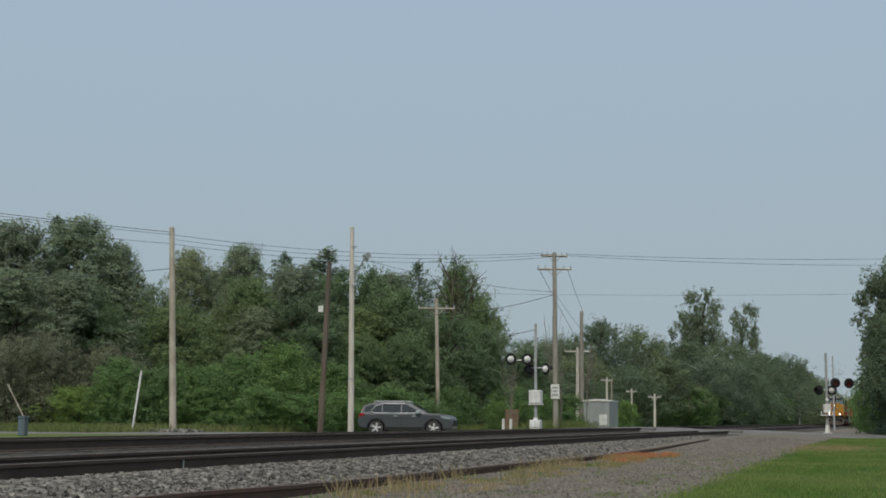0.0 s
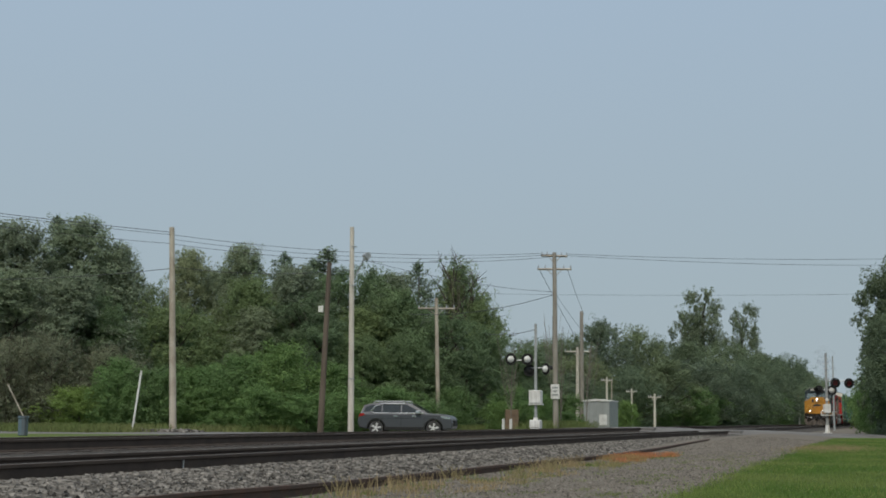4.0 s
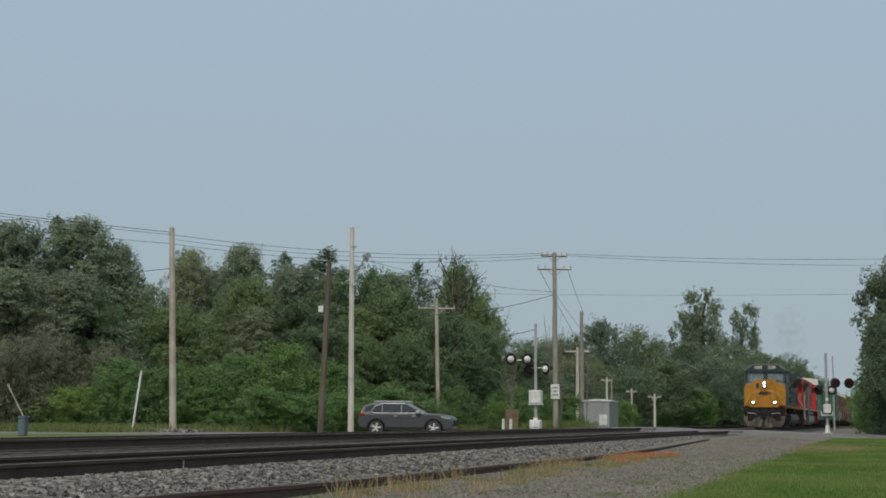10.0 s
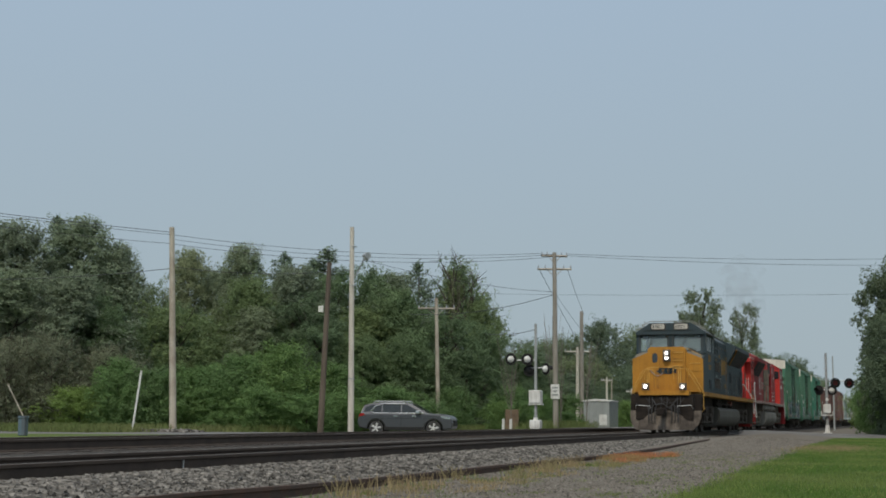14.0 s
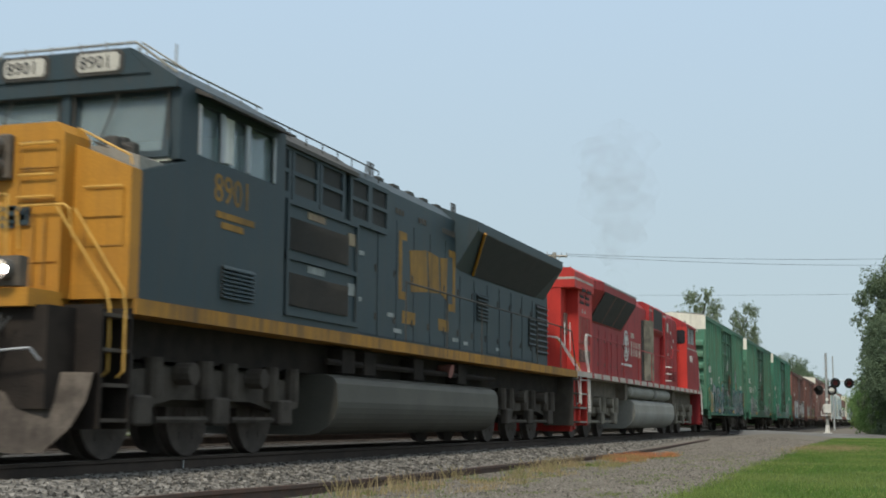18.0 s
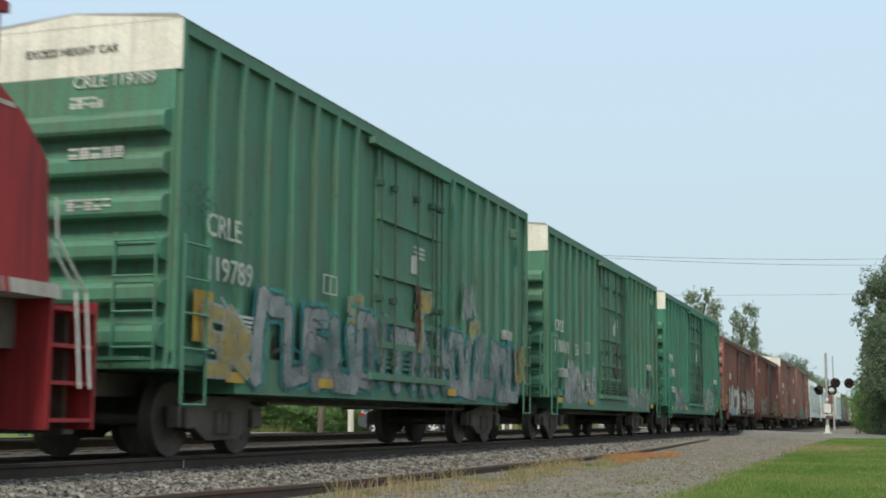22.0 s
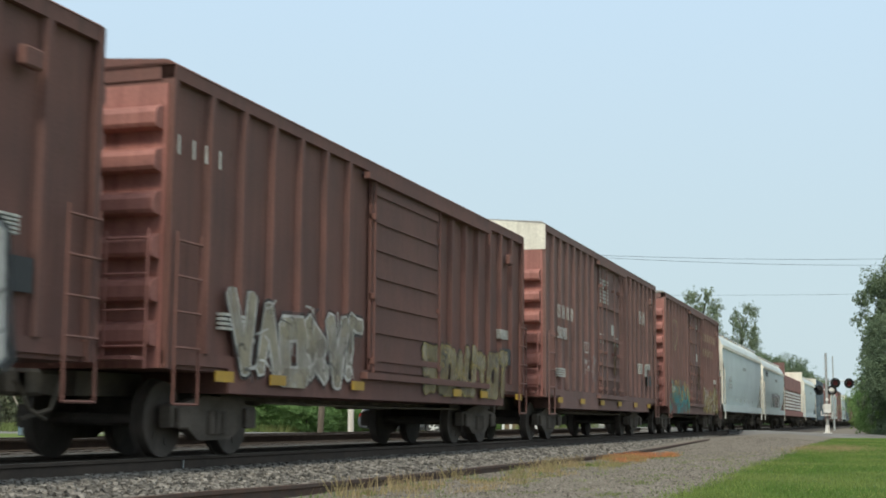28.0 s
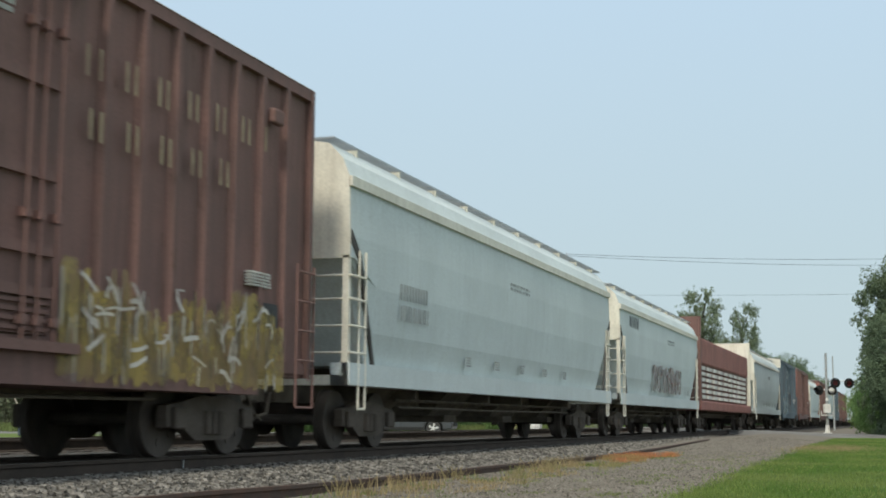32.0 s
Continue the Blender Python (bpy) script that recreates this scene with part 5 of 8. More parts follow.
def yellow_mark(v):
    """The railway's emblem on the hood as plain shapes: two brackets round a slanted block."""
    x = 1.03
    for e in (-1, 1):
        bm = bmesh.new()
        y = 14.15 + e * 1.6
        for a, b, z0, z1 in ((y, y - e * 0.15, 2.55, 3.74), (y - e * 0.15, y - e * 0.4, 3.60, 3.74), (y - e * 0.15, y - e * 0.4, 2.55, 2.69)):
            plate(bm, x, min(a, b), max(a, b), z0, z1)
        part("emblem_bracket", bm, M_dimyellow, v)
    for pts in ([(13.1, 3.46), (14.0, 3.56), (14.1, 2.80), (13.2, 2.72)], [(14.12, 3.56), (14.7, 3.52), (14.78, 2.84), (14.2, 2.80)], [(14.82, 3.52), (15.25, 3.56), (15.2, 2.74), (14.88, 2.84)]):
        bm = bmesh.new()
        prism(bm, pts, "x", x + 0.002, x + 0.010)
        part("emblem_block", bm, M_dimyellow, v)
    for y0, y1 in ((12.75, 13.4), (14.75, 15.35)):
        bm = bmesh.new()
        plate(bm, x, y0, y1, 2.14, 2.36)
        part("emblem_bar", bm, M_dimyellow, v)


def lamp_bowl(bm, x, y, z, r):
    """A hooded reflector bowl that opens forward (towards -Y)."""
    prev = None
    for dy, k in ((0.0, 0.0), (0.0, 0.55), (-0.045, 0.92), (-0.13, 1.0), (-0.13, 1.14), (0.0, 1.14)):
        ring = [bm.verts.new((x + r * max(k, 0.02) * math.cos(math.tau * i / 16), y + dy, z + r * max(k, 0.02) * math.sin(math.tau * i / 16))) for i in range(16)]
        if prev:
            for i in range(16):
                bm.faces.new((prev[i], prev[(i + 1) % 16], ring[(i + 1) % 16], ring[i]))
        prev = ring


# ---- lead locomotive ----
def lead_locomotive():
    u = -13.45
    v = thing("lead_locomotive", pose(TRACK_X, u, RAIL_Z), "dark blue diesel locomotive with golden yellow nose and lit lamps", "locomotive", "locomotives of the train")
    v["paint_slats"] = 1
    H = 1.50
    # cab
    bm = bmesh.new()
    prism(bm, [(3.22, 1.72), (3.22, 3.12), (4.25, 3.42), (6.85, 3.42), (6.85, 1.72)], "x", -H, H)
    part("cab_body", bm, M_loco_blue, v)
    bm = bmesh.new()
    prism(bm, [(-1.05, 3.44), (1.05, 3.44), (1.42, 3.3), (1.42, 3.1), (-1.42, 3.1), (-1.42, 3.3)], "y", 3.3, 4.3)
    part("nose_deck", bm, M_tank, v)
    # cab shell: four posts, header and roof, so that the glazing shows the inside
    bm = bmesh.new()
    roof = [(-1.5, 4.22), (-1.5, 4.32), (-0.88, 4.72), (0.88, 4.72), (1.5, 4.32), (1.5, 4.22)]
    prism(bm, roof, "y", 3.92, 6.85)
    part("cab_roof", bm, M_loco_blue, v)
    for x in (-1.5, 1.38):
        for y0, y1, z0, z1 in ((4.02, 4.45, 3.40, 4.24), (6.55, 6.85, 3.40, 4.24), (4.45, 6.55, 3.40, 3.52), (4.45, 6.55, 4.14, 4.24)):
            bm = bmesh.new()
            box(bm, x, x + 0.12, y0, y1, z0, z1)
            part("cab_post", bm, M_loco_blue, v)
    bm = bmesh.new()
    box(bm, -0.06, 0.06, 3.98, 4.1, 3.4, 4.24)
    part("cab_post", bm, M_loco_blue, v)
    bm = bmesh.new()
    box(bm, -1.38, 1.38, 6.62, 6.72, 3.4, 4.22)
    box(bm, -1.38, 1.38, 4.2, 6.6, 3.425, 3.44)
    part("cab_lining", bm, M_cabwall, v, "pale grey cab interior lining")
    bm = bmesh.new()
    box(bm, -1.36, 1.36, 3.95, 4.16, 4.26, 4.36)
    prism(bm, [(-1.15, 4.40), (1.15, 4.40), (0.85, 4.70), (-0.85, 4.70)], "y", 3.895, 4.1)
    part("visor_box", bm, M_loco_blue, v)
    for x0, x1 in ((-1.38, -0.07), (0.07, 1.38)):
        bm = bmesh.new()
        prism(bm, [(3.98, 3.42), (4.0, 3.42), (4.12, 4.24), (4.10, 4.24)], "x", x0, x1)
        w = part("windshield", bm, M_glass, v, "bluish cab windshield")
        w.visible_shadow = False
        bm = bmesh.new()
        for a, b in (((x0, 4.0, 3.46), (x1, 4.0, 3.46)), ((x0, 4.0, 4.22), (x1, 4.0, 4.22)), ((x0 + 0.03, 4.0, 3.46), (x0 + 0.03, 4.0, 4.22)), ((x1 - 0.03, 4.0, 3.46), (x1 - 0.03, 4.0, 4.22))):
            pipe(bm, [a, b], 0.014)
        pipe(bm, [((x0 + x1) / 2, 3.97, 4.22), ((x0 + x1) / 2 - 0.25, 3.97, 3.62)], 0.012)
        part("frame", bm, M_tank_dark, w)
        for r in ((x0 - 0.01, x1 + 0.01, 3.42, 3.50), (x0 - 0.01, x1 + 0.01, 4.17, 4.25), (x0 - 0.01, x0 + 0.09, 3.5, 4.17), (x1 - 0.09, x1 + 0.01, 3.5, 4.17)):
            bm = bmesh.new()
            k0, k1 = 3.96 + (r[2] - 3.42) * 0.146, 3.96 + (r[3] - 3.42) * 0.146
            prism(bm, [(k0, r[2]), (k0 + 0.03, r[2]), (k1 + 0.03, r[3]), (k1, r[3])], "x", r[0], r[1])
            part("window_surround", bm, M_loco_blue, w)
    for y0, y1 in ((4.47, 5.02), (5.08, 5.70), (5.76, 6.5)):
        bm = bmesh.new()
        plate(bm, 1.42, y0, y1, 3.53, 4.13, 0.02)
        w = part("cab_window", bm, M_glass, v)
        w.visible_shadow = False
        for a, b in (((1.5, y0, 3.53), (1.5, y0, 4.13)), ((1.5, y1, 3.53), (1.5, y1, 4.13))):
            bm = bmesh.new()
            pipe(bm, [a, b], 0.025)
            part("frame_post", bm, M_alu, w)
    bm = bmesh.new()
    plate(bm, 1.47, 5.06, 5.36, 3.56, 4.12, 0.02)
    part("sliding_sash", bm, M_white, v, "pale sliding window sash")
    bm = bmesh.new()
    prism(bm, [(1.45, 4.26), (1.72, 4.16), (1.72, 4.19), (1.45, 4.33)], "y", 4.35, 6.7)
    part("sun_shade", bm, M_tank_dark, v)
    for x, y, h in ((0.95, 3.5, 0.22), (1.05, 3.7, 0.18), (0.9, 3.75, 0.26)):
        bm = bmesh.new()
        box(bm, x - 0.09, x + 0.09, y - 0.07, y + 0.07, 3.36, 3.36 + h, 0.02)
        part("deck_fitting", bm, M_tank_dark, v)
    bm = bmesh.new()
    pipe(bm, [(0.85, 3.3, 3.48), (1.15, 3.32, 3.36), (1.15, 3.35, 3.46), (1.3, 3.35, 3.40), (1.3, 3.38, 3.30)], 0.014, 5)
    part("deck_rail", bm, M_tank_dark, v)
    # nose
    bm = bmesh.new()
    prism(bm, [(-H, 1.72), (H, 1.72), (H, 3.12), (0.72, 3.44), (-0.72, 3.44), (-H, 3.12)], "y", 3.02, 3.24)
    prism(bm, [(-0.80, 1.72), (0.80, 1.72), (0.80, 3.50), (0.70, 3.62), (-0.70, 3.62), (-0.80, 3.50)], "y", 2.80, 3.3)
    part("nose", bm, M_loco_yellow, v, "golden yellow short nose")
    bm = bmesh.new()
    box(bm, -0.68, -0.30, 2.78, 2.802, 1.76, 3.5)
    part("nose_door", bm, M_loco_yellow, v)
    for r in [(0.25, 0.75, 2.78, 2.802, z, z + 0.02) for z in (2.1, 2.75)] + [(x, x + 0.025, 2.78, 2.802, 1.8, 2.6) for x in (-0.15, 0.05, 0.2)] + [(0.92, 1.42, 3.0, 3.022, 2.6, 2.9)]:
        bm = bmesh.new()
        box(bm, *r)
        part("nose_panel", bm, M_loco_yellow, v)
    bm = bmesh.new()
    oval = [(-0.49 + 0.115 * math.copysign(abs(math.cos(a)) ** 0.6, math.cos(a)), 3.15 + 0.20 * math.copysign(abs(math.sin(a)) ** 0.6, math.sin(a))) for a in [math.tau * k / 20 for k in range(20)]]
    prism(bm, oval, "y", 2.768, 2.79)
    pane = part("nose_door_window", bm, M_darkglass, v, "small oval window in the nose door")
    bm = bmesh.new()
    rings = [[bm.verts.new((-0.49 + (p + 0.49) * f, y, 3.15 + (q - 3.15) * f)) for p, q in oval] for f, y in ((1.0, 2.765), (1.22, 2.765), (1.25, 2.782))]
    for ra, rb in zip(rings, rings[1:]):
        for k in range(20):
            bm.faces.new((ra[k], ra[(k + 1) % 20], rb[(k + 1) % 20], rb[k]))
    part("gasket", bm, M_loco_yellow, pane)
    bm = bmesh.new()
    box(bm, -0.14, 0.18, 2.70, 2.81, 3.0, 3.5, 0.02)
    part("headlamp_box", bm, M_under, v)
    for z in (3.14, 3.36):
        bm = bmesh.new()
        lamp_bowl(bm, 0.02, 2.695, z, 0.10)
        bowl = part("headlamp", bm, M_bowl, v, "round headlamp with a bright bulb")
        bm = bmesh.new()
        rod(bm, (0.02, 2.692, z), (0.02, 2.675, z), 0.041, seg=16)
        part("bulb", bm, M_lamp, bowl)
    for s in (-0.76, 0.80):
        bm = bmesh.new()
        box(bm, s - 0.15, s + 0.15, 1.90, 2.05, 1.76, 2.06)
        part("ditch_lamp_box", bm, M_under, v)
        bm = bmesh.new()
        lamp_bowl(bm, s, 1.895, 1.92, 0.10)
        bowl = part("ditch_lamp", bm, M_bowl, v, "round ditch lamp with a bright bulb")
        bm = bmesh.new()
        rod(bm, (s, 1.892, 1.92), (s, 1.875, 1.92), 0.041, seg=16)
        part("bulb", bm, M_ditch, bowl)
    # winged emblem on the nose as plain shapes
    bm = bmesh.new()
    for w, z in ((0.62, 2.66), (0.80, 2.56), (0.5, 2.48)):
        box(bm, -w / 2 - 0.02, w / 2 - 0.02, 2.765, 2.784, z, z + 0.05)
    for x in (-0.34, -0.1, 0.12, 0.3):
        box(bm, x, x + 0.12, 2.765, 2.784, 2.50, 2.72)
    part("nose_emblem", bm, M_loco_blue, v)
    for x in (-0.55, -0.42, -0.36, 0.46, 0.6):
        bm = bmesh.new()
        box(bm, x, x + 0.022, 2.77, 2.792, 1.85, 2.62)
        part("nose_rib", bm, M_sill, v)
    for x0, x1, drop in ((-0.75, 0.05, 0.30), (-0.2, 0.7, 0.24), (0.15, 0.85, 0.36)):
        pts = [(x0 + (x1 - x0) * k / 10, 1.93 - 0.10 * math.sin(math.pi * k / 10), 1.46 - drop * math.sin(math.pi * k / 10)) for k in range(11)]
        bm = bmesh.new()
        pipe(bm, pts, 0.012)
        part("pilot_cable", bm, M_rubber, v)
    for x in (-0.62, -0.5, -0.1, 0.12, 0.55, 0.68):
        bm = bmesh.new()
        pipe(bm, [(x, 2.02, 1.50), (x + 0.03, 1.92, 1.30), (x - 0.02, 1.86, 1.0), (x, 1.88, 0.8)], 0.02)
        part("brake_hose", bm, M_rubber, v)
    rails = []
    for s in (-1, 1):
        rails += [[(s * 0.70, 2.0, 2.05), (s * 0.70, 2.0, 2.70), (s * 0.2, 1.98, 2.72)],
                  [(s * 0.62, 2.0, 2.05), (s * 0.62, 2.0, 2.62)]]
        for dx in (0.0, 0.13):
            rails.append([(s * (0.86 + dx), 2.62 + dx, 2.66), (s * (1.38 + dx * 0.9), 2.80 + dx, 1.80), (s * (1.42 + dx * 0.8), 2.82 + dx, 1.60), (s * (1.42 + dx * 0.8), 2.82 + dx, 0.95), (s * (1.34 + dx * 0.8), 2.82 + dx, 0.88)])
    rails += [[(0.28, 2.74, z), (0.72, 2.74, z)] for z in (2.80, 3.04, 3.38)]
    rails += [[(0.95, 2.98, 2.92), (1.42, 2.98, 2.92)], [(0.75, 3.1, 3.50), (0.78, 3.1, 3.60), (1.4, 3.15, 3.28), (1.42, 3.15, 3.18)]]
    for pts in rails:
        bm = bmesh.new()
        pipe(bm, pts, 0.014)
        part("nose_handrail", bm, M_handyellow, v)
    for x0, x1, z in ((-0.92, -0.52, 2.66), (0.30, 0.95, 2.70)):
        bm = bmesh.new()
        pipe(bm, [(x0, 2.78, z - 0.45), (x0, 2.72, z - 0.05), (x0 + 0.06, 2.71, z), (x1 - 0.06, 2.71, z), (x1, 2.72, z - 0.05), (x1, 2.78, z - 0.35)], 0.014)
        part("nose_handrail", bm, M_handyellow, v)
    bm = bmesh.new()
    pipe(bm, [(-0.70 + 0.55 * k / 8, 2.74, 2.66 - 0.18 * math.sin(math.pi * k / 8) - 0.16 * k / 8) for k in range(9)], 0.014, 5)
    part("safety_chain", bm, M_stripe, v)
    for x0, x1, z0, z1 in ((0.26, 0.74, 2.78, 3.10), (0.26, 0.74, 3.12, 3.42), (0.95, 1.42, 2.28, 2.60)):
        bm = bmesh.new()
        for r in ((x0, x1, z0, z0 + 0.012), (x0, x1, z1 - 0.012, z1), (x0, x0 + 0.012, z0, z1), (x1 - 0.012, x1, z0, z1)):
            yy = 2.796 if x0 < 0.8 else 3.016
            box(bm, r[0], r[1], yy - 0.008, yy + 0.01, r[2], r[3])
        part("nose_hatch", bm, M_sill, v)
    # pilot and plough
    bm = bmesh.new()
    box(bm, -1.05, 1.05, 1.92, 2.5, 1.56, 1.74)
    box(bm, -0.75, 0.75, 2.5, 3.1, 1.60, 1.73)
    part("front_platform", bm, M_loco_yellow, v)
    bm = bmesh.new()
    box(bm, -1.2, 1.2, 2.05, 3.0, 0.55, 1.58)
    part("pilot", bm, M_pilot, v)
    bm = bmesh.new()
    rows = []
    for z, front, half in ((0.92, 2.02, 1.50), (0.62, 1.92, 1.48), (0.36, 1.78, 1.40), (0.12, 1.62, 1.20)):
        rows.append([bm.verts.new(p) for p in ((-half, front + 0.42, z), (-half * 0.5, front + 0.10, z), (0, front, z), (half * 0.5, front + 0.10, z), (half, front + 0.42, z))])
    back = [bm.verts.new(p) for p in ((-1.48, 2.55, 0.92), (1.48, 2.55, 0.92))]
    for a, b in zip(rows, rows[1:]):
        for i in range(4):
            bm.faces.new((a[i], a[i + 1], b[i + 1], b[i]))
    bm.faces.new(rows[0] + back[::-1])
    part("snow_plough", bm, M_plough, v, "dusty steel snow plough")
    bm = bmesh.new()
    coupler(bm, 1.05, 2.2)
    part("coupler", bm, M_pilot, v)
    for s in (-1, 1):
        for k in range(3):
            bm = bmesh.new()
            x = s * (0.32 + 0.13 * k)
            pipe(bm, [(x, 2.0, 1.15), (x + s * 0.02, 1.8, 0.95), (x + s * 0.04, 1.74, 0.62), (x + s * 0.02, 1.78, 0.40)], 0.022)
            part("air_hose", bm, M_rubber, v)
        bm = bmesh.new()
        pipe(bm, [(s * 0.55, 1.95, 1.02), (s * 0.58, 1.82, 1.10), (s * 1.15, 1.85, 1.14), (s * 1.2, 1.95, 1.02)], 0.014)
        part("cut_lever", bm, M_alu, v)
        steps(v, 2.55, 3.15, s, M_gear, M_pilot, 1.05)
        steps(v, 24.05, 24.85, s, M_gear, M_gear)
    bm = bmesh.new()
    pipe(bm, [(-0.5, 1.98, 1.4), (-0.3, 1.8, 1.15), (0.0, 1.75, 1.2), (0.25, 1.8, 1.0), (0.55, 1.98, 1.4)], 0.03)
    part("jumper_cable", bm, M_rubber, v)
    # number boards
    for x in (-0.52, 0.48):
        bm = bmesh.new()
        prism(bm, [(x - 0.33, 4.47), (x - 0.27, 4.41), (x + 0.27, 4.41), (x + 0.33, 4.47), (x + 0.33, 4.65), (x + 0.27, 4.71), (x - 0.27, 4.71), (x - 0.33, 4.65)], "y", 3.88, 3.91)
        part("number_board_case", bm, M_tank_dark, v)
        bm = bmesh.new()
        prism(bm, [(x - 0.28, 4.49), (x - 0.24, 4.45), (x + 0.24, 4.45), (x + 0.28, 4.49), (x + 0.28, 4.63), (x + 0.24, 4.67), (x - 0.24, 4.67), (x - 0.28, 4.63)], "y", 3.865, 3.895)
        nb = part("number_board", bm, M_board, v)
        lettering("8901", nb, 0.22, on_end(x - 0.25, 3.86, 4.485), M_gr_black)
    lettering("8901", v, 0.50, on_side(1.502, 4.86, 3.05), M_dimyellow)
    bm = bmesh.new()
    for i, w in enumerate((1.0, 0.7)):
        plate(bm, 1.5, 4.95 + i * 0.12, 4.95 + w, 2.86 - i * 0.12, 2.94 - i * 0.12)
    part("cab_flash", bm, M_dimyellow, v)
    # electrical cabinet behind the cab
    bm = bmesh.new()
    box(bm, -1.46, 1.46, 6.87, 9.62, 1.72, 3.42, 0.02)
    part("inverter_cabinet", bm, M_loco_blue, v)
    for z0, z1 in ((2.74, 3.17), (1.98, 2.42)):
        bm = bmesh.new()
        plate(bm, 1.46, 7.04, 9.15, z0, z1, 0.02)
        g = part("cabinet_grille", bm, M_mesh, v)
        bm = bmesh.new()
        for k in range(22):
            y = 7.08 + k * 0.096
            box(bm, 1.48, 1.50, y, y + 0.02, z0, z1)
        part("grille_bar", bm, M_tank_dark, g)
        for a, b, za, zb in ((6.96, 7.04, z0 - 0.14, z1 + 0.24), (9.46, 9.54, z0 - 0.14, z1 + 0.24), (7.04, 9.46, z0 - 0.14, z0 - 0.07), (7.04, 9.46, z1 + 0.18, z1 + 0.24)):
            bm = bmesh.new()
            plate(bm, 1.455, a, b, za, zb, 0.045)
            part("cabinet_frame", bm, M_loco_blue, g)
        bm = bmesh.new()
        plate(bm, 1.46, 9.18, 9.42, z1 - 0.12, z1 + 0.06, 0.02)
        part("warning_plate", bm, M_tan if z0 > 2.5 else M_greymark, v)
        bm = bmesh.new()
        plate(bm, 1.46, 7.7, 8.3, z1 + 0.06, z1 + 0.16, 0.01)
        part("warning_plate", bm, M_tan if z0 > 2.5 else M_greymark, v)
    louvre(v, 1.50, 5.1, 5.95, 1.90, 2.30, 8)
    # long hood
    bm = bmesh.new()
    prism(bm, [(-1.02, 1.72), (1.02, 1.72), (1.02, 4.36), (0.72, 4.62), (-0.72, 4.62), (-1.02, 4.36)], "y", 6.87, 23.3)
    part("hood", bm, M_loco_blue, v)
    for y in (9.75, 10.65, 11.55, 12.45, 13.35, 14.25, 15.15, 16.1, 17.05, 18.0, 18.95, 19.9, 20.85, 21.8):
        bm = bmesh.new()
        plate(bm, 1.02, y, y + 0.85, 1.85, 3.30 if y > 15.5 else 3.9, 0.012)
        d = part("hood_door", bm, M_loco_blue, v)
        bm = bmesh.new()
        for z in (2.1, 2.9):
            box(bm, 1.03, 1.05, y + 0.75, y + 0.80, z, z + 0.12)
        part("latch", bm, M_tank_dark, d)
    for y0, y1 in ((7.0, 7.9), (8.0, 8.9), (9.0, 9.9), (10.2, 11.0), (11.05, 11.85)):
        bm = bmesh.new()
        plate(bm, 1.03, y0, y1, 3.62, 4.30, 0.025)
        g = part("intake_grille", bm, M_mesh if y0 > 8.9 else M_tank_dark, v)
        for a, b, z0, z1 in ((y0 - 0.03, y0 + 0.06, 3.58, 4.34), (y1 - 0.06, y1 + 0.03, 3.58, 4.34), (y0, y1, 3.56, 3.66), (y0, y1, 4.26, 4.34), (y0, y1, 3.93, 3.99)):
            bm = bmesh.new()
            plate(bm, 1.04, a, b, z0, z1, 0.05)
            part("grille_frame", bm, M_loco_blue, g)
    bm = bmesh.new()
    prism(bm, [(1.02, 4.30), (1.14, 4.30), (1.14, 4.36), (0.72, 4.66), (0.6, 4.62)], "y", 6.87, 10.4)
    part("hood_ledge", bm, M_tank_dark, v)
    bm = bmesh.new()
    pipe(bm, [(0.92, 7.0, 4.66), (0.92, 11.8, 4.66)], 0.012)
    for i in range(9):
        pipe(bm, [(0.92, 7.0 + i * 0.6, 4.46), (0.92, 7.0 + i * 0.6, 4.66)], 0.010)
    for y in (11.6, 11.75, 16.2, 16.35):
        pipe(bm, [(0.8, y, 4.58), (0.8, y, 4.8), (0.8, y + 0.1, 4.8), (0.8, y + 0.1, 4.58)], 0.014)
    for i in range(14):
        box(bm, -0.5, 0.75, 12.2 + i * 0.8, 12.5 + i * 0.8, 4.60, 4.66)
    part("roof_rail", bm, M_tank_dark, v)
    bm = bmesh.new()
    for x in (-1.2, -0.8, 0.8, 1.2):
        pipe(bm, [(x, 4.4, 4.55), (x, 4.4, 4.86)], 0.012)
    for x in (-1.32, -1.0, -0.55, -0.2, 0.2, 0.55, 1.0, 1.32):
        z = 4.72 if abs(x) < 0.9 else 4.72 - (abs(x) - 0.88) * 0.64
        pipe(bm, [(x, 3.94, z), (x, 3.92, z + 0.09)], 0.010)
    for s in (-1, 1):
        pipe(bm, [(s * 1.5, 4.0, 4.33), (s * 1.56, 4.0, 4.42), (s * 1.0, 3.98, 4.78), (s * 0.92, 4.0, 4.70)], 0.012)
        pipe(bm, [(s * 1.2, 4.1, 4.6), (s * 1.2, 6.7, 4.6)], 0.012)
        for k in range(6):
            pipe(bm, [(s * 1.2, 4.3 + k * 0.45, 4.5), (s * 1.2, 4.3 + k * 0.45, 4.6)], 0.010)
    pipe(bm, [(-1.45, 4.0, 4.40), (-0.9, 4.0, 4.80), (0.9, 4.0, 4.80), (1.45, 4.0, 4.40)], 0.018)
    rod(bm, (0.2, 5.2, 4.72), (0.2, 5.2, 4.82), 0.2, seg=12)
    box(bm, -0.7, 0.6, 5.6, 6.6, 4.72, 4.80)
    part("cab_roof_gear", bm, M_tank, v)
    for y, n in ((12.4, 3), (13.6, 3), (15.0, 5)):
        for k in range(n):
            bm = bmesh.new()
            plate(bm, 1.025, y + k * 0.16, y + k * 0.16 + 0.05, 4.02, 4.12, 0.02)
            part("hood_hinge", bm, M_tank_dark, v)
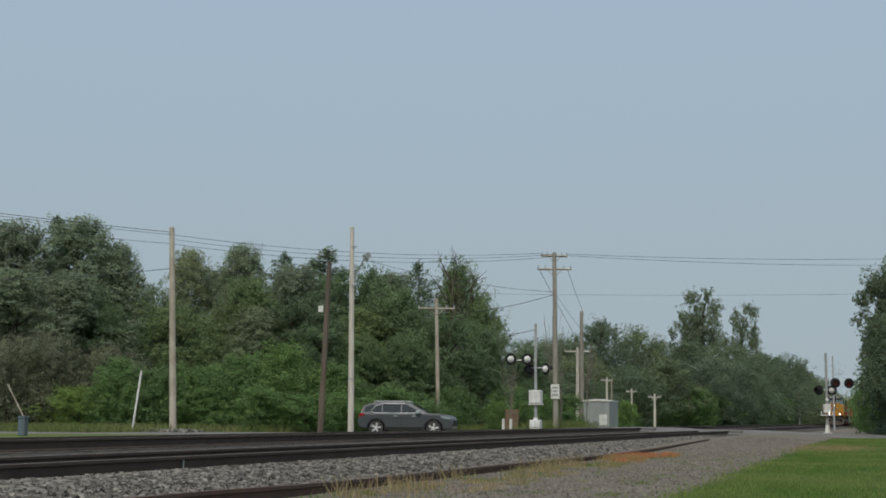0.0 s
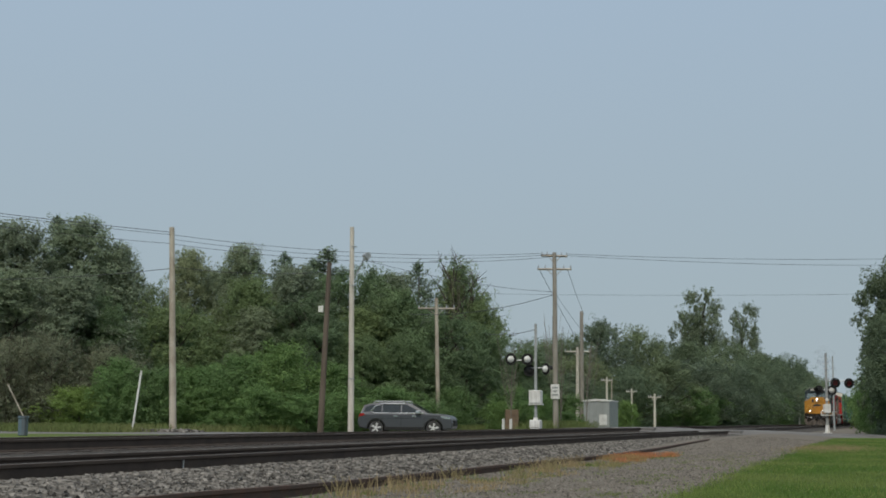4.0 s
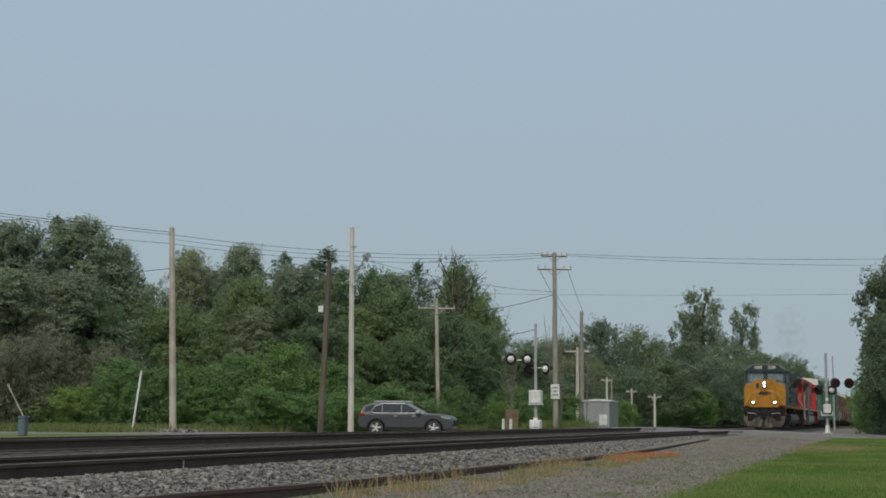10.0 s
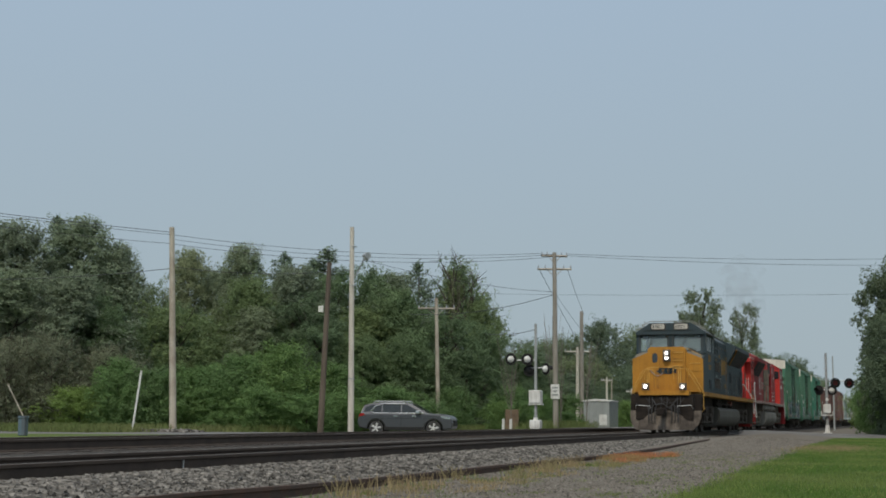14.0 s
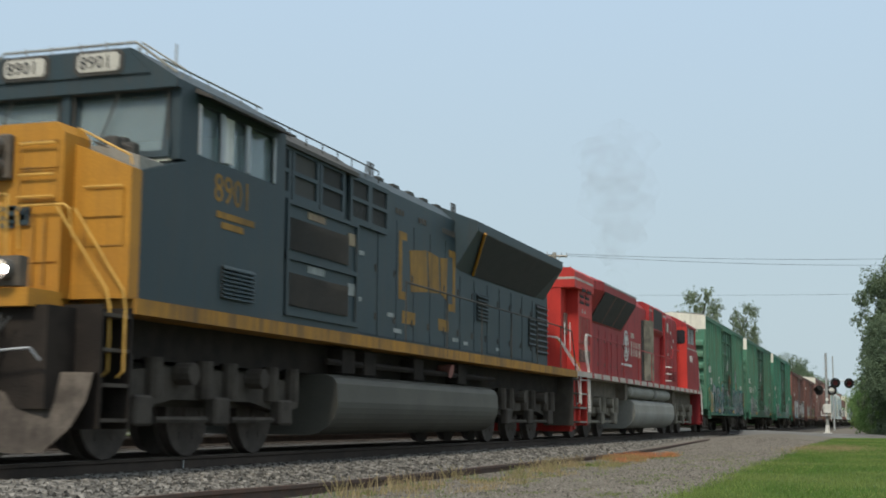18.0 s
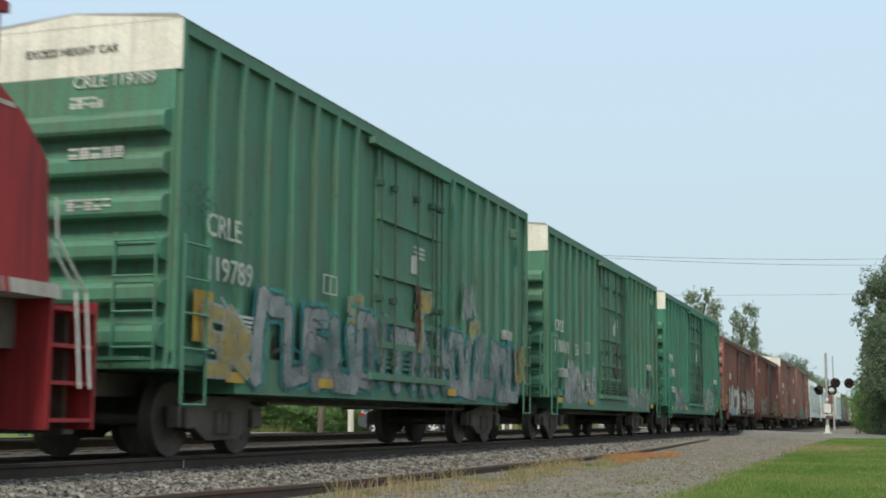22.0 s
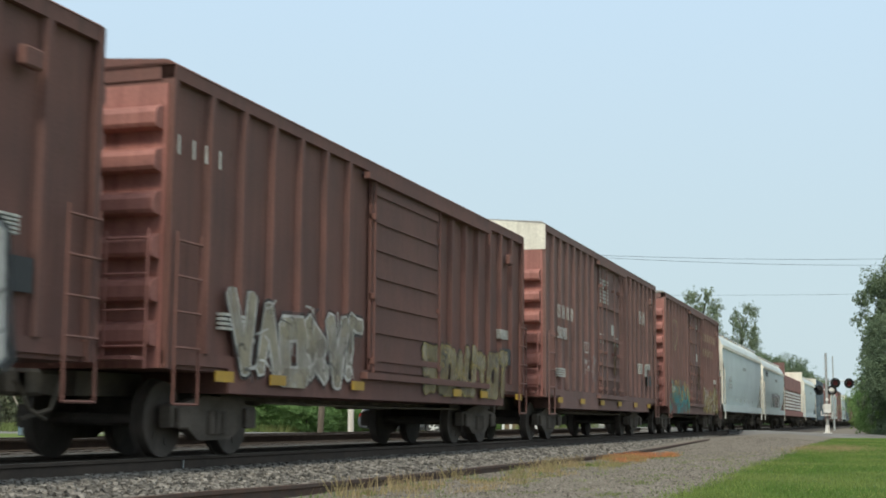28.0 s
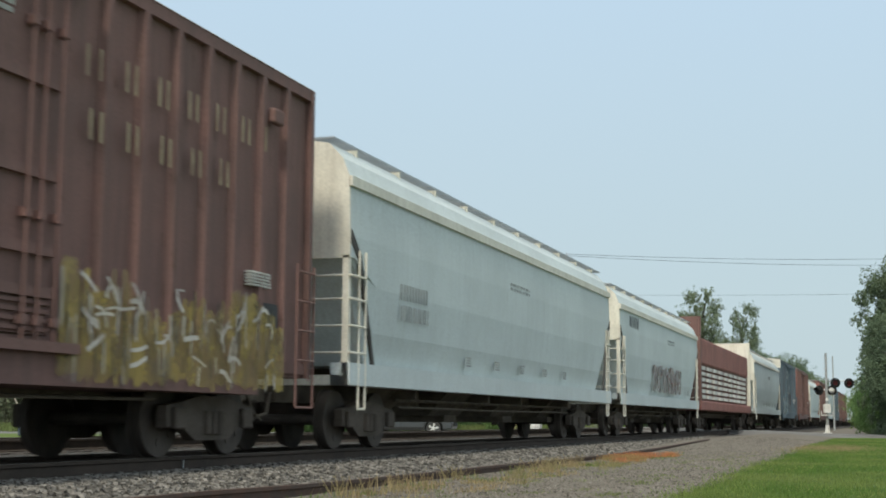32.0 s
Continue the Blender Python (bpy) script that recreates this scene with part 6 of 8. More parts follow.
    for y, z, w in ((10.4, 3.1, 0.5), (10.3, 2.35, 0.5), (12.3, 1.95, 0.4), (15.6, 1.98, 0.35), (16.3, 1.95, 0.3), (18.6, 1.95, 0.25), (12.0, 2.2, 0.3)):
        bm = bmesh.new()
        plate(bm, 1.035, y, y + w, z, z + 0.07, 0.008)
        part("stencil_plate", bm, M_greymark, v)
    yellow_mark(v)
    # flared radiator
    bm = bmesh.new()
    prism(bm, [(-1.0, 3.38), (-1.5, 4.16), (-1.5, 4.34), (-0.7, 4.66), (0.7, 4.66), (1.5, 4.34), (1.5, 4.16), (1.0, 3.38)], "y", 15.75, 22.95)
    part("radiator_hood", bm, M_loco_blue, v)
    bm = bmesh.new()
    vs = [bm.verts.new(p) for p in ((1.028, 16.95, 3.41), (1.028, 22.0, 3.41), (1.505, 22.75, 4.145), (1.505, 16.2, 4.145))]
    bm.faces.new(vs)
    vs2 = [bm.verts.new(w.co + Vector((0.015, 0, -0.015))) for w in vs]
    bm.faces.new(vs2)
    for i in range(4):
        bm.faces.new((vs[i], vs[(i + 1) % 4], vs2[(i + 1) % 4], vs2[i]))
    rg = part("radiator_grille", bm, M_mesh, v)
    bm = bmesh.new()
    pipe(bm, [(1.05, 16.9, 3.40), (1.53, 16.15, 4.14)], 0.03)
    part("grille_edge", bm, M_loco_yellow, rg)
    louvre(v, 1.035, 22.1, 23.2, 2.05, 3.25, 9)
    louvre(v, 1.035, 17.2, 18.0, 2.5, 3.05, 7)
    louvre(v, 1.035, 21.4, 22.0, 2.2, 2.9, 6)
    # sill, walkway, rails
    bm = bmesh.new()
    box(bm, -1.53, 1.53, 3.15, 24.4, 1.56, 1.73)
    part("side_sill", bm, M_sill, v, "dirty golden sill stripe")
    bm = bmesh.new()
    box(bm, -1.5, 1.5, 3.15, 24.4, 1.725, 1.74)
    part("walkway", bm, M_tank_dark, v)
    for s in (1, -1):
        posts = [((s * 1.48, y, 1.72), (s * 1.48, y, 2.74)) for y in (11.7, 13.9, 16.1, 18.3, 20.5, 22.8)]
        handrail(v, [(s * 1.48, 11.7, 2.74), (s * 1.48, 22.8, 2.74), (s * 1.48, 24.0, 2.7), (s * 1.48, 24.4, 1.9), (s * 1.48, 24.5, 0.8)], posts, M_tank_dark)
        handrail(v, [(s * 0.9, 24.7, 2.6), (s * 1.48, 24.85, 1.9), (s * 1.48, 24.9, 0.8)], [], M_loco_yellow)
    bm = bmesh.new()
    box(bm, -1.1, 1.1, 2.2, 24.9, 1.12, 1.56)
    for y in (9.3, 10.2, 12.5, 15.0):
        box(bm, 1.05, 1.35, y, y + 0.5, 1.15, 1.5)
    pipe(bm, [(1.3, 8.8, 1.3), (1.3, 17.5, 1.3)], 0.05)
    part("underframe", bm, M_pilot, v)
    bm = bmesh.new()
    coupler(bm, 25.4, 24.6)
    box(bm, -1.3, 1.3, 24.5, 24.85, 0.4, 1.6)
    part("rear_coupler", bm, M_gear, v)
    bm = bmesh.new()
    half_sec = [(1.30, 1.12), (1.42, 1.07), (1.48, 0.98)] + [(1.02 + 0.48 * math.cos(a), 0.72 - 0.48 * math.sin(a)) for a in [math.radians(d) for d in range(-10, 91, 10)]]
    sec = half_sec + [(-p, q) for p, q in half_sec[::-1]]
    prism(bm, sec, "y", 8.8, 17.2)
    part("fuel_tank", bm, M_fuel, v)
    bm = bmesh.new()
    rod(bm, (1.12, 14.5, 1.42), (1.38, 14.5, 1.36), 0.06, 0.13, 12)
    part("bell", bm, M_redend, v, "dusty reddish bell under the sill")
    loco_trucks(v, (5.6, 20.6), M_gear)
    TRAIN.append((v, u))


def red_locomotive():
    u = 10.5
    v = thing("red_locomotive", pose(TRACK_X, u, RAIL_Z), "bright red diesel locomotive with white stripes running backwards", "locomotive", "locomotives of the train")
    v["paint_slats"] = 0
    H = 1.50
    bm = bmesh.new()
    prism(bm, [(-1.02, 1.72), (1.02, 1.72), (1.02, 4.30), (0.75, 4.56), (-0.75, 4.56), (-1.02, 4.30)], "y", 3.3, 17.2)
    part("hood", bm, M_loco_red, v)
    # rear end: overhanging cap, recessed corner, wider body behind it, stripe, lamps
    bm = bmesh.new()
    prism(bm, [(-1.36, 3.92), (1.36, 3.92), (1.36, 4.34), (1.24, 4.44), (-1.24, 4.44), (-1.36, 4.34)], "y", 0.95, 3.3)
    box(bm, -0.98, 0.98, 0.97, 3.3, 1.72, 3.94)
    box(bm, -1.30, 1.30, 1.62, 3.32, 1.72, 3.93)
    part("end_hood", bm, M_red_sunlit, v)
    for x, y0, y1, z0, z1, m in ((0.98, 1.25, 1.60, 2.72, 3.28, M_mesh), (1.30, 1.74, 3.0, 2.50, 3.22, M_brown2), (1.30, 1.70, 3.0, 2.02, 2.34, M_mesh)):
        bm = bmesh.new()
        plate(bm, x, y0, y1, z0, z1, 0.02)
        g = part("end_grille", bm, m, v)
        for k in range(7):
            bm = bmesh.new()
            y = y0 + (y1 - y0) * (k + 0.5) / 7
            box(bm, x + 0.015, x + 0.035, y - 0.018, y + 0.018, z0, z1)
            part("grille_bar", bm, M_loco_red if m is M_brown2 else M_brown2, g)
    for i in range(2):
        for k in range(3):
            bm = bmesh.new()
            plate(bm, 1.36 if k == 2 else 1.302, 1.78 + i * 0.66, 2.28 + i * 0.66, 3.56 + k * 0.16, 3.67 + k * 0.16, 0.012)
            w = part("end_vent", bm, M_mesh, v)
            bm = bmesh.new()
            plate(bm, 1.37 if k == 2 else 1.312, 1.78 + i * 0.66, 2.28 + i * 0.66, 3.63 + k * 0.16, 3.665 + k * 0.16, 0.014)
            part("vent_slat", bm, M_loco_red, w)
    for k in range(2):
        bm = bmesh.new()
        prism(bm, [(2.05 + k * 0.3, 3.32), (2.20 + k * 0.3, 3.32), (2.125 + k * 0.3, 3.44)], "x", 1.30, 1.308)
        part("warning_mark", bm, M_stripe, v)
    bm = bmesh.new()
    box(bm, -1.365, 1.366, 0.944, 3.2, 4.13, 4.19)
    part("white_stripe", bm, M_stripe, v)
    bm = bmesh.new()
    box(bm, 0.30, 0.54, 0.92, 0.965, 3.50, 3.93, 0.03)
    lp = part("lamp_plate", bm, M_brown2, v)
    for z in (3.61, 3.81):
        bm = bmesh.new()
        lamp_bowl(bm, 0.42, 0.915, z, 0.085)
        part("rear_lamp", bm, M_alu, lp, "unlit round rear lamp")
        bm = bmesh.new()
        rod(bm, (0.42, 0.90, z), (0.42, 0.885, z), 0.05, seg=12)
        part("lens", bm, M_board, lp)
    bm = bmesh.new()
    box(bm, 0.27, 0.57, 0.945, 0.955, 3.38, 3.46)
    part("notice_plate", bm, M_stripe, v)
    bm = bmesh.new()
    for k in range(24):
        a, b = math.tau * k / 24, math.tau * (k + 1) / 24
        vs = [bm.verts.new((0.38 + r * 0.85 * math.cos(t), 0.94, 3.16 + r * math.sin(t))) for r, t in ((0.19, a), (0.19, b), (0.16, b), (0.16, a))]
        bm.faces.new(vs)
    box(bm, 0.34, 0.42, 0.935, 0.943, 3.06, 3.26)
    box(bm, 0.12, 0.66, 0.935, 0.943, 2.93, 2.96)
    part("end_emblem", bm, M_stripe, v)
    lettering("9010", v, 0.25, on_end(0.06, 0.945, 4.225), M_stripe)
    for z in (2.62, 3.02, 3.36, 3.72):
        bm = bmesh.new()
        pipe(bm, [(-0.05, 0.97, z), (-0.05, 0.90, z), (0.14, 0.90, z), (0.14, 0.97, z)], 0.012)
        part("grab_iron", bm, M_white, v)
    for x in (1.08, 1.22):
        bm = bmesh.new()
        pipe(bm, [(x, 1.0, 2.25), (x, 0.98, 3.0)], 0.012)
        part("grab_iron", bm, M_white, v)
    bm = bmesh.new()
    box(bm, -1.45, 1.45, 0.55, 0.98, 1.55, 1.72)
    part("end_sill", bm, M_stripe, v)
    bm = bmesh.new()
    box(bm, -1.4, 1.4, 0.62, 0.86, 0.35, 1.55)
    part("pilot_plate", bm, M_red_sunlit, v)
    # flared radiator
    bm = bmesh.new()
    rings = []
    for y, k in ((3.15, 0.86), (4.05, 1.0), (9.1, 1.0)):
        rings.append([bm.verts.new((p * (k if abs(p) > 0.99 else 1), y, q)) for p, q in ((-1.0, 3.22), (-1.5, 4.10), (-1.5, 4.34), (-1.15, 4.50), (1.15, 4.50), (1.5, 4.34), (1.5, 4.10), (1.0, 3.22))])
    for a, b in zip(rings, rings[1:]):
        for i in range(8):
            bm.faces.new((a[i], a[(i + 1) % 8], b[(i + 1) % 8], b[i]))
    bm.faces.new(rings[0])
    bm.faces.new(rings[-1][::-1])
    part("radiator_hood", bm, M_loco_red, v)
    bm = bmesh.new()
    vs = [bm.verts.new(p) for p in ((1.06, 4.10, 3.31), (1.06, 8.72, 3.31), (1.505, 9.0, 4.09), (1.505, 4.22, 4.09))]
    vs2 = [bm.verts.new(w.co + Vector((0.015, 0, -0.015))) for w in vs]
    bm.faces.new(vs)
    bm.faces.new(vs2)
    for i in range(4):
        bm.faces.new((vs[i], vs[(i + 1) % 4], vs2[(i + 1) % 4], vs2[i]))
    rg = part("radiator_grille", bm, M_mesh, v)
    for y in (5.75, 7.35):
        bm = bmesh.new()
        pipe(bm, [(1.08, y - 0.1, 3.31), (1.525, y, 4.09)], 0.022, 4)
        part("grille_stay", bm, M_brown2, rg)
    bm = bmesh.new()
    box(bm, 1.502, 1.512, 4.05, 9.1, 4.285, 4.33)
    part("radiator_trim", bm, M_roof, v)
    for y in (3.6, 4.55, 5.5, 6.45, 7.4, 8.35):
        bm = bmesh.new()
        plate(bm, 1.02, y, y + 0.86, 1.82, 3.1, 0.012)
        d = part("hood_door", bm, M_loco_red, v)
        bm = bmesh.new()
        for z in (2.05, 2.75):
            box(bm, 1.03, 1.05, y + 0.76, y + 0.81, z, z + 0.11)
        part("latch", bm, M_brown2, d)
    # emblem: ring with a bar, and plain blocks for the name
    bm = bmesh.new()
    for r0, r1 in ((0.50, 0.42), (0.36, 0.31)):
        for k in range(24):
            a, b = math.tau * k / 24, math.tau * (k + 1) / 24
            bm.faces.new([bm.verts.new((1.036, 9.78 + 0.92 * r * math.cos(t), 2.86 + r * math.sin(t))) for r, t in ((r0, a), (r0, b), (r1, b), (r1, a))])
    plate(bm, 1.03, 9.66, 9.90, 2.62, 3.08)
    plate(bm, 1.03, 9.55, 10.0, 3.05, 3.14)
    plate(bm, 1.03, 8.95, 10.75, 2.22, 2.29)
    part("ring_emblem", bm, M_white, v)
    for y0, y1, z0, z1 in ((10.62, 10.78, 3.16, 3.34), (10.82, 11.0, 3.16, 3.34), (11.04, 11.2, 3.16, 3.34), (10.62, 10.86, 2.58, 3.06), (11.0, 11.42, 2.58, 3.06), (11.55, 11.98, 2.58, 3.06), (12.1, 12.4, 2.58, 3.06), (13.85, 14.3, 2.58, 3.06), (13.85, 14.4, 2.26, 2.46)):
        bm = bmesh.new()
        plate(bm, 1.03, y0 + 0.02, y0 + 0.09, z0, z1)
        plate(bm, 1.03, y1 - 0.12, y1 - 0.05, z0, z1)
        part("name_block", bm, M_stripe, v)
    # open hood door
    # Flat black plate stands in for the shade inside the opening.
    bm = bmesh.new()
    plate(bm, 1.022, 12.62, 13.05, 1.85, 3.9, 0.01)
    part("door_opening", bm, M_mesh, v)
    bm = bmesh.new()
    prism(bm, [(1.03, 13.06), (1.28, 13.55), (1.30, 13.52), (1.06, 13.03)], "z", 1.85, 3.92)
    prism(bm, [(1.28, 13.55), (1.05, 13.78), (1.05, 13.74), (1.27, 13.52)], "z", 1.85, 3.92)
    part("open_door", bm, M_truck_pale, v, "grey inside of an opened hood door")
    # central air intake and dynamic brake housing
    bm = bmesh.new()
    prism(bm, [(-1.02, 3.50), (-1.14, 3.62), (-1.14, 4.46), (-0.9, 4.62), (0.9, 4.62), (1.14, 4.46), (1.14, 3.62), (1.02, 3.50)], "y", 13.6, 17.2)
    part("brake_housing", bm, M_loco_red, v)
    bm = bmesh.new()
    plate(bm, 1.14, 14.3, 16.3, 3.72, 4.42, 0.02)
    g = part("intake_grille", bm, M_mesh, v)
    for r in ((14.24, 14.3, 3.68, 4.46), (16.3, 16.36, 3.68, 4.46), (14.3, 16.3, 3.66, 3.72)):
        bm = bmesh.new()
        plate(bm, 1.14, *r, 0.035)
        part("grille_frame", bm, M_loco_red, g)
    bm = bmesh.new()
    plate(bm, 1.145, 13.62, 14.2, 4.30, 4.35, 0.006)
    plate(bm, 1.145, 16.4, 17.15, 4.30, 4.35, 0.006)
    part("white_stripe", bm, M_stripe, v)
    bm = bmesh.new()
    box(bm, -1.20, 1.20, 16.6, 19.5, 1.72, 4.2)
    prism(bm, [(-1.20, 4.2), (1.20, 4.2), (0.95, 4.56), (-0.95, 4.56)], "y", 16.6, 19.5)
    part("equipment_cabinet", bm, M_loco_red, v)
    for i in range(6):
        bm = bmesh.new()
        y0 = 17.1 + (i % 3) * 0.7
        z0 = 2.4 + 1.1 * (i // 3)
        plate(bm, 1.20, y0, y0 + 0.6, z0, z0 + 0.8, 0.012)
        part("cabinet_door", bm, M_loco_red, v)
    for y, z, w, h in ((17.0, 3.75, 0.26, 0.34), (17.75, 3.72, 0.18, 0.10), (18.4, 3.45, 0.16, 0.12), (17.1, 2.9, 0.14, 0.08), (18.0, 3.2, 0.12, 0.10)):
        bm = bmesh.new()
        plate(bm, 1.215, y, y + w, z, z + h, 0.012)
        part("warning_plate", bm, M_mark, v)
    louvre(v, 1.21, 17.4, 18.2, 2.02, 2.38, 6)
    louvre(v, 1.21, 18.35, 19.1, 2.02, 2.38, 6)
    for k in range(3):
        bm = bmesh.new()
        pipe(bm, [(1.2, 16.65, 1.95 + k * 0.25), (1.36, 16.75, 1.95 + k * 0.25), (1.36, 17.05, 1.95 + k * 0.25), (1.2, 17.15, 1.95 + k * 0.25)], 0.018)
        part("grab_step", bm, M_white, v)
    # cab
    bm = bmesh.new()
    box(bm, -H, H, 20.15, 22.6, 1.72, 3.52)
    box(bm, -1.02, 1.02, 19.5, 20.15, 1.72, 4.2)
    part("cab_body", bm, M_loco_red, v)
    bm = bmesh.new()
    prism(bm, [(-H, 4.16), (H, 4.16), (H, 4.26), (0.95, 4.58), (-0.95, 4.58), (-H, 4.26)], "y", 20.1, 22.75)
    for x in (-H, H - 0.12):
        box(bm, x, x + 0.12, 20.15, 20.5, 3.5, 4.2)
        box(bm, x, x + 0.12, 22.4, 22.62, 3.5, 4.2)
    part("cab_top", bm, M_loco_red, v)
    bm = bmesh.new()
    box(bm, 1.0, 1.5, 20.11, 20.15, 1.74, 4.18)
    d = part("cab_door", bm, M_red_sunlit, v, "red cab door facing back along the train, coloured as sunlit")
    bm = bmesh.new()
    prism(bm, [(1.08, 3.56), (1.14, 3.50), (1.38, 3.50), (1.44, 3.56), (1.44, 3.98), (1.38, 4.04), (1.14, 4.04), (1.08, 3.98)], "y", 20.095, 20.112)
    part("door_window", bm, M_darkglass, d)
    bm = bmesh.new()
    box(bm, -1.36, 1.36, 20.4, 22.5, 3.5, 4.18)
    part("cab_glazing", bm, M_darkglass, v, "dark cab side windows")
    for y in (20.52, 20.86, 21.0, 21.35, 21.75, 22.1, 22.4):
        bm = bmesh.new()
        pipe(bm, [(1.44, y, 3.52), (1.44, y, 4.17)], 0.022)
        part("window_bar", bm, M_alu, v)
    lettering("9010", v, 0.40, on_side(1.502, 20.85, 2.80), M_white)
    bm = bmesh.new()
    box(bm, -1.503, 1.506, 20.16, 22.9, 3.30, 3.345)
    part("cab_stripe", bm, M_stripe, v)
    bm = bmesh.new()
    prism(bm, [(22.6, 1.72), (22.6, 3.5), (23.0, 3.3), (23.45, 2.9), (23.55, 1.72)], "x", -H, H)
    part("short_nose", bm, M_loco_red, v)
    for s in (1, -1):
        steps(v, 0.85, 1.75, s, M_tank, M_red_sunlit)
        steps(v, 23.6, 24.4, s, M_loco_red, M_loco_red)
        bm = bmesh.new()
        pipe(bm, [(s * 0.75, 0.45, 2.62), (s * 1.0, 0.5, 2.6), (s * 1.46, 0.8, 1.75), (s * 1.5, 0.82, 0.95), (s * 1.4, 0.82, 0.86)], 0.016)
        pipe(bm, [(s * 0.85, 0.45, 2.60), (s * 1.05, 0.55, 2.55), (s * 1.50, 0.92, 1.75), (s * 1.52, 0.92, 0.90)], 0.016)
        part("stair_rail", bm, M_white, v, "white stair handrail")
        for dy in (0.0, 0.18):
            bm = bmesh.new()
            pipe(bm, [(s * 1.48, 2.4, 2.72), (s * 1.48, 1.72 + dy, 2.74), (s * 1.48, 1.62 + dy, 2.62), (s * 1.48, 1.66 + dy, 2.2), (s * 1.5, 1.85 + dy, 1.8), (s * 1.52, 1.86 + dy, 0.7)], 0.015)
            part("stair_rail", bm, M_white, v)
            bm = bmesh.new()
            pipe(bm, [(s * 1.48, 23.45 + dy, 2.58), (s * 1.48, 23.5 + dy, 2.2), (s * 1.5, 24.0 + dy, 1.7), (s * 1.52, 24.1 + dy, 0.75)], 0.015)
            part("stair_rail", bm, M_white, v)
        posts = [((s * 1.48, y, 1.72), (s * 1.48, y, 2.72)) for y in (4.5, 7.0, 9.5, 12.0, 14.5)]
        handrail(v, [(s * 1.48, 2.4, 2.72), (s * 1.48, 16.3, 2.72), (s * 1.48, 16.7, 3.1), (s * 1.5, 18.2, 3.1)], posts, M_loco_red)
    bm = bmesh.new()
    box(bm, -1.53, 1.53, 0.5, 23.7, 1.60, 1.735)
    part("side_sill", bm, M_stripe, v, "dusty white sill stripe")
    for i in range(18):
        bm = bmesh.new()
        for dy in (0, 0.13):
            prism(bm, [(2.3 + i * 1.2 + dy, 1.595), (2.38 + i * 1.2 + dy, 1.595), (2.34 + i * 1.2 + dy, 1.74), (2.26 + i * 1.2 + dy, 1.74)], "x", 1.528, 1.536)
        part("sill_bracket", bm, M_loco_red, v)
    bm = bmesh.new()
    box(bm, -1.1, 1.1, 0.9, 24.2, 1.12, 1.60)
    for y in (7.6, 16.9):
        box(bm, 1.1, 1.4, y, y + 0.35, 1.1, 1.6)
    for k in range(7):
        box(bm, 1.05, 1.3, 8.0 + 0.12 * k, 8.07 + 0.12 * k, 1.2, 1.55)
    part("underframe", bm, M_under, v)
    bm = bmesh.new()
    box(bm, -1.35, 1.35, 0.85, 1.0, 0.25, 1.62)
    prism(bm, [(-1.3, 0.2), (1.3, 0.2), (1.4, 0.75), (-1.4, 0.75)], "y", 0.55, 0.85)
    part("rear_pilot", bm, M_red_sunlit, v)
    bm = bmesh.new()
    coupler(bm, 0.35, 1.2)
    part("coupler", bm, M_under, v)
    bm = bmesh.new()
    coupler(bm, 25.2, 24.4)
    box(bm, -1.2, 1.2, 24.3, 24.5, 0.3, 1.6)
    part("coupler", bm, M_under, v)
    for k in range(4):
        bm = bmesh.new()
        x = 0.4 + 0.16 * k
        pipe(bm, [(x, 0.8, 1.15), (x, 0.55, 0.9), (x + 0.03, 0.5, 0.55)], 0.024)
        part("air_hose", bm, M_rubber, v)
    bm = bmesh.new()
    half_sec = [(1.30, 1.14), (1.42, 1.09), (1.48, 0.98)] + [(1.02 + 0.48 * math.cos(a), 0.72 - 0.48 * math.sin(a)) for a in [math.radians(d) for d in range(-10, 91, 10)]]
    sec = half_sec + [(-p, q) for p, q in half_sec[::-1]]
    prism(bm, sec, "y", 8.7, 16.7)
    part("fuel_tank", bm, M_tank, v, "dusty grey fuel tank")
    for y0, y1 in ((8.4, 12.4), (13.0, 15.9)):
        bm = bmesh.new()
        rod(bm, (1.28, y0, 1.38), (1.28, y1, 1.38), 0.19, seg=16)
        for y, e in ((y0, -1), (y1, 1)):
            rod(bm, (1.28, y, 1.38), (1.28, y + e * 0.09, 1.38), 0.19, 0.10, 16)
        part("air_reservoir", bm, M_tank, v, "dusty grey air cylinder")
    loco_trucks(v, (4.7, 20.3), M_truck_pale)
    TRAIN.append((v, u))


lead_locomotive()
red_locomotive()
GREEN = "green ribbed box car with a cream end top and graffiti"
g1 = boxcar(36.5, 15.55, 5.06, M_green, M_green, GREEN, M_cream, True, 8, seed=1)
g2 = boxcar(53.95, 15.6, 5.06, M_green, M_green, GREEN, M_cream, True, 8, seed=2)
g3 = boxcar(71.42, 15.7, 5.06, M_green2, M_green2, GREEN, M_cream, True, 8, seed=3)
b1 = boxcar(89.15, 15.45, 4.47, M_brown, M_redend, "oxide brown box car with white graffiti", None, False, 7, seed=4, roof=M_brown)
b2 = boxcar(106.05, 15.4, 4.47, M_brown, M_redend, "oxide brown box car with sliding door and yellow reflectors", None, False, 7, seed=5, roof=M_brown)
b3 = boxcar(123.43, 15.6, 5.06, M_brown2, M_redend, "dark brown box car with a cream end top", M_cream, True, 8, seed=6)
b4 = boxcar(141.2, 15.5, 5.06, M_brown2, M_redend, "dark brown box car with red ends and teal graffiti", None, True, 8, seed=7)
h1 = hopper(158.05, 19.6, 4.08, "pale grey covered hopper car", 1)
h2 = hopper(179.2, 16.8, 3.92, "pale grey covered hopper with a red sprayed patch", 3)

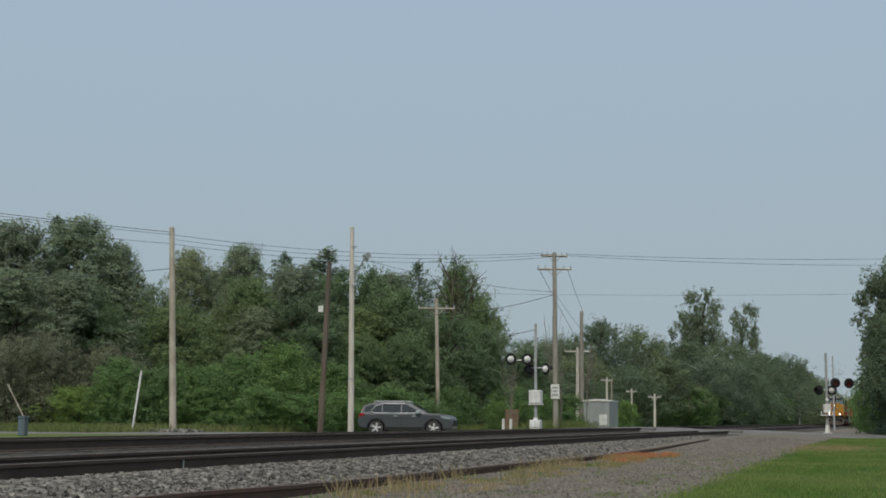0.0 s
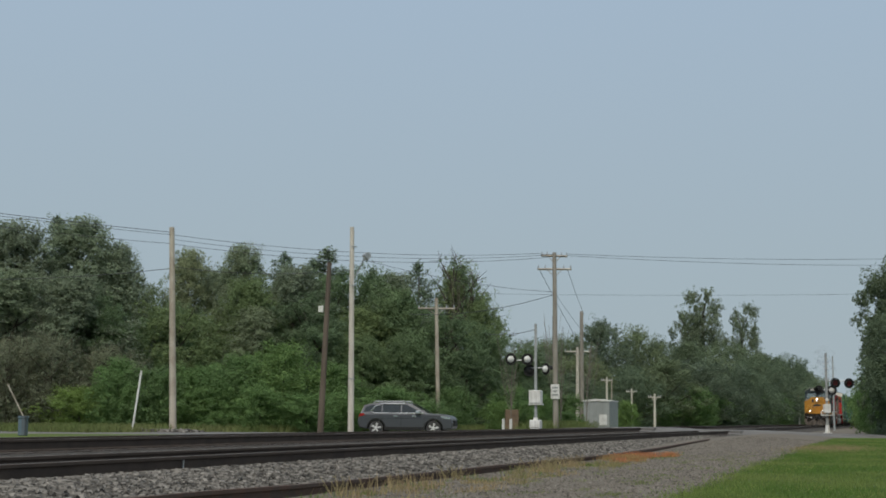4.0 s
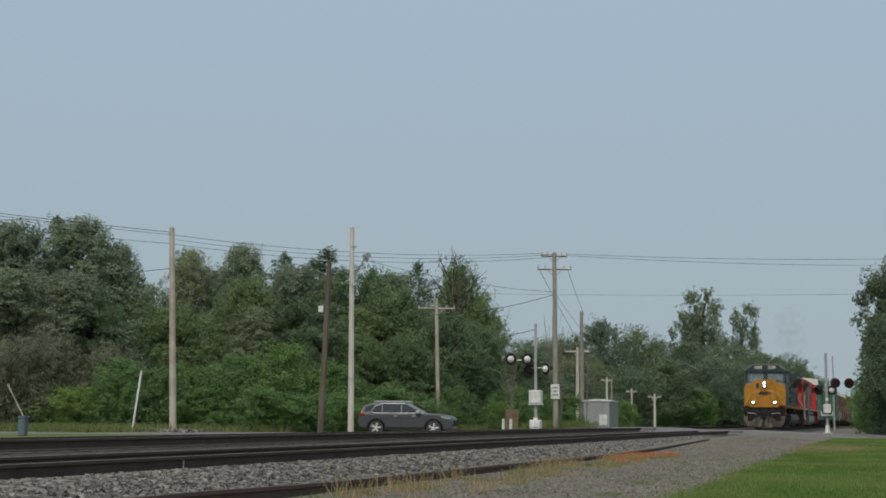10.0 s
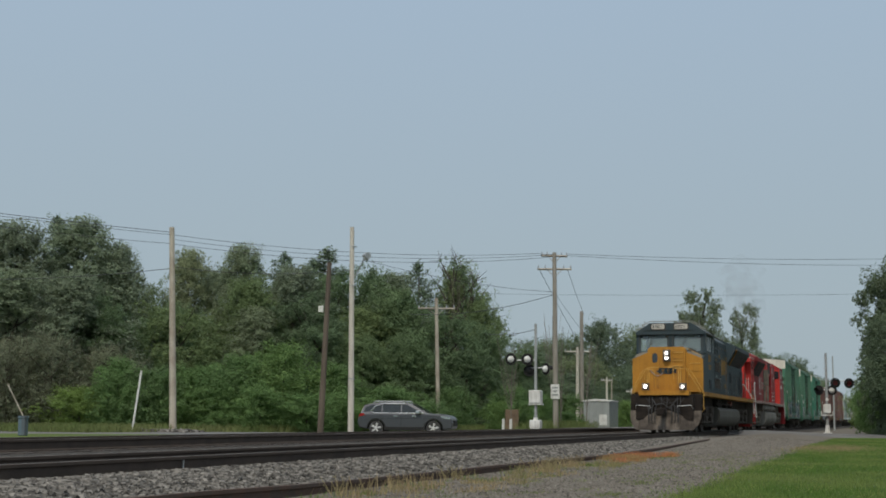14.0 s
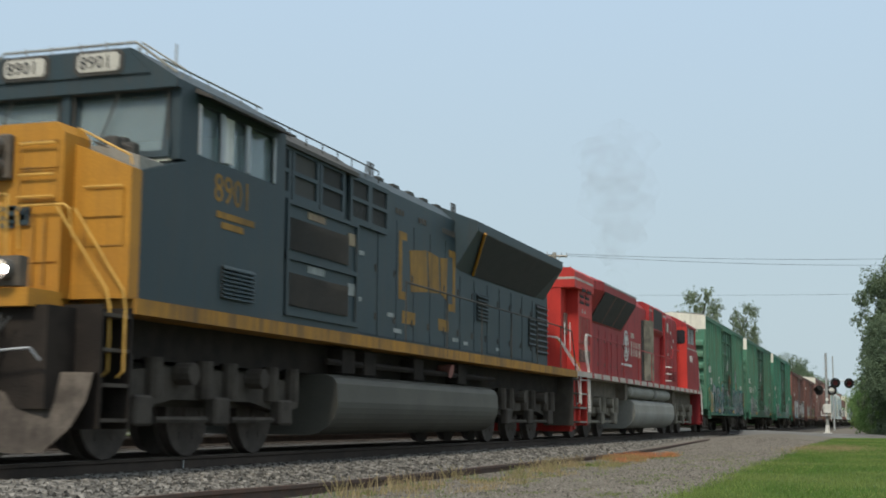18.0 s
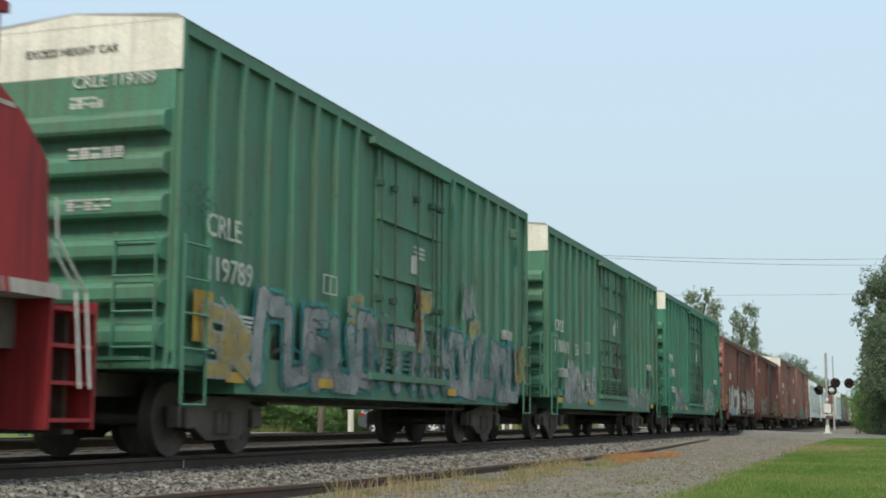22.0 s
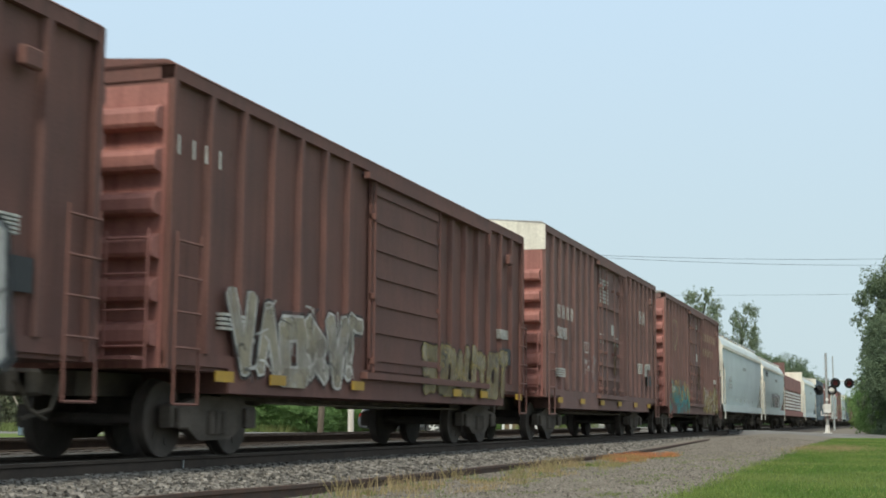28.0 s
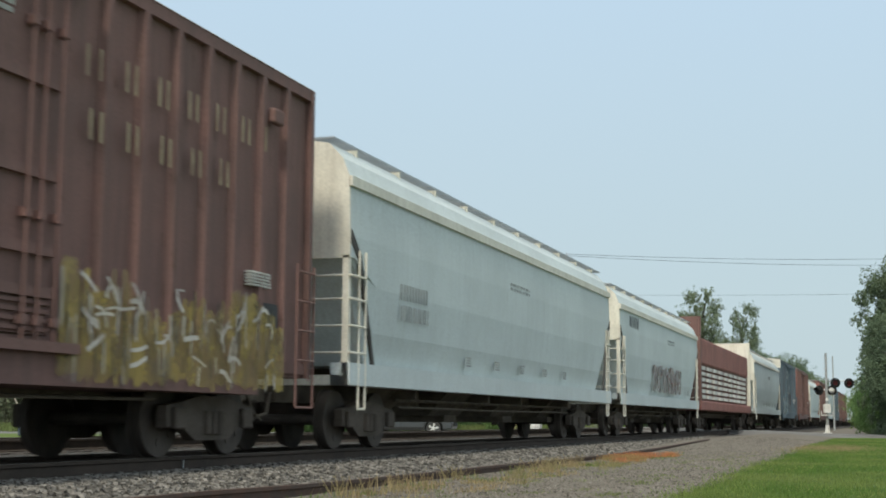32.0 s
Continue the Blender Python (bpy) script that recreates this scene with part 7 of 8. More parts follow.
# ---- more of the train: bulkhead flat, grey hopper, blue and brown cars, then the long tail ----
def bulkhead_flat(u, length):
    gap = 0.85
    y0, y1 = gap, gap + length
    v = thing("bulkhead_flatcar", pose(TRACK_X, u - gap, RAIL_Z), "red bulkhead flat car loaded with slatted bundles", "freight car", "cars of the train")
    bm = bmesh.new()
    box(bm, -1.45, 1.45, y0, y1, 0.95, 1.35, 0.03)
    part("deck", bm, M_redend, v)
    for y in (y0, y1 - 0.3):
        bm = bmesh.new()
        box(bm, -1.45, 1.45, y, y + 0.3, 1.35, 4.9)
        for x in (-1.4, -0.5, 0.4, 1.3):
            box(bm, x, x + 0.1, y - 0.08, y + 0.38, 1.35, 4.9)
        part("bulkhead", bm, M_brown2 if y == y0 else M_cream, v)
    bm = bmesh.new()
    box(bm, -1.35, 1.35, y0 + 0.6, y1 - 0.6, 2.95, 4.05, 0.05)
    part("covered_load", bm, M_redend, v, "red wrapped upper load")
    bm = bmesh.new()
    box(bm, -1.28, 1.28, y0 + 0.6, y1 - 0.6, 1.35, 2.96)
    part("load_core", bm, M_brown, v)
    n = 9
    for i in range(n):
        y = y0 + 0.9 + (length - 1.9) * i / n
        for j in range(6):
            bm = bmesh.new()
            box(bm, 1.28, 1.36, y, y + (length - 1.9) / n * 0.62, 1.46 + j * 0.25, 1.60 + j * 0.25)
            part("slat", bm, M_white, v)
    car_running_gear(v, y0, y1)
    TRAIN.append((v, u - gap))
    return v


bulkhead_flat(197.3, 21.0)
h3 = hopper(220.2, 18.2, 4.05, "grey covered hopper with cream sills", 5)
k1 = boxcar(240.0, 15.6, 4.95, M_bluecar, M_bluecar, "slate blue box car with pale graffiti", M_cream, True, 8, seed=9)
k2 = boxcar(257.6, 15.6, 5.0, M_brown2, M_redend, "dark brown box car far down the train", None, True, 8, seed=10)
h4 = hopper(275.0, 17.5, 4.0, "pale grey covered hopper far down the train", 7)


def trailing(source, u, gap):
    o = copy_thing(source, pose(TRACK_X, u - gap, RAIL_Z))
    TRAIN.append((o, u - gap))


u_next = 294.0
for kind in "bhkbbhhkbhbkbhbkhb":
    source, gap, step = {"b": (k2, 0.95, 17.6), "h": (h4, 0.75, 19.0), "k": (k1, 0.95, 17.6)}[kind]
    trailing(source, u_next, gap)
    u_next += step

# sprayed paint on the sides
graffiti(g1, 1.49, 2.9, 0.84, 13.2, 1.25, [M_gr_silver, M_gr_black, M_gr_teal], 11, 60)
graffiti(g1, 1.53, 1.5, 0.95, 1.5, 1.0, [M_gr_yellow, M_gr_silver], 31, 5)
graffiti(g1, 1.484, 6.0, 1.85, 0.7, 0.5, [M_gr_yellow, M_gr_blue], 41, 2)
graffiti(g1, 1.484, 12.1, 1.9, 0.8, 0.5, [M_gr_yellow, M_gr_blue], 51, 2)
graffiti(g1, 1.51, 9.0, 1.6, 0.9, 1.1, [M_gr_yellow, M_gr_silver], 52, 4)
graffiti(g1, 1.53, 15.2, 1.2, 1.0, 0.9, [M_gr_yellow, M_gr_black], 32, 4)
graffiti(g1, 1.50, 1.05, 2.7, 0.75, 0.5, [M_gr_black, M_gr_black], 42, 16, 0.9, False)
graffiti(g1, 1.50, 11.6, 2.3, 0.9, 0.8, [M_gr_silver, M_gr_silver], 43, 5)
spray_strips(g2, 1.49, 2.6, 0.86, 3.6, 1.15, [M_gr_silver, M_gr_black, M_gr_white], 12)
graffiti(g2, 1.506, 2.8, 0.92, 3.2, 0.9, [M_gr_silver, M_gr_white, M_gr_black], 12, 14, 1.2, False)
spray_strips(g2, 1.49, 11.0, 0.86, 3.6, 0.75, [M_gr_silver, M_gr_black], 13)
spray_strips(g3, 1.49, 10.65, 0.86, 3.3, 1.20, [M_gr_silver, M_gr_black, M_gr_white], 14)
spray_strips(g3, 1.49, 2.9, 0.86, 2.6, 0.95, [M_gr_silver, M_gr_black], 15)
graffiti(g3, 1.494, 3.2, 0.95, 2.2, 0.75, [M_gr_silver, M_gr_black], 44, 16, 1.0, False)
for car, spots in ((g1, ((7.3, 3.0, 0.7), (2.0, 4.8, 0.4), (10.6, 5.4, 0.45))), (g2, ((7.3, 3.0, 0.8), (1.2, 5.6, 0.5), (10.6, 5.4, 0.4))), (g3, ((7.3, 3.0, 0.85), (1.2, 5.6, 0.5), (10.6, 5.6, 0.35)))):
    for k, (y, wide, tall) in enumerate(spots):
        grime(car, 1.458 if k == 0 else 1.404, y, 1.24, wide, tall, 60 + k)
graffiti(b1, 1.484, 2.1, 0.80, 12.9, 1.40, [M_gr_black, M_gr_black], 45, 10)
graffiti(b1, 1.50, 2.4, 0.86, 4.9, 1.45, [M_gr_white, M_gr_silver, M_gr_black], 16, 10, 1.4)
graffiti(b1, 1.50, 8.0, 0.95, 2.5, 1.0, [M_gr_white, M_gr_black], 36, 8)
graffiti(b1, 1.50, 10.9, 0.82, 4.0, 1.50, [M_gr_white, M_gr_silver, M_gr_black], 37, 10, 1.4)
graffiti(b1, 1.53, 2.6, 0.80, 3.6, 0.34, [M_gr_blue, M_gr_white], 33, 6)
graffiti(b2, 1.49, 2.4, 0.90, 4.4, 1.1, [M_gr_cream, M_gr_white, M_gr_black], 17, 18)
graffiti(b2, 1.49, 9.6, 0.90, 5.4, 0.95, [M_gr_cream, M_gr_yellow, M_gr_black], 18, 18)
spray_swirls(b4, 1.492, 1.6, 0.74, 5.0, 1.05, [M_gr_teal], 19, 24, 3)
spray_swirls(b4, 1.498, 1.7, 1.15, 4.9, 0.85, [M_gr_teal, M_gr_yellow], 46, 12, 2)
spray_strips(b4, 1.486, 1.5, 0.80, 0.5, 0.5, [M_gr_yellow], 47)
spray_strips(b4, 1.486, 6.0, 0.80, 0.5, 0.9, [M_gr_yellow], 48)
spray_strips(b4, 1.49, 10.45, 0.80, 5.1, 1.25, [M_gr_yellow, M_gr_black, M_gr_white, M_gr_black, M_gr_cream], 20)
graffiti(b4, 1.51, 10.7, 0.9, 4.5, 1.0, [M_gr_cream, M_gr_white], 49, 36, 1.2, False)
graffiti(b3, 1.49, 5.0, 1.6, 0.6, 0.5, [M_gr_white, M_gr_white], 47, 16, 0.8, False)
graffiti(b3, 1.49, 5.9, 1.3, 0.5, 0.9, [M_gr_white, M_gr_silver], 48, 14, 0.8, False)
graffiti(h2, 1.515, 6.5, 1.45, 6.5, 0.9, [M_gr_silver, M_redend, M_gr_silver], 21, 22)
graffiti(k1, 1.49, 2.0, 1.05, 5.0, 1.4, [M_gr_silver, M_gr_blue], 22, 16)

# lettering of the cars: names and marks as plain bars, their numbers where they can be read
def block_letters(v, x, y, z, widths, height, material, gap=0.16):
    for w in widths:
        if w:
            bm = bmesh.new()
            t = height * 0.15
            plate(bm, x, y + w * 0.12, y + w * 0.12 + t, z, z + height)
            if w > 0.15:
                plate(bm, x, y + w * 0.88 - t, y + w * 0.88, z, z + height)
            part("letter_block", bm, material, v)
        y += (w or 0.3) + gap


block_letters(b4, 1.49, 10.7, 3.90, (0.38, 0.30, 0.30, 0.30, 0.30, 0.30, 0.12), 0.33, M_tan, 0.38)
block_letters(b4, 1.49, 10.8, 3.26, (0.32, 0.30, 0.30, 0.30, 0.30), 0.32, M_tan, 0.40)
lettering("CRLE", g2, 0.40, on_side(1.492, 1.6, 2.62), M_mark)
block_letters(g2, 1.49, 1.6, 2.12, (0.2, 0.26, 0.26, 0.26, 0.26), 0.28, M_mark, 0.05)
lettering("33", g2, 0.42, on_side(1.492, 3.75, 2.12), M_mark)
lettering("CRLE", g3, 0.40, on_side(1.492, 1.6, 2.62), M_mark)
block_letters(b3, 1.49, 2.1, 2.95, (0.30, 0.28, 0.28, 0.28), 0.32, M_mark, 0.18)
lettering("50381", b3, 0.42, on_side(1.492, 2.1, 2.45), M_mark)
lettering("50381", b3, 0.26, on_end(-0.1, 0.90, 4.62), M_gr_black)
block_letters(b3, 1.49, 13.2, 3.55, (0.42, 0.40), 0.42, M_mark, 0.2)
block_letters(b2, 1.49, 1.0, 3.45, (0.5, 0.5), 0.22, M_mark, 0.15)
block_letters(b1, 1.498, 2.75, 2.55, (0.26, 0.26), 0.30, M_mark, 0.14)
lettering("214731", b1, 0.17, on_end(0.1, 0.815, 3.845), M_mark)
lettering("CRLE 119789", g1, 0.20, on_end(0.05, 0.90, 4.31), M_mark)
lettering("119748", g3, 0.21, on_end(0.45, 0.90, 4.31), M_mark)
lettering("119748", g3, 0.42, on_side(1.492, 1.6, 2.10), M_mark)
lettering("EXCESS HEIGHT CAR", g3, 0.135, on_end(-0.62, 0.90, 4.72), M_gr_black)
lettering("EXCESS HEIGHT CAR", g1, 0.135, on_end(-0.62, 0.90, 4.72), M_gr_black)
lettering("119789", g1, 0.42, on_side(1.492, 1.6, 2.10), M_mark)
lettering("CRLE", g1, 0.40, on_side(1.492, 1.6, 2.62), M_mark)
block_letters(h1, 1.503, 2.95, 2.08, (0.24,) * 6, 0.26, M_greymark, 0.0)
block_letters(h1, 1.503, 2.95, 2.42, (0.26, 0.24, 0.24, 0.24, 0.24), 0.26, M_greymark, 0.04)
block_letters(h2, 1.503, 2.3, 3.35, (0.34, 0.34, 0.10, 0.30), 0.34, M_gr_black, 0.14)
bm = bmesh.new()
for grow in (1.0, 0.84):
    loops = []
    for size in (grow, grow - 0.07):
        ring = []
        for i in range(40):
            a = 2 * math.pi * i / 40
            dp, dq = math.sin(a), math.cos(a)
            wide = 0.62 / max(abs(dp), abs(dq)) ** 0.7 if dq > 0 else 0.62
            tall = 0.42 / max(abs(dp), abs(dq)) ** 0.7 + 0.05 * math.cos(8 * a) if dq > 0 else 0.74 * (1.0 - 0.22 * abs(dp))
            ring.append(bm.verts.new((1.488, 3.02 + dp * wide * size, 3.80 + dq * tall * size)))
        loops.append(ring)
    for i in range(40):
        bm.faces.new((loops[0][i], loops[0][(i + 1) % 40], loops[1][(i + 1) % 40], loops[1][i]))
part("shield_emblem", bm, M_tan, b4)
for v, ys in ((b2, (1.1, 2.6, 5.4, 10.3, 12.0, 14.6)), (b3, (1.1, 3.6, 6.1, 8.6, 11.2, 13.6)), (b1, (0.9, 5.5, 10.6)), (g1, (1.2, 4.0, 9.8)), (g2, (0.8, 4.4, 13.9)), (g3, (0.75, 4.4, 14.0))):
    for y in ys:
        bm = bmesh.new()
        plate(bm, 1.512, y + 0.95, y + 1.42, 0.90, 1.03, 0.012)
        part("reflector", bm, M_yellowmark, v)
for v, y in ((b3, 5.1), (g2, 5.0), (g1, 5.1)):
    bm = bmesh.new()
    for r in ((y, y + 0.5, 2.24, 2.26), (y, y + 0.5, 2.50, 2.52), (y, y + 0.02, 2.26, 2.50), (y + 0.48, y + 0.5, 2.26, 2.50), (y + 0.24, y + 0.26, 2.26, 2.50)):
        plate(bm, 1.49, *r, 0.006)
    part("stencil_frame", bm, M_mark, v)
bm = bmesh.new()
plate(bm, 1.492, 1.15, 1.75, 1.35, 1.75, 0.012)
part("consolidated_stencil", bm, M_yellowmark, b1)
bm = bmesh.new()
plate(bm, 1.492, 1.35, 1.8, 1.35, 1.95, 0.012)
part("consolidated_stencil", bm, M_yellowmark, g1)


# ---- poles and wires ----
def wood_pole(base, top, radius, material, label, arms=(), name="utility_pole"):
    """arms: (height, half length, direction in degrees)."""
    b, t = Vector(base), Vector(top)
    v = thing(name, Matrix.Translation((b.x, b.y, 0)), label, "utility pole", "poles beside the road")
    lean = (t - b) / (t.z - b.z)
    o = Vector((0, 0, -0.3))
    e = lean * t.z
    bm = bmesh.new()
    rod(bm, o, e, radius * 1.15, radius * 0.8, 12)
    part("pole", bm, material, v)
    for h, half, deg in arms:
        c = lean * h
        d = Vector((math.cos(radians(deg)), math.sin(radians(deg)), 0)) * half
        bm = bmesh.new()
        rod(bm, c - d, c + d, 0.065, seg=4)
        for s in (-1, 1):
            rod(bm, c + d * s * 0.45, c - lean * 0.5, 0.02, seg=4)
        a = part("crossarm", bm, M_pole if material != M_polepale else M_polepale, v)
        for s in (-0.95, -0.55, 0.55, 0.95):
            bm = bmesh.new()
            rod(bm, c + d * s + Vector((0, 0, 0.05)), c + d * s + Vector((0, 0, 0.24)), 0.05, 0.035, 8)
            part("insulator", bm, M_alu, a)
    return v


pole_a = wood_pole((-36.89, 65.40, 0), (-37.25, 65.2, 11.17), 0.17, M_pole, "weathered grey-brown wooden utility pole with guy wires")
pole_b = wood_pole((-26.56, 61.37, 0), (-26.25, 61.44, 8.47), 0.14, M_poledark, "dark creosoted pole stub with a small white sign", name="dark_pole")
pole_c = wood_pole((-28.54, 70.21, 0), (-28.63, 70.17, 11.53), 0.15, M_polepale, "pale bleached wooden pole carrying a street lamp", name="lamp_pole")
pole_d = wood_pole((-30.28, 90.72, 0), (-30.49, 90.66, 9.33), 0.14, M_pole, "old wooden pole with a crossarm among the trees", [(8.6, 1.3, 20)])
pole_e = wood_pole((-20.14, 83.63, 0), (-20.21, 83.61, 11.42), 0.155, M_polegrey, "tall wooden junction pole with two crossarms", [(11.2, 0.85, 28), (10.35, 1.08, 18)])
pole_f = wood_pole((-22.94, 103.82, 0), (-22.93, 103.82, 9.29), 0.17, M_polegrey, "grey bare wooden pole by the crossing", name="dark_pole")
pole_g = wood_pole((-26.59, 118.5, 0), (-26.56, 118.51, 7.28), 0.15, M_polepale, "pale low pole with one crossarm", [(6.9, 1.15, 18)])
for x, y, h in ((-30.1, 148.97, 5.6), (-29.35, 159.92, 4.6), (-21.8, 130.86, 3.43)):
    wood_pole((x, y, 0), (x, y, h), 0.12, M_polepale, "short old telegraph pole with a small crossarm", [(h - 0.35, 0.62, 18)], "telegraph_pole")
wood_pole((-29.57, 149.14, 0), (-29.6, 149.13, 5.35), 0.07, M_pole, "thin post beside the telegraph pole", name="thin_post")

bm = bmesh.new()
box(bm, -0.13, 0.13, -0.19, -0.16, 6.0, 6.32, 0.01)
o = part("small_sign", bm, M_white, pole_b)
bm = bmesh.new()
box(bm, -0.28, 0.28, -0.24, -0.21, 2.15, 3.05, 0.01)
o = part("notice", bm, M_white, pole_e, "white notice board with green marks")
for z, w in ((2.85, 0.36), (2.62, 0.26), (2.4, 0.4)):
    bm = bmesh.new()
    box(bm, -w / 2, w / 2, -0.248, -0.241, z - 0.06, z + 0.06)
    part("notice_mark", bm, M_hut, o)
bm = bmesh.new()
pipe(bm, [(0.1, 0, 8.75), (0.55, -0.3, 9.25), (0.95, -0.7, 9.75)], 0.035)
arm = part("lamp_arm", bm, M_alu, pole_c)
bm = bmesh.new()
rod(bm, (0.9, -0.72, 9.78), (1.28, -1.0, 9.76), 0.10, 0.19, 12)
rod(bm, (1.1, -0.86, 9.74), (1.12, -0.87, 9.52), 0.19, 0.13, 12)
part("lamp_head", bm, M_alu, arm, "grey street lamp head")
for z in (3.0, 8.2, 10.4):
    bm = bmesh.new()
    rod(bm, (0, 0, z), (0, 0, z + 0.05), 0.19, seg=12)
    part("pole_band", bm, M_alu, pole_c)


def wire(a, b, sag, r, parent=None):
    bm = bmesh.new()
    a, b = Vector(a), Vector(b)
    pts = []
    for i in range(15):
        k = i / 14
        p = a.lerp(b, k)
        p.z -= sag * 4 * k * (1 - k)
        pts.append(p)
    side = (b - a).cross(Vector((0, 0, 1))).normalized() * r
    rise = Vector((0, 0, r))
    prev = None
    for p in pts:
        ring = [bm.verts.new(p + q) for q in (side, rise, -side, -rise)]
        if prev:
            for i in range(4):
                bm.faces.new((prev[i], prev[(i + 1) % 4], ring[(i + 1) % 4], ring[i]))
        prev = ring
    return tagged(part("overhead_wire", bm, M_wire), "thin black overhead wire between poles", "wire", "overhead wires")


LEFT1, LEFT2 = (-52.0, 42.0, 11.6), (-52.0, 42.0, 11.1)
wire(LEFT1, (-37.2, 65.2, 10.75), 0.25, 0.012)
wire(LEFT2, (-37.2, 65.2, 10.25), 0.3, 0.012)
wire(LEFT1, (-37.3, 65.2, 10.9), 0.2, 0.016)
wire((-37.2, 65.2, 10.75), (-21.0, 83.2, 11.35), 0.5, 0.012)
wire((-37.2, 65.2, 10.5), (-20.2, 83.6, 11.3), 0.6, 0.011)
wire((-37.2, 65.2, 10.25), (-19.5, 84.0, 11.25), 0.7, 0.012)
wire((-19.5, 84.0, 11.35), (14.5, 130.0, 15.9), 0.5, 0.013)
wire((-21.0, 83.2, 11.3), (14.5, 130.0, 15.2), 0.6, 0.013)
wire((-20.2, 83.6, 8.75), (-31.9, 88.9, 8.1), 0.45, 0.018)
wire((-62.0, 126.5, 14.2), (18.0, 152.5, 14.6), 0.7, 0.012)
for x, y, h in ((-62.0, 126.5, 14.4), (18.0, 152.5, 14.8), (14.5, 130.0, 16.0), (-52.0, 42.0, 11.7)):
    wood_pole((x, y, 0), (x, y, h), 0.16, M_pole, "plain wooden pole that carries the wires on")
wire((-37.2, 65.2, 8.9), (-58.0, 70.0, 9.4), 0.3, 0.016)
wire((-37.2, 65.2, 9.0), (-28.6, 70.2, 9.1), 0.3, 0.014)
wire((-19.4, 83.9, 10.3), (-22.7, 103.7, 9.0), 0.1, 0.014)
wire((-21.1, 83.3, 10.3), (-22.8, 103.0, 6.5), 0.1, 0.016)
wire((-20.2, 83.6, 8.9), (-22.9, 103.8, 7.8), 0.1, 0.016)
wire((-27.4, 69.0, 9.5), (-20.2, 83.6, 8.9), 0.3, 0.012)
wire((-24.3, 82.0, 6.2), (-17.63, 68.6, 5.5), 0.15, 0.016)
for a, b in (((-37.2, 65.2, 9.0), (-38.5, 63.8, 0.4)), ((-37.2, 65.2, 7.2), (-38.35, 63.9, 0.4))):
    tagged(wire(a, b, 0.0, 0.012), "taut steel guy wire of the pole", "guy wire", "guy wires")
bm = bmesh.new()
rod(bm, (-38.46, 63.79, -0.1), (-38.12, 63.99, 3.30), 0.055, seg=8)
rod(bm, (-38.46, 63.79, 0.0), (-38.47, 63.79, 0.25), 0.085, seg=8)
tagged(part("guy_marker", bm, M_white), "white plastic guy wire marker leaning over the verge", "guy marker")

# ---- crossing signals ----
def flasher(v, x, y, z, facing, label, glossy):
    """A pair partner: round black backplate, hood and lens; facing in degrees round z (0 looks along -Y)."""
    c, s = math.cos(radians(facing)), math.sin(radians(facing))

    def at(px, py, pz):
        return (x + px * c - py * s, y + px * s + py * c, z + pz)
    bm = bmesh.new()
    rod(bm, at(0, 0.02, 0), at(0, 0.05, 0), 0.31, seg=24)
    lamp = part("backplate", bm, M_black, v, label)
    bm = bmesh.new()
    rod(bm, at(0, 0.05, 0), at(0, 0.13, 0), 0.175, 0.16, 16)
    rod(bm, at(0, 0.13, 0), at(0, 0.22, 0), 0.16, 0.06, 16)
    part("lamp_housing", bm, M_white if glossy is M_white else M_black, lamp)
    bm = bmesh.new()
    rod(bm, at(0, 0.0, 0), at(0, 0.019, 0), 0.155, seg=20)
    part("lens", bm, glossy, lamp)
    bm = bmesh.new()
    n = 12
    prev = None
    for i in range(n + 1):
        a = math.pi * (1.15 * i / n - 0.075)
        q = [bm.verts.new(at(0.18 * math.cos(a), d, 0.18 * math.sin(a))) for d in (0.02, -0.28)]
        if prev:
            bm.faces.new((prev[0], prev[1], q[1], q[0]))
        prev = q
    part("hood", bm, M_black, lamp)


def crossing_mast(base, height, label, pairs, arm_at):
    v = thing("crossing_signal", Matrix.Translation(base), label, "crossing signal", "crossing signals")
    bm = bmesh.new()
    rod(bm, (0, 0, 0.1), (0, 0, height), 0.085, 0.07, 12)
    part("mast", bm, M_mast, v)
    bm = bmesh.new()
    box(bm, -0.24, 0.24, -0.24, 0.24, -0.15, 0.08, 0.02)
    rod(bm, (0, 0, 0.08), (0, 0, 0.55), 0.16, 0.12, 10)
    part("base", bm, M_white, v)
    bm = bmesh.new()
    for (xa, ya, xb, yb, z) in arm_at:
        pipe(bm, [(xa, ya, z), (xb, yb, z)], 0.035)
    part("lamp_arm", bm, M_alu, v)
    for x, y, z, f, lens in pairs:
        flasher(v, x, y, z, f, "round black flasher lamp", lens)
    return v


sig_left = crossing_mast((-17.58, 68.54, 0.40), 5.4, "silver crossing signal mast with four hooded flashers and control box",
                         [(-1.25, -0.25, 3.55, 175, M_white), (-0.42, -0.1, 3.55, 190, M_white), (-0.40, 0.3, 2.98, 190, M_black), (0.55, 0.1, 3.05, 140, M_white)],
                         [(-1.25, -0.2, 0.0, 0.0, 3.50), (-0.4, 0.25, 0.55, 0.25, 3.12)])
bm = bmesh.new()
box(bm, -0.31, 0.31, -0.25, 0.25, 1.28, 1.95, 0.03)
box(bm, -0.33, 0.36, -0.2, 0.25, 1.2, 1.28)
part("control_box", bm, M_white, sig_left, "white metal control box")
bm = bmesh.new()
box(bm, -0.28, 0.28, -0.24, 0.24, 0.0, 0.42, 0.03)
part("foot_box", bm, M_white, sig_left)
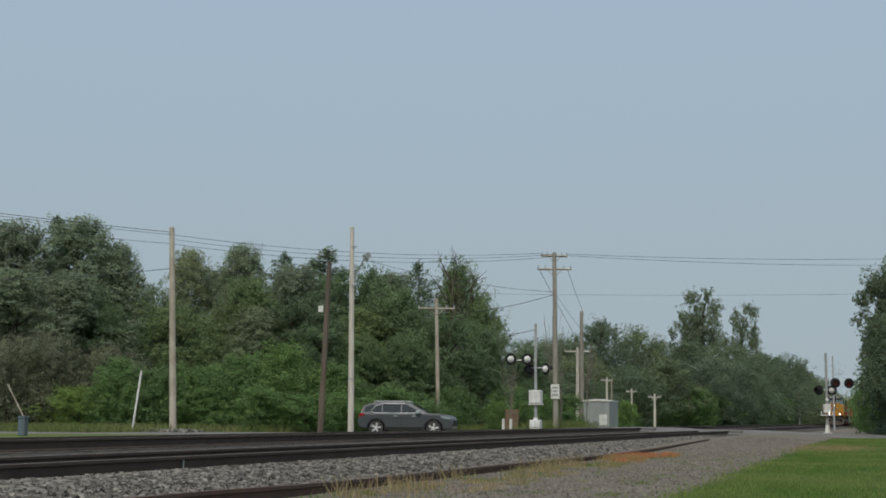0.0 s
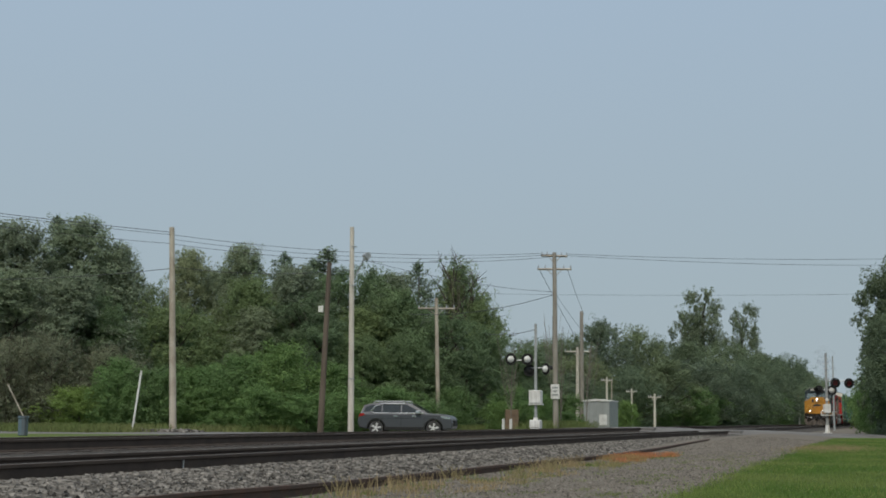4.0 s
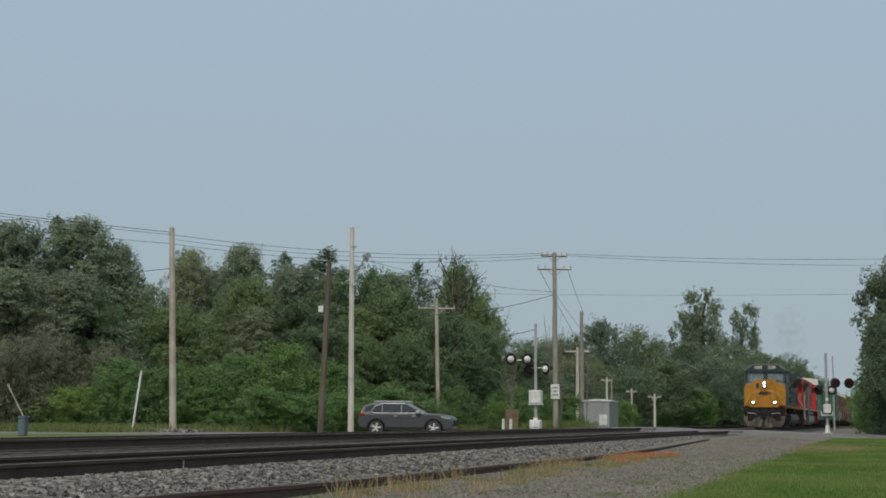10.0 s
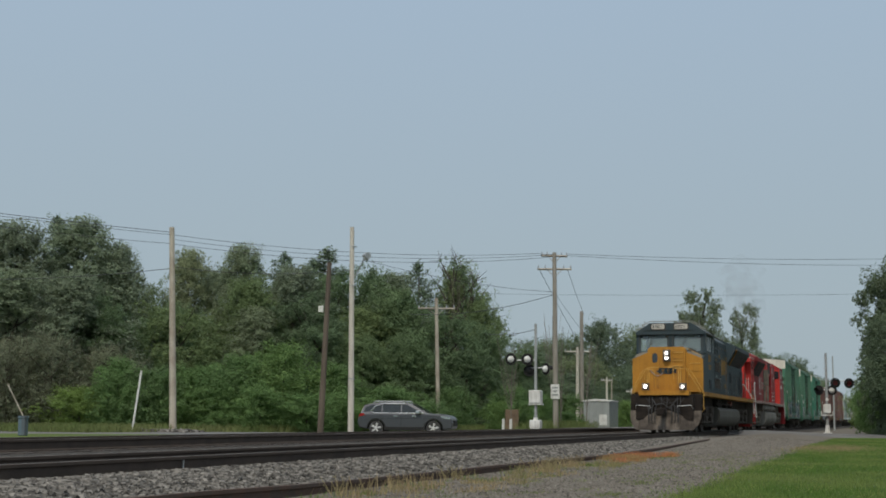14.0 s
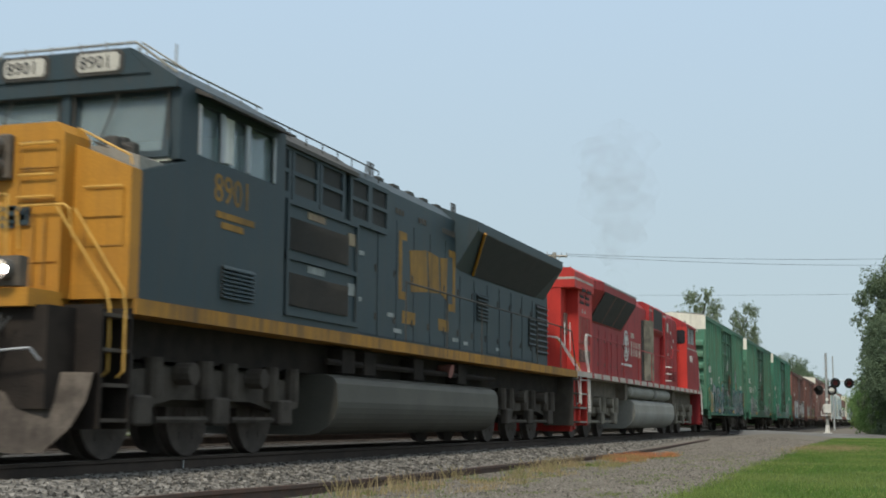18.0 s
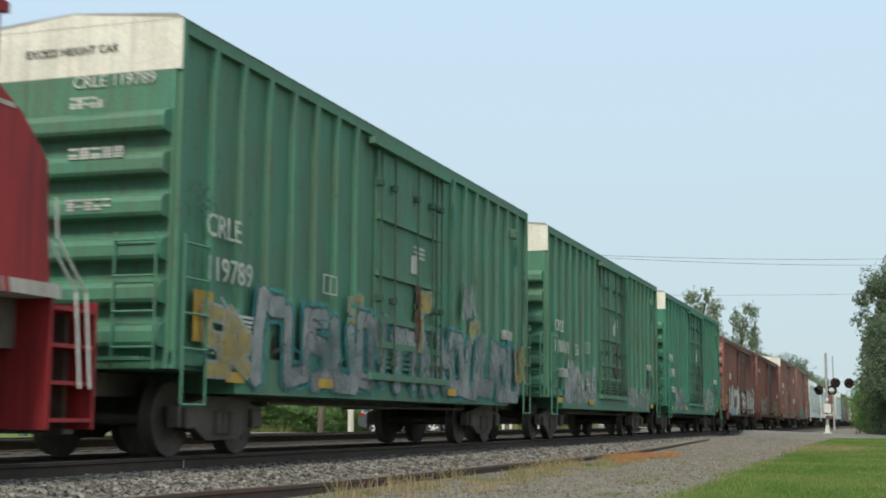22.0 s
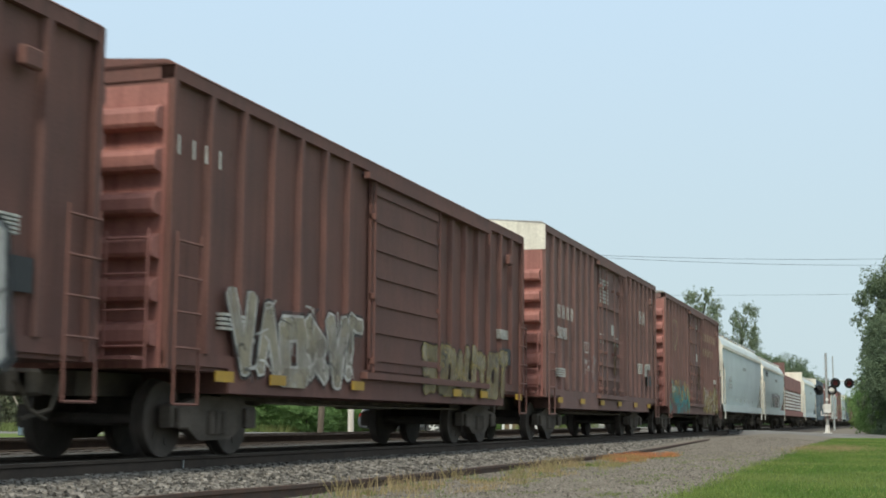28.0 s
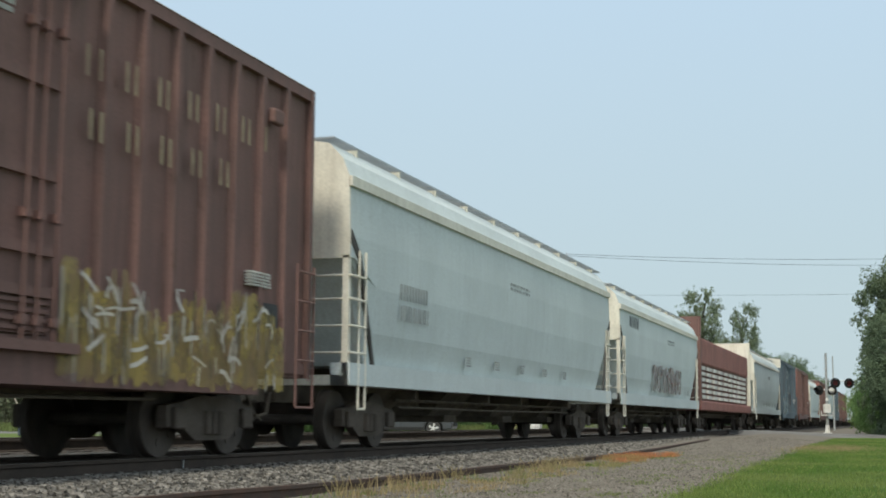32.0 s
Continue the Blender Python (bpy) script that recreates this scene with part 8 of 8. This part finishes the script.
sig_right = crossing_mast((-3.98, 89.01, 0.09), 5.05, "silver crossing signal mast with dark red flashers beside the road",
                          [(0.55, -0.15, 3.18, 8, M_red_lens), (1.38, -0.1, 3.16, 8, M_red_lens), (-0.48, 0.1, 2.72, 330, M_black), (0.33, 0.1, 2.72, 170, M_white)],
                          [(0.0, 0.0, 1.4, 0.0, 3.3), (-0.5, 0.1, 0.4, 0.1, 2.75)])
bm = bmesh.new()
box(bm, -0.22, 0.24, -0.22, 0.22, 1.30, 1.86, 0.02)
box(bm, -0.36, 0.36, -0.26, 0.26, 1.14, 1.20)
box(bm, -0.36, -0.33, -0.26, 0.26, 1.20, 1.42)
box(bm, 0.33, 0.36, -0.26, 0.26, 1.20, 1.42)
part("control_box", bm, M_white, sig_right, "white metal control box on a bracket")
bm = bmesh.new()
for k in range(5):
    box(bm, -0.16, 0.16, -0.08, -0.05, 3.4 + k * 0.33, 3.43 + k * 0.33)
part("mast_step", bm, M_alu, sig_right)
# Plain white disc stands for the small bright lamp below the flashers.
bm = bmesh.new()
rod(bm, (0.02, -0.1, 2.15), (0.02, -0.12, 2.15), 0.10, seg=12)
part("bell", bm, M_white, sig_right, "small white disc for a bright lamp on the mast")
bm = bmesh.new()
rod(bm, (0, 0, 0), (0, 0, 7.6), 0.10, 0.07, 8)
o = tagged(part("far_pole", bm, M_mast), "thin wooden pole far down the line", "utility pole")
o.location = (-5.85, 146.2, 0)

# railway signal down the line
v = thing("line_signal", pose(-9.84 - 1.6 - 3.5, 156.06, 0), "dark railway signal on a pale post", "railway signal")
v.location = (-16.0, 251.0, 0.0)
bm = bmesh.new()
rod(bm, (0, 0, 0), (0, 0, 6.0), 0.16, seg=8)
part("post", bm, M_white, v)
bm = bmesh.new()
box(bm, -0.4, 0.4, -0.2, 0.15, 3.0, 6.1, 0.03)
part("signal_head", bm, M_black, v)
for z in (3.6, 4.6, 5.5):
    bm = bmesh.new()
    rod(bm, (0, -0.2, z), (0, -0.26, z), 0.2, seg=12)
    part("lens", bm, M_red_lens, v)

# relay hut
v = thing("relay_hut", pose(-19.95, 96.6, 0.25, 0, 0, 0), "grey galvanised relay hut with a pitched roof", "relay hut")
bm = bmesh.new()
box(bm, -0.92, 0.92, -1.6, 1.6, -0.3, 1.95)
part("wall", bm, M_hut, v)
bm = bmesh.new()
prism(bm, [(-0.98, 1.92), (0.98, 1.92), (0.98, 1.98), (0, 2.10), (-0.98, 1.98)], "y", -1.68, 1.68)
part("roof", bm, M_white, v)
bm = bmesh.new()
box(bm, 0.2, 0.75, -1.63, -1.60, 0.25, 1.0)
part("notice", bm, M_white, v)
for x in (-0.6, -0.3):
    bm = bmesh.new()
    box(bm, x - 0.01, x + 0.01, -1.62, -1.6, 0.05, 1.9)
    part("wall_seam", bm, M_alu, v)
v = thing("equipment_cabinet", pose(-24.1, 87.6, 0.0, 0, 0, 15), "brown rusty equipment cabinet in the weeds", "cabinet")
bm = bmesh.new()
box(bm, -0.45, 0.45, -0.3, 0.3, 0, 1.5, 0.03)
part("body", bm, M_rustbox, v)
bm = bmesh.new()
box(bm, -0.4, 0.4, -0.32, -0.3, 0.1, 1.4)
part("door", bm, M_rustbox, v)
for x, y in ((-21.9, 77.7), (-21.5, 77.9)):
    bm = bmesh.new()
    rod(bm, (0, 0, 0), (0, 0, 0.75), 0.09, 0.08, 10)
    rod(bm, (0, 0, 0.75), (0, 0, 0.82), 0.11, 0.04, 10)
    o = tagged(part("bollard", bm, M_white), "short white cable bollard", "bollard", "bollards by the crossing")
    o.location = (x, y, 0.05)
v = thing("utility_pedestal", pose(-35.42, 49.95, 0), "green-grey utility pedestal on the grass", "utility box")
bm = bmesh.new()
box(bm, -0.17, 0.17, -0.14, 0.14, 0, 0.80, 0.03)
part("body", bm, M_bluecar, v)
bm = bmesh.new()
box(bm, -0.19, 0.19, -0.16, 0.16, 0.72, 0.84, 0.02)
part("cap", bm, M_bluecar, v)
bm = bmesh.new()
rod(bm, (0.45, 0.3, 0), (-0.75, -0.3, 2.6), 0.04, seg=6)
o = tagged(part("leaning_post", bm, M_pole), "thin post leaning over the grass", "post")
o.location = (-45.9, 64.5, 0)


# ---- waiting car ----
def car():
    v = thing("waiting_car", pose(-23.45, 65.38, 0.03, 0, 0, 9) @ Matrix.Diagonal((1.03, 1.0, 1.0, 1)), "charcoal grey crossover car waiting at the crossing", "car")
    W = 0.91
    low = [(-2.28, 0.36), (-2.36, 0.62), (-2.31, 0.98), (-2.22, 1.08), (1.05, 1.08), (1.70, 1.05), (2.12, 0.97), (2.28, 0.84), (2.35, 0.60), (2.32, 0.32)]
    bm = bmesh.new()

    def arch(cx):
        return [(cx + 0.42 * math.cos(a), 0.34 + 0.42 * math.sin(a)) for a in [math.pi * k / 8 for k in range(9)]]
    outline = low + [(1.86, 0.26)] + [p for p in arch(1.42)] + [(0.98, 0.24), (-0.98, 0.24)] + [p for p in arch(-1.42)] + [(-1.88, 0.30)]
    prism(bm, outline, "y", -W, W)
    body = part("body", bm, M_suv, v)
    rounded = body.modifiers.new("rounded", "BEVEL")
    rounded.width, rounded.segments, rounded.limit_method, rounded.angle_limit = 0.07, 3, "ANGLE", radians(60)
    bm = bmesh.new()
    rings = []
    for y, k in ((-W + 0.03, 0.0), (-W + 0.20, 1.0), (W - 0.20, 1.0), (W - 0.03, 0.0)):
        pts = [(-2.26, 1.05), (-2.06, 1.49), (-1.5, 1.61), (-0.4, 1.65), (0.16, 1.58), (1.20, 1.05)] if k else [(-2.22, 1.05), (-2.10, 1.06), (-1.5, 1.07), (-0.2, 1.07), (0.35, 1.07), (1.12, 1.05)]
        rings.append([bm.verts.new((p, y, q)) for p, q in pts])
    for a, b in zip(rings, rings[1:]):
        for i in range(5):
            bm.faces.new((a[i], a[i + 1], b[i + 1], b[i]))
    part("cabin", bm, M_suv, v)
    for s in (-1, 1):
        for k, pts in enumerate(([(-0.16, 1.10), (-0.16, 1.52), (0.10, 1.50), (0.88, 1.10)], [(-1.12, 1.10), (-1.12, 1.54), (-0.22, 1.55), (-0.22, 1.10)], [(-1.66, 1.16), (-1.42, 1.44), (-1.18, 1.53), (-1.18, 1.10), (-1.50, 1.10)], [(-2.06, 1.14), (-1.97, 1.40), (-1.66, 1.50), (-1.50, 1.47), (-1.76, 1.17)])):
            bm = bmesh.new()

            def side(p, q, out):
                f = (q - 1.06) / 0.60
                return (p, s * (W - 0.03 - 0.17 * f + out), q)
            a = [bm.verts.new(side(p, q, 0.012)) for p, q in pts]
            b = [bm.verts.new(side(p, q, -0.02)) for p, q in pts]
            bm.faces.new(a)
            bm.faces.new(b[::-1])
            for i in range(len(pts)):
                bm.faces.new((a[i], a[(i + 1) % len(pts)], b[(i + 1) % len(pts)], b[i]))
            part("side_window", bm, M_carglass, v)
        bm = bmesh.new()
        pipe(bm, [(0.92, s * (W - 0.022), 1.085), (-1.52, s * (W - 0.022), 1.085), (-1.72, s * (W - 0.05), 1.16), (-1.44, s * (W - 0.115), 1.46), (-1.12, s * (W - 0.14), 1.56), (0.0, s * (W - 0.14), 1.56)], 0.026)
        part("chrome_trim", bm, M_chrome, v)
        bm = bmesh.new()
        pipe(bm, [(-1.6, s * 0.66, 1.62), (-1.5, s * 0.66, 1.68), (0.0, s * 0.66, 1.68), (0.1, s * 0.66, 1.62)], 0.02)
        part("roof_rail", bm, M_chrome, v)
        bm = bmesh.new()
        box(bm, 0.55, 0.80, min(s * 0.90, s * 1.10), max(s * 0.90, s * 1.10), 1.06, 1.22, 0.03)
        part("mirror", bm, M_chrome, v)
        bm = bmesh.new()
        prism(bm, [(1.82, 0.84), (2.27, 0.78), (2.21, 0.90), (1.78, 0.96)], "y", min(s * 0.70, s * 0.925), max(s * 0.70, s * 0.925))
        part("headlight", bm, M_chrome, v)
        bm = bmesh.new()
        prism(bm, [(-2.31, 0.90), (-1.98, 0.98), (-2.05, 1.08), (-2.24, 1.06)], "y", min(s * 0.66, s * 0.925), max(s * 0.66, s * 0.925))
        part("tail_light", bm, M_tail, v)
        for x in (-0.55, 0.35):
            bm = bmesh.new()
            box(bm, x, x + 0.22, min(s * 0.91, s * 0.945), max(s * 0.91, s * 0.945), 0.92, 0.96)
            part("door_handle", bm, M_chrome, v)
        bm = bmesh.new()
        pipe(bm, [(-2.25, s * 0.917, 0.80), (-1.2, s * 0.922, 0.84), (0.6, s * 0.922, 0.86), (2.0, s * 0.915, 0.88)], 0.012, 5)
        part("body_crease", bm, M_suv, v)
        for x in (-0.19, 0.95, -1.15):
            bm = bmesh.new()
            box(bm, x - 0.006, x + 0.006, min(s * 0.905, s * 0.913), max(s * 0.905, s * 0.913), 0.42, 1.06)
            part("door_gap", bm, M_black, v)
        for cx in (-1.42, 1.42):
            bm = bmesh.new()
            pipe(bm, [(cx + 0.45 * math.cos(math.pi * k / 8), s * 0.905, 0.34 + 0.45 * math.sin(math.pi * k / 8)) for k in range(9)], 0.035, 5)
            part("arch_trim", bm, M_black, v)
        bm = bmesh.new()
        box(bm, -1.0, 0.98, min(s * 0.9, s * 0.93), max(s * 0.9, s * 0.93), 0.26, 0.40)
        part("sill_trim", bm, M_black, v)
        for x in (-1.42, 1.42):
            bm = bmesh.new()
            rod(bm, (x, s * 0.70, 0.35), (x, s * 0.92, 0.35), 0.35, seg=24)
            w = part("wheel", bm, M_rubber, v)
            bm = bmesh.new()
            rod(bm, (x, s * 0.921, 0.35), (x, s * 0.93, 0.35), 0.075, seg=16)
            for k in range(10):
                a = math.tau * (k // 2 + 0.22 * (k % 2)) / 5
                pipe(bm, [(x, s * 0.93, 0.35), (x + 0.25 * math.cos(a), s * 0.935, 0.35 + 0.25 * math.sin(a))], 0.024, 4)
            part("rim", bm, M_rim, w)
    bm = bmesh.new()
    prism(bm, [(1.10, 1.08), (0.33, 1.535), (0.35, 1.55), (1.14, 1.09)], "y", -0.70, 0.70)
    part("windscreen", bm, M_carglass, v)
    bm = bmesh.new()
    prism(bm, [(-2.205, 1.12), (-1.90, 1.46), (-1.93, 1.47), (-2.24, 1.12)], "y", -0.66, 0.66)
    part("rear_window", bm, M_carglass, v)
    bm = bmesh.new()
    box(bm, 2.33, 2.375, -0.55, 0.55, 0.45, 0.74)
    part("grille", bm, M_black, v)


car()

# ---- crossing panels between the rails ----
for cx, z in ((TRACK_X, RAIL_Z), (FAR_X, FAR_Z)):
    yc = ROAD_AT.y + (cx - ROAD_AT.x) * math.tan(ROAD_TURN)
    for side in (0, 1.15, -1.15):
        bm = bmesh.new()
        w = 0.66 if side == 0 else 0.33
        box(bm, cx + side - w, cx + side + w, yc - 4.6, yc + 4.6, z - 0.15, z + 0.004, 0.01)
        structure("crossing_panel", bm, M_asphalt, "dark rubber and asphalt panel beside the rails")


# ---- sleepers, ballast stones, grass and weeds ----
bm = bmesh.new()
box(bm, -1.3, 1.3, -0.115, 0.115, -0.18, 0.0)
TIE = mesh_of("tie", bm, M_tie)
for trk, cx, z in ((near_track, TRACK_X, RAIL_Z), (far_track, FAR_X, FAR_Z)):
    for i in range(130):
        y = 4.0 + i * 0.53
        o = new("tie", TIE)
        o.parent, o.matrix_basis = trk, pose(cx + 0.02 * math.sin(i * 7.3), y, z - 0.182, 0, 0, 0.7 * math.sin(i * 3.1))


def stones(name, count, xa, xb, ya, yb, height, size, seed, material, label):
    """Loose angular stones spread over a strip, denser near the camera's end."""
    rng = np.random.default_rng(seed)
    base = np.array([(1, 0, -0.3), (-0.5, 0.87, -0.3), (-0.5, -0.87, -0.3), (0.5, 0.6, 0.5), (-0.7, 0.1, 0.55), (0.3, -0.7, 0.5)])
    tri = np.array([(0, 1, 3), (1, 4, 3), (1, 2, 4), (2, 5, 4), (2, 0, 5), (0, 3, 5), (3, 4, 5), (0, 2, 1)])
    y = ya + (yb - ya) * rng.uniform(0, 1, count) ** 1.7
    x = rng.uniform(xa, xb, count)
    s = size * rng.uniform(0.55, 1.5, count)
    z = np.array([height(a, b) for a, b in zip(x, y)]) + s * rng.uniform(-0.1, 0.35, count)
    ang = rng.uniform(0, math.tau, count)
    jit = base[None] * (1 + rng.uniform(-0.35, 0.35, (count, 6, 3)))
    c, d = np.cos(ang)[:, None], np.sin(ang)[:, None]
    px = (jit[:, :, 0] * c - jit[:, :, 1] * d) * s[:, None] + x[:, None]
    py = (jit[:, :, 0] * d + jit[:, :, 1] * c) * s[:, None] * rng.uniform(0.7, 1.2, count)[:, None] + y[:, None]
    pz = jit[:, :, 2] * s[:, None] * 0.9 + z[:, None]
    verts = np.stack([px, py, pz], 2).reshape(-1, 3)
    faces = (tri[None] + 6 * np.arange(count)[:, None, None]).reshape(-1, 3)
    return tagged(new(name, quads(name, verts, faces, material)), label, "stones", kind="stuff")


def shoulder(x, y):
    k = [(-11.0, 0.16), (-8.0, RAIL_Z - 0.17), (-7.35, 0.135), (-6.7, 0.035), (-5.9, 0.0), (-2, 0.0)]
    for (a, za), (b, zb) in zip(k, k[1:]):
        if x <= b:
            return za + (zb - za) * (x - a) / (b - a)
    return 0.0


stones("ballast_stones", 34000, -8.32, -6.0, 7, 62, shoulder, 0.033, 1, M_stone, "grey crushed ballast stones on the track shoulder")
stones("bed_stones", 9000, -10.9, -8.45, 7, 60, lambda x, y: RAIL_Z - 0.185, 0.035, 2, M_stone, "grey ballast stones between the rails")
stones("gravel_stones", 42000, -5.75, -1.9, 7, 60, lambda x, y: drive_rise(x, y) - 0.002, 0.0125, 3, M_pebble, "small loose stones on the gravel drive")


def blades(name, count, place, high, wide, seed, material, label, lean=0.35):
    rng = np.random.default_rng(seed)
    p = place(rng, count)
    h = high * rng.uniform(0.5, 1.3, count)
    a = rng.uniform(0, math.tau, count)
    w = wide * rng.uniform(0.7, 1.3, count)
    dx, dy = np.cos(a) * w, np.sin(a) * w
    lx, ly = rng.normal(0, lean, count) * h, rng.normal(0, lean, count) * h
    z = np.zeros(count)
    verts = np.stack([np.stack([p[:, 0] - dx, p[:, 1] - dy, z], 1), np.stack([p[:, 0] + dx, p[:, 1] + dy, z], 1),
                      np.stack([p[:, 0] + lx + dx * 0.2, p[:, 1] + ly + dy * 0.2, h], 1), np.stack([p[:, 0] + lx - dx * 0.3, p[:, 1] + ly - dy * 0.3, h * 0.96], 1)], 1).reshape(-1, 3)
    return tagged(new(name, quads(name, verts, np.arange(4 * count).reshape(-1, 4), material)), label, "grass", kind="stuff")


def lawn_spots(rng, n):
    y = 10 + 60 * rng.uniform(0, 1, n) ** 1.6
    edge = np.array([lawn_edge(b) for b in y])
    return np.stack([edge + (1.2 - edge) * rng.uniform(0, 1, n) ** 1.1 - rng.exponential(0.13, n), y], 1)


def weed_spots(ya, yb, xa, xb, clusters):
    def spots(rng, n):
        cy, cx = rng.uniform(ya, yb, clusters), rng.uniform(xa, xb, clusters)
        i = rng.integers(0, clusters, n)
        return np.stack([cx[i] + rng.normal(0, 0.09, n), cy[i] + rng.normal(0, 0.22, n)], 1)
    return spots


def pale_spots(rng, n):
    m = 70
    cy = 11 + 45 * rng.uniform(0, 1, m) ** 1.5
    cx = np.array([lawn_edge(b) for b in cy]) + rng.uniform(0.0, 1.0, m) ** 2 * 3.0
    i = rng.integers(0, m, n)
    return np.stack([cx[i] + rng.normal(0, 0.16, n), cy[i] + rng.normal(0, 0.7, n)], 1)


DRY = (-1.75, 42.4)


def dry_spots(rng, n):
    return np.stack([DRY[0] + rng.normal(0, 0.55, n), DRY[1] + rng.normal(0, 2.6, n)], 1)


def verge_spots(rng, n):
    y = rng.uniform(60, 96, n)
    return np.stack([-27 - (96 - y) * 0.42 + rng.uniform(-9, 3.5, n), y], 1)


blades("lawn_grass", 105000, lawn_spots, 0.05, 0.005, 5, M_blade, "short green lawn grass")
blades("tall_tufts", 700, weed_spots(13, 26, -5.7, -5.0, 14), 0.17, 0.005, 16, M_straw, "dry seeding tufts beside the old rail")
blades("siding_weeds", 3400, weed_spots(9.5, 26, -5.5, -4.5, 52), 0.065, 0.0045, 6, M_straw, "dry yellow weeds along the old rail")
blades("orange_weeds", 3200, weed_spots(26.3, 31.5, -5.65, -4.75, 22), 0.10, 0.006, 7, M_orange, "orange-brown dead weeds by the old rail")
blades("pale_grass", 16000, pale_spots, 0.055, 0.005, 12, M_palegrass, "yellowing patches in the lawn grass")
blades("dry_patch", 3200, dry_spots, 0.08, 0.008, 11, M_straw, "dry straw-coloured patch at the lawn's end")
blades("green_weeds", 1500, weed_spots(9, 42, -5.75, -4.7, 60), 0.06, 0.005, 8, M_blade, "low green weeds along the old rail")
blades("drive_weeds", 5000, weed_spots(12, 48, -4.9, -2.6, 130), 0.03, 0.006, 14, M_verge, "sparse low weeds in the gravel drive")
blades("tall_weeds", 4500, lambda rng, n: np.stack([-20.9 + rng.normal(0, 0.7, n), 88.0 + rng.normal(0, 2.6, n)], 1), 0.65, 0.03, 15, M_verge, "tall pale weeds round the junction pole")
blades("verge_grass", 26000, verge_spots, 0.42, 0.03, 9, M_verge, "tall unmown grass below the shrubs")

# small heap of dark rubble by the pole
stones("rubble", 160, -38.6, -35.4, 64.0, 66.2, lambda x, y: 0.06, 0.16, 12, M_stone, "low heap of dark rubble at the pole's foot")

# rail joint post and bright plate
bm = bmesh.new()
box(bm, -8.355, -8.335, 15.05, 15.075, 0.05, RAIL_Z - 0.04)
tagged(part("rail_stake", bm, M_alu), "small metal stake against the rail", "stake")

# bare saplings behind the junction pole
for x, y, h, seed in ((-20.9, 88.0, 7.4, 1), (-21.9, 90.0, 8.2, 2), (-19.6, 90.0, 6.6, 3), (-23.2, 84.0, 6.2, 4), (-34.0, 106.5, 13.6, 5)):
    rng = random.Random(seed)
    v = thing("bare_sapling", pose(x, y, 0), "thin leafless sapling with upright twigs", "tree", "bare saplings")
    bm = bmesh.new()
    rod(bm, (0, 0, -0.1), (0.1, 0, h * 0.55), 0.035, 0.02, 6)
    part("trunk", bm, M_twig, v)
    for k in range(17):
        bm = bmesh.new()
        z, a = h * rng.uniform(0.15, 0.55), rng.uniform(0, 6.28)
        d = rng.uniform(0.25, 1.0)
        pipe(bm, [(0.05, 0, z), (d * 0.6 * math.cos(a), d * 0.6 * math.sin(a), z + h * 0.2), (d * math.cos(a), d * math.sin(a), z + h * rng.uniform(0.35, 0.5))], 0.011, 4)
        part("branch", bm, M_twig, v)


# thin exhaust smoke over the second locomotive, in broad half-transparent flakes
def smoke():
    m = mat("thin_grey_smoke", (0.23, 0.235, 0.24), 1.0, 0, (0.19, 0.195, 0.20), 1.0, 0.5, 5, 0, spec=0.0)
    n, k = m.node_tree.nodes, m.node_tree.links
    co, no, mr = n.new("ShaderNodeTexCoord"), n.new("ShaderNodeTexNoise"), n.new("ShaderNodeMapRange")
    no.inputs["Scale"].default_value, no.inputs["Detail"].default_value = 0.9, 5
    mr.inputs[1].default_value, mr.inputs[2].default_value, mr.inputs[3].default_value, mr.inputs[4].default_value = 0.36, 0.70, 1.0, 0.93
    k.new(co.outputs["Object"], no.inputs[0])
    k.new(no.outputs[0], mr.inputs[0])
    tr, mx = n.new("ShaderNodeBsdfTransparent"), n.new("ShaderNodeMixShader")
    k.new(mr.outputs[0], mx.inputs[0])
    k.new(n["Principled BSDF"].outputs[0], mx.inputs[1])
    k.new(tr.outputs[0], mx.inputs[2])
    k.new(mx.outputs[0], n["Material Output"].inputs[0])
    rng = random.Random(77)
    bm = bmesh.new()
    for i in range(11):
        f = (i / 10) ** 0.85
        c = Vector((rng.gauss(0, 0.1 + 0.5 * f), 13.0 + 5.0 * f + rng.gauss(0, 0.1 + 0.8 * f), 5.2 + 5.6 * f + rng.gauss(0, 0.3 * f)))
        q = Euler((rng.gauss(1.1, 0.3), rng.gauss(0.5, 0.3), rng.gauss(0, 0.3))).to_matrix()
        r = 0.55 + 1.25 * f * rng.uniform(0.8, 1.2)
        bm.faces.new([bm.verts.new(c + q @ Vector((r * rng.uniform(0.7, 1.1) * math.cos(math.tau * j / 12), r * rng.uniform(0.7, 1.1) * math.sin(math.tau * j / 12), 0))) for j in range(12)])
    ob = tagged(part("exhaust_smoke", bm, m), "thin grey exhaust smoke drifting over the red locomotive", "smoke", kind="stuff")
    TRAIN.append((ob, 10.5))


smoke()


# ---- what moves ----
def train_y(t):
    """How far the train has rolled towards the camera, counted from its place at 20 s."""
    d = t - 20.0
    return SPEED * d + GAIN * d * d + EASING * d ** 3 + FADING * d ** 4


ROLLING = [ob for ob, u in TRAIN[:12]]


def motions():
    times = [0.0, 2.0, 4.0, 6.0, 8.0, 10.0, 12.0, 14.0, 16.0, 18.0, 20.0, 22.0, 24.0, 26.0, 28.0, 30.0, 32.0]
    for ob, u in TRAIN:
        walk(ob, [(t, pose(TRACK_X, u - train_y(t), RAIL_Z)) for t in times])
    steps_of = [i * 0.05 for i in range(641)]
    for w, y, r in WHEELS:
        if w.parent in ROLLING:
            walk(w, [(t, pose(0, y, r, math.degrees(train_y(t) / r) % 360.0)) for t in steps_of])


motions()
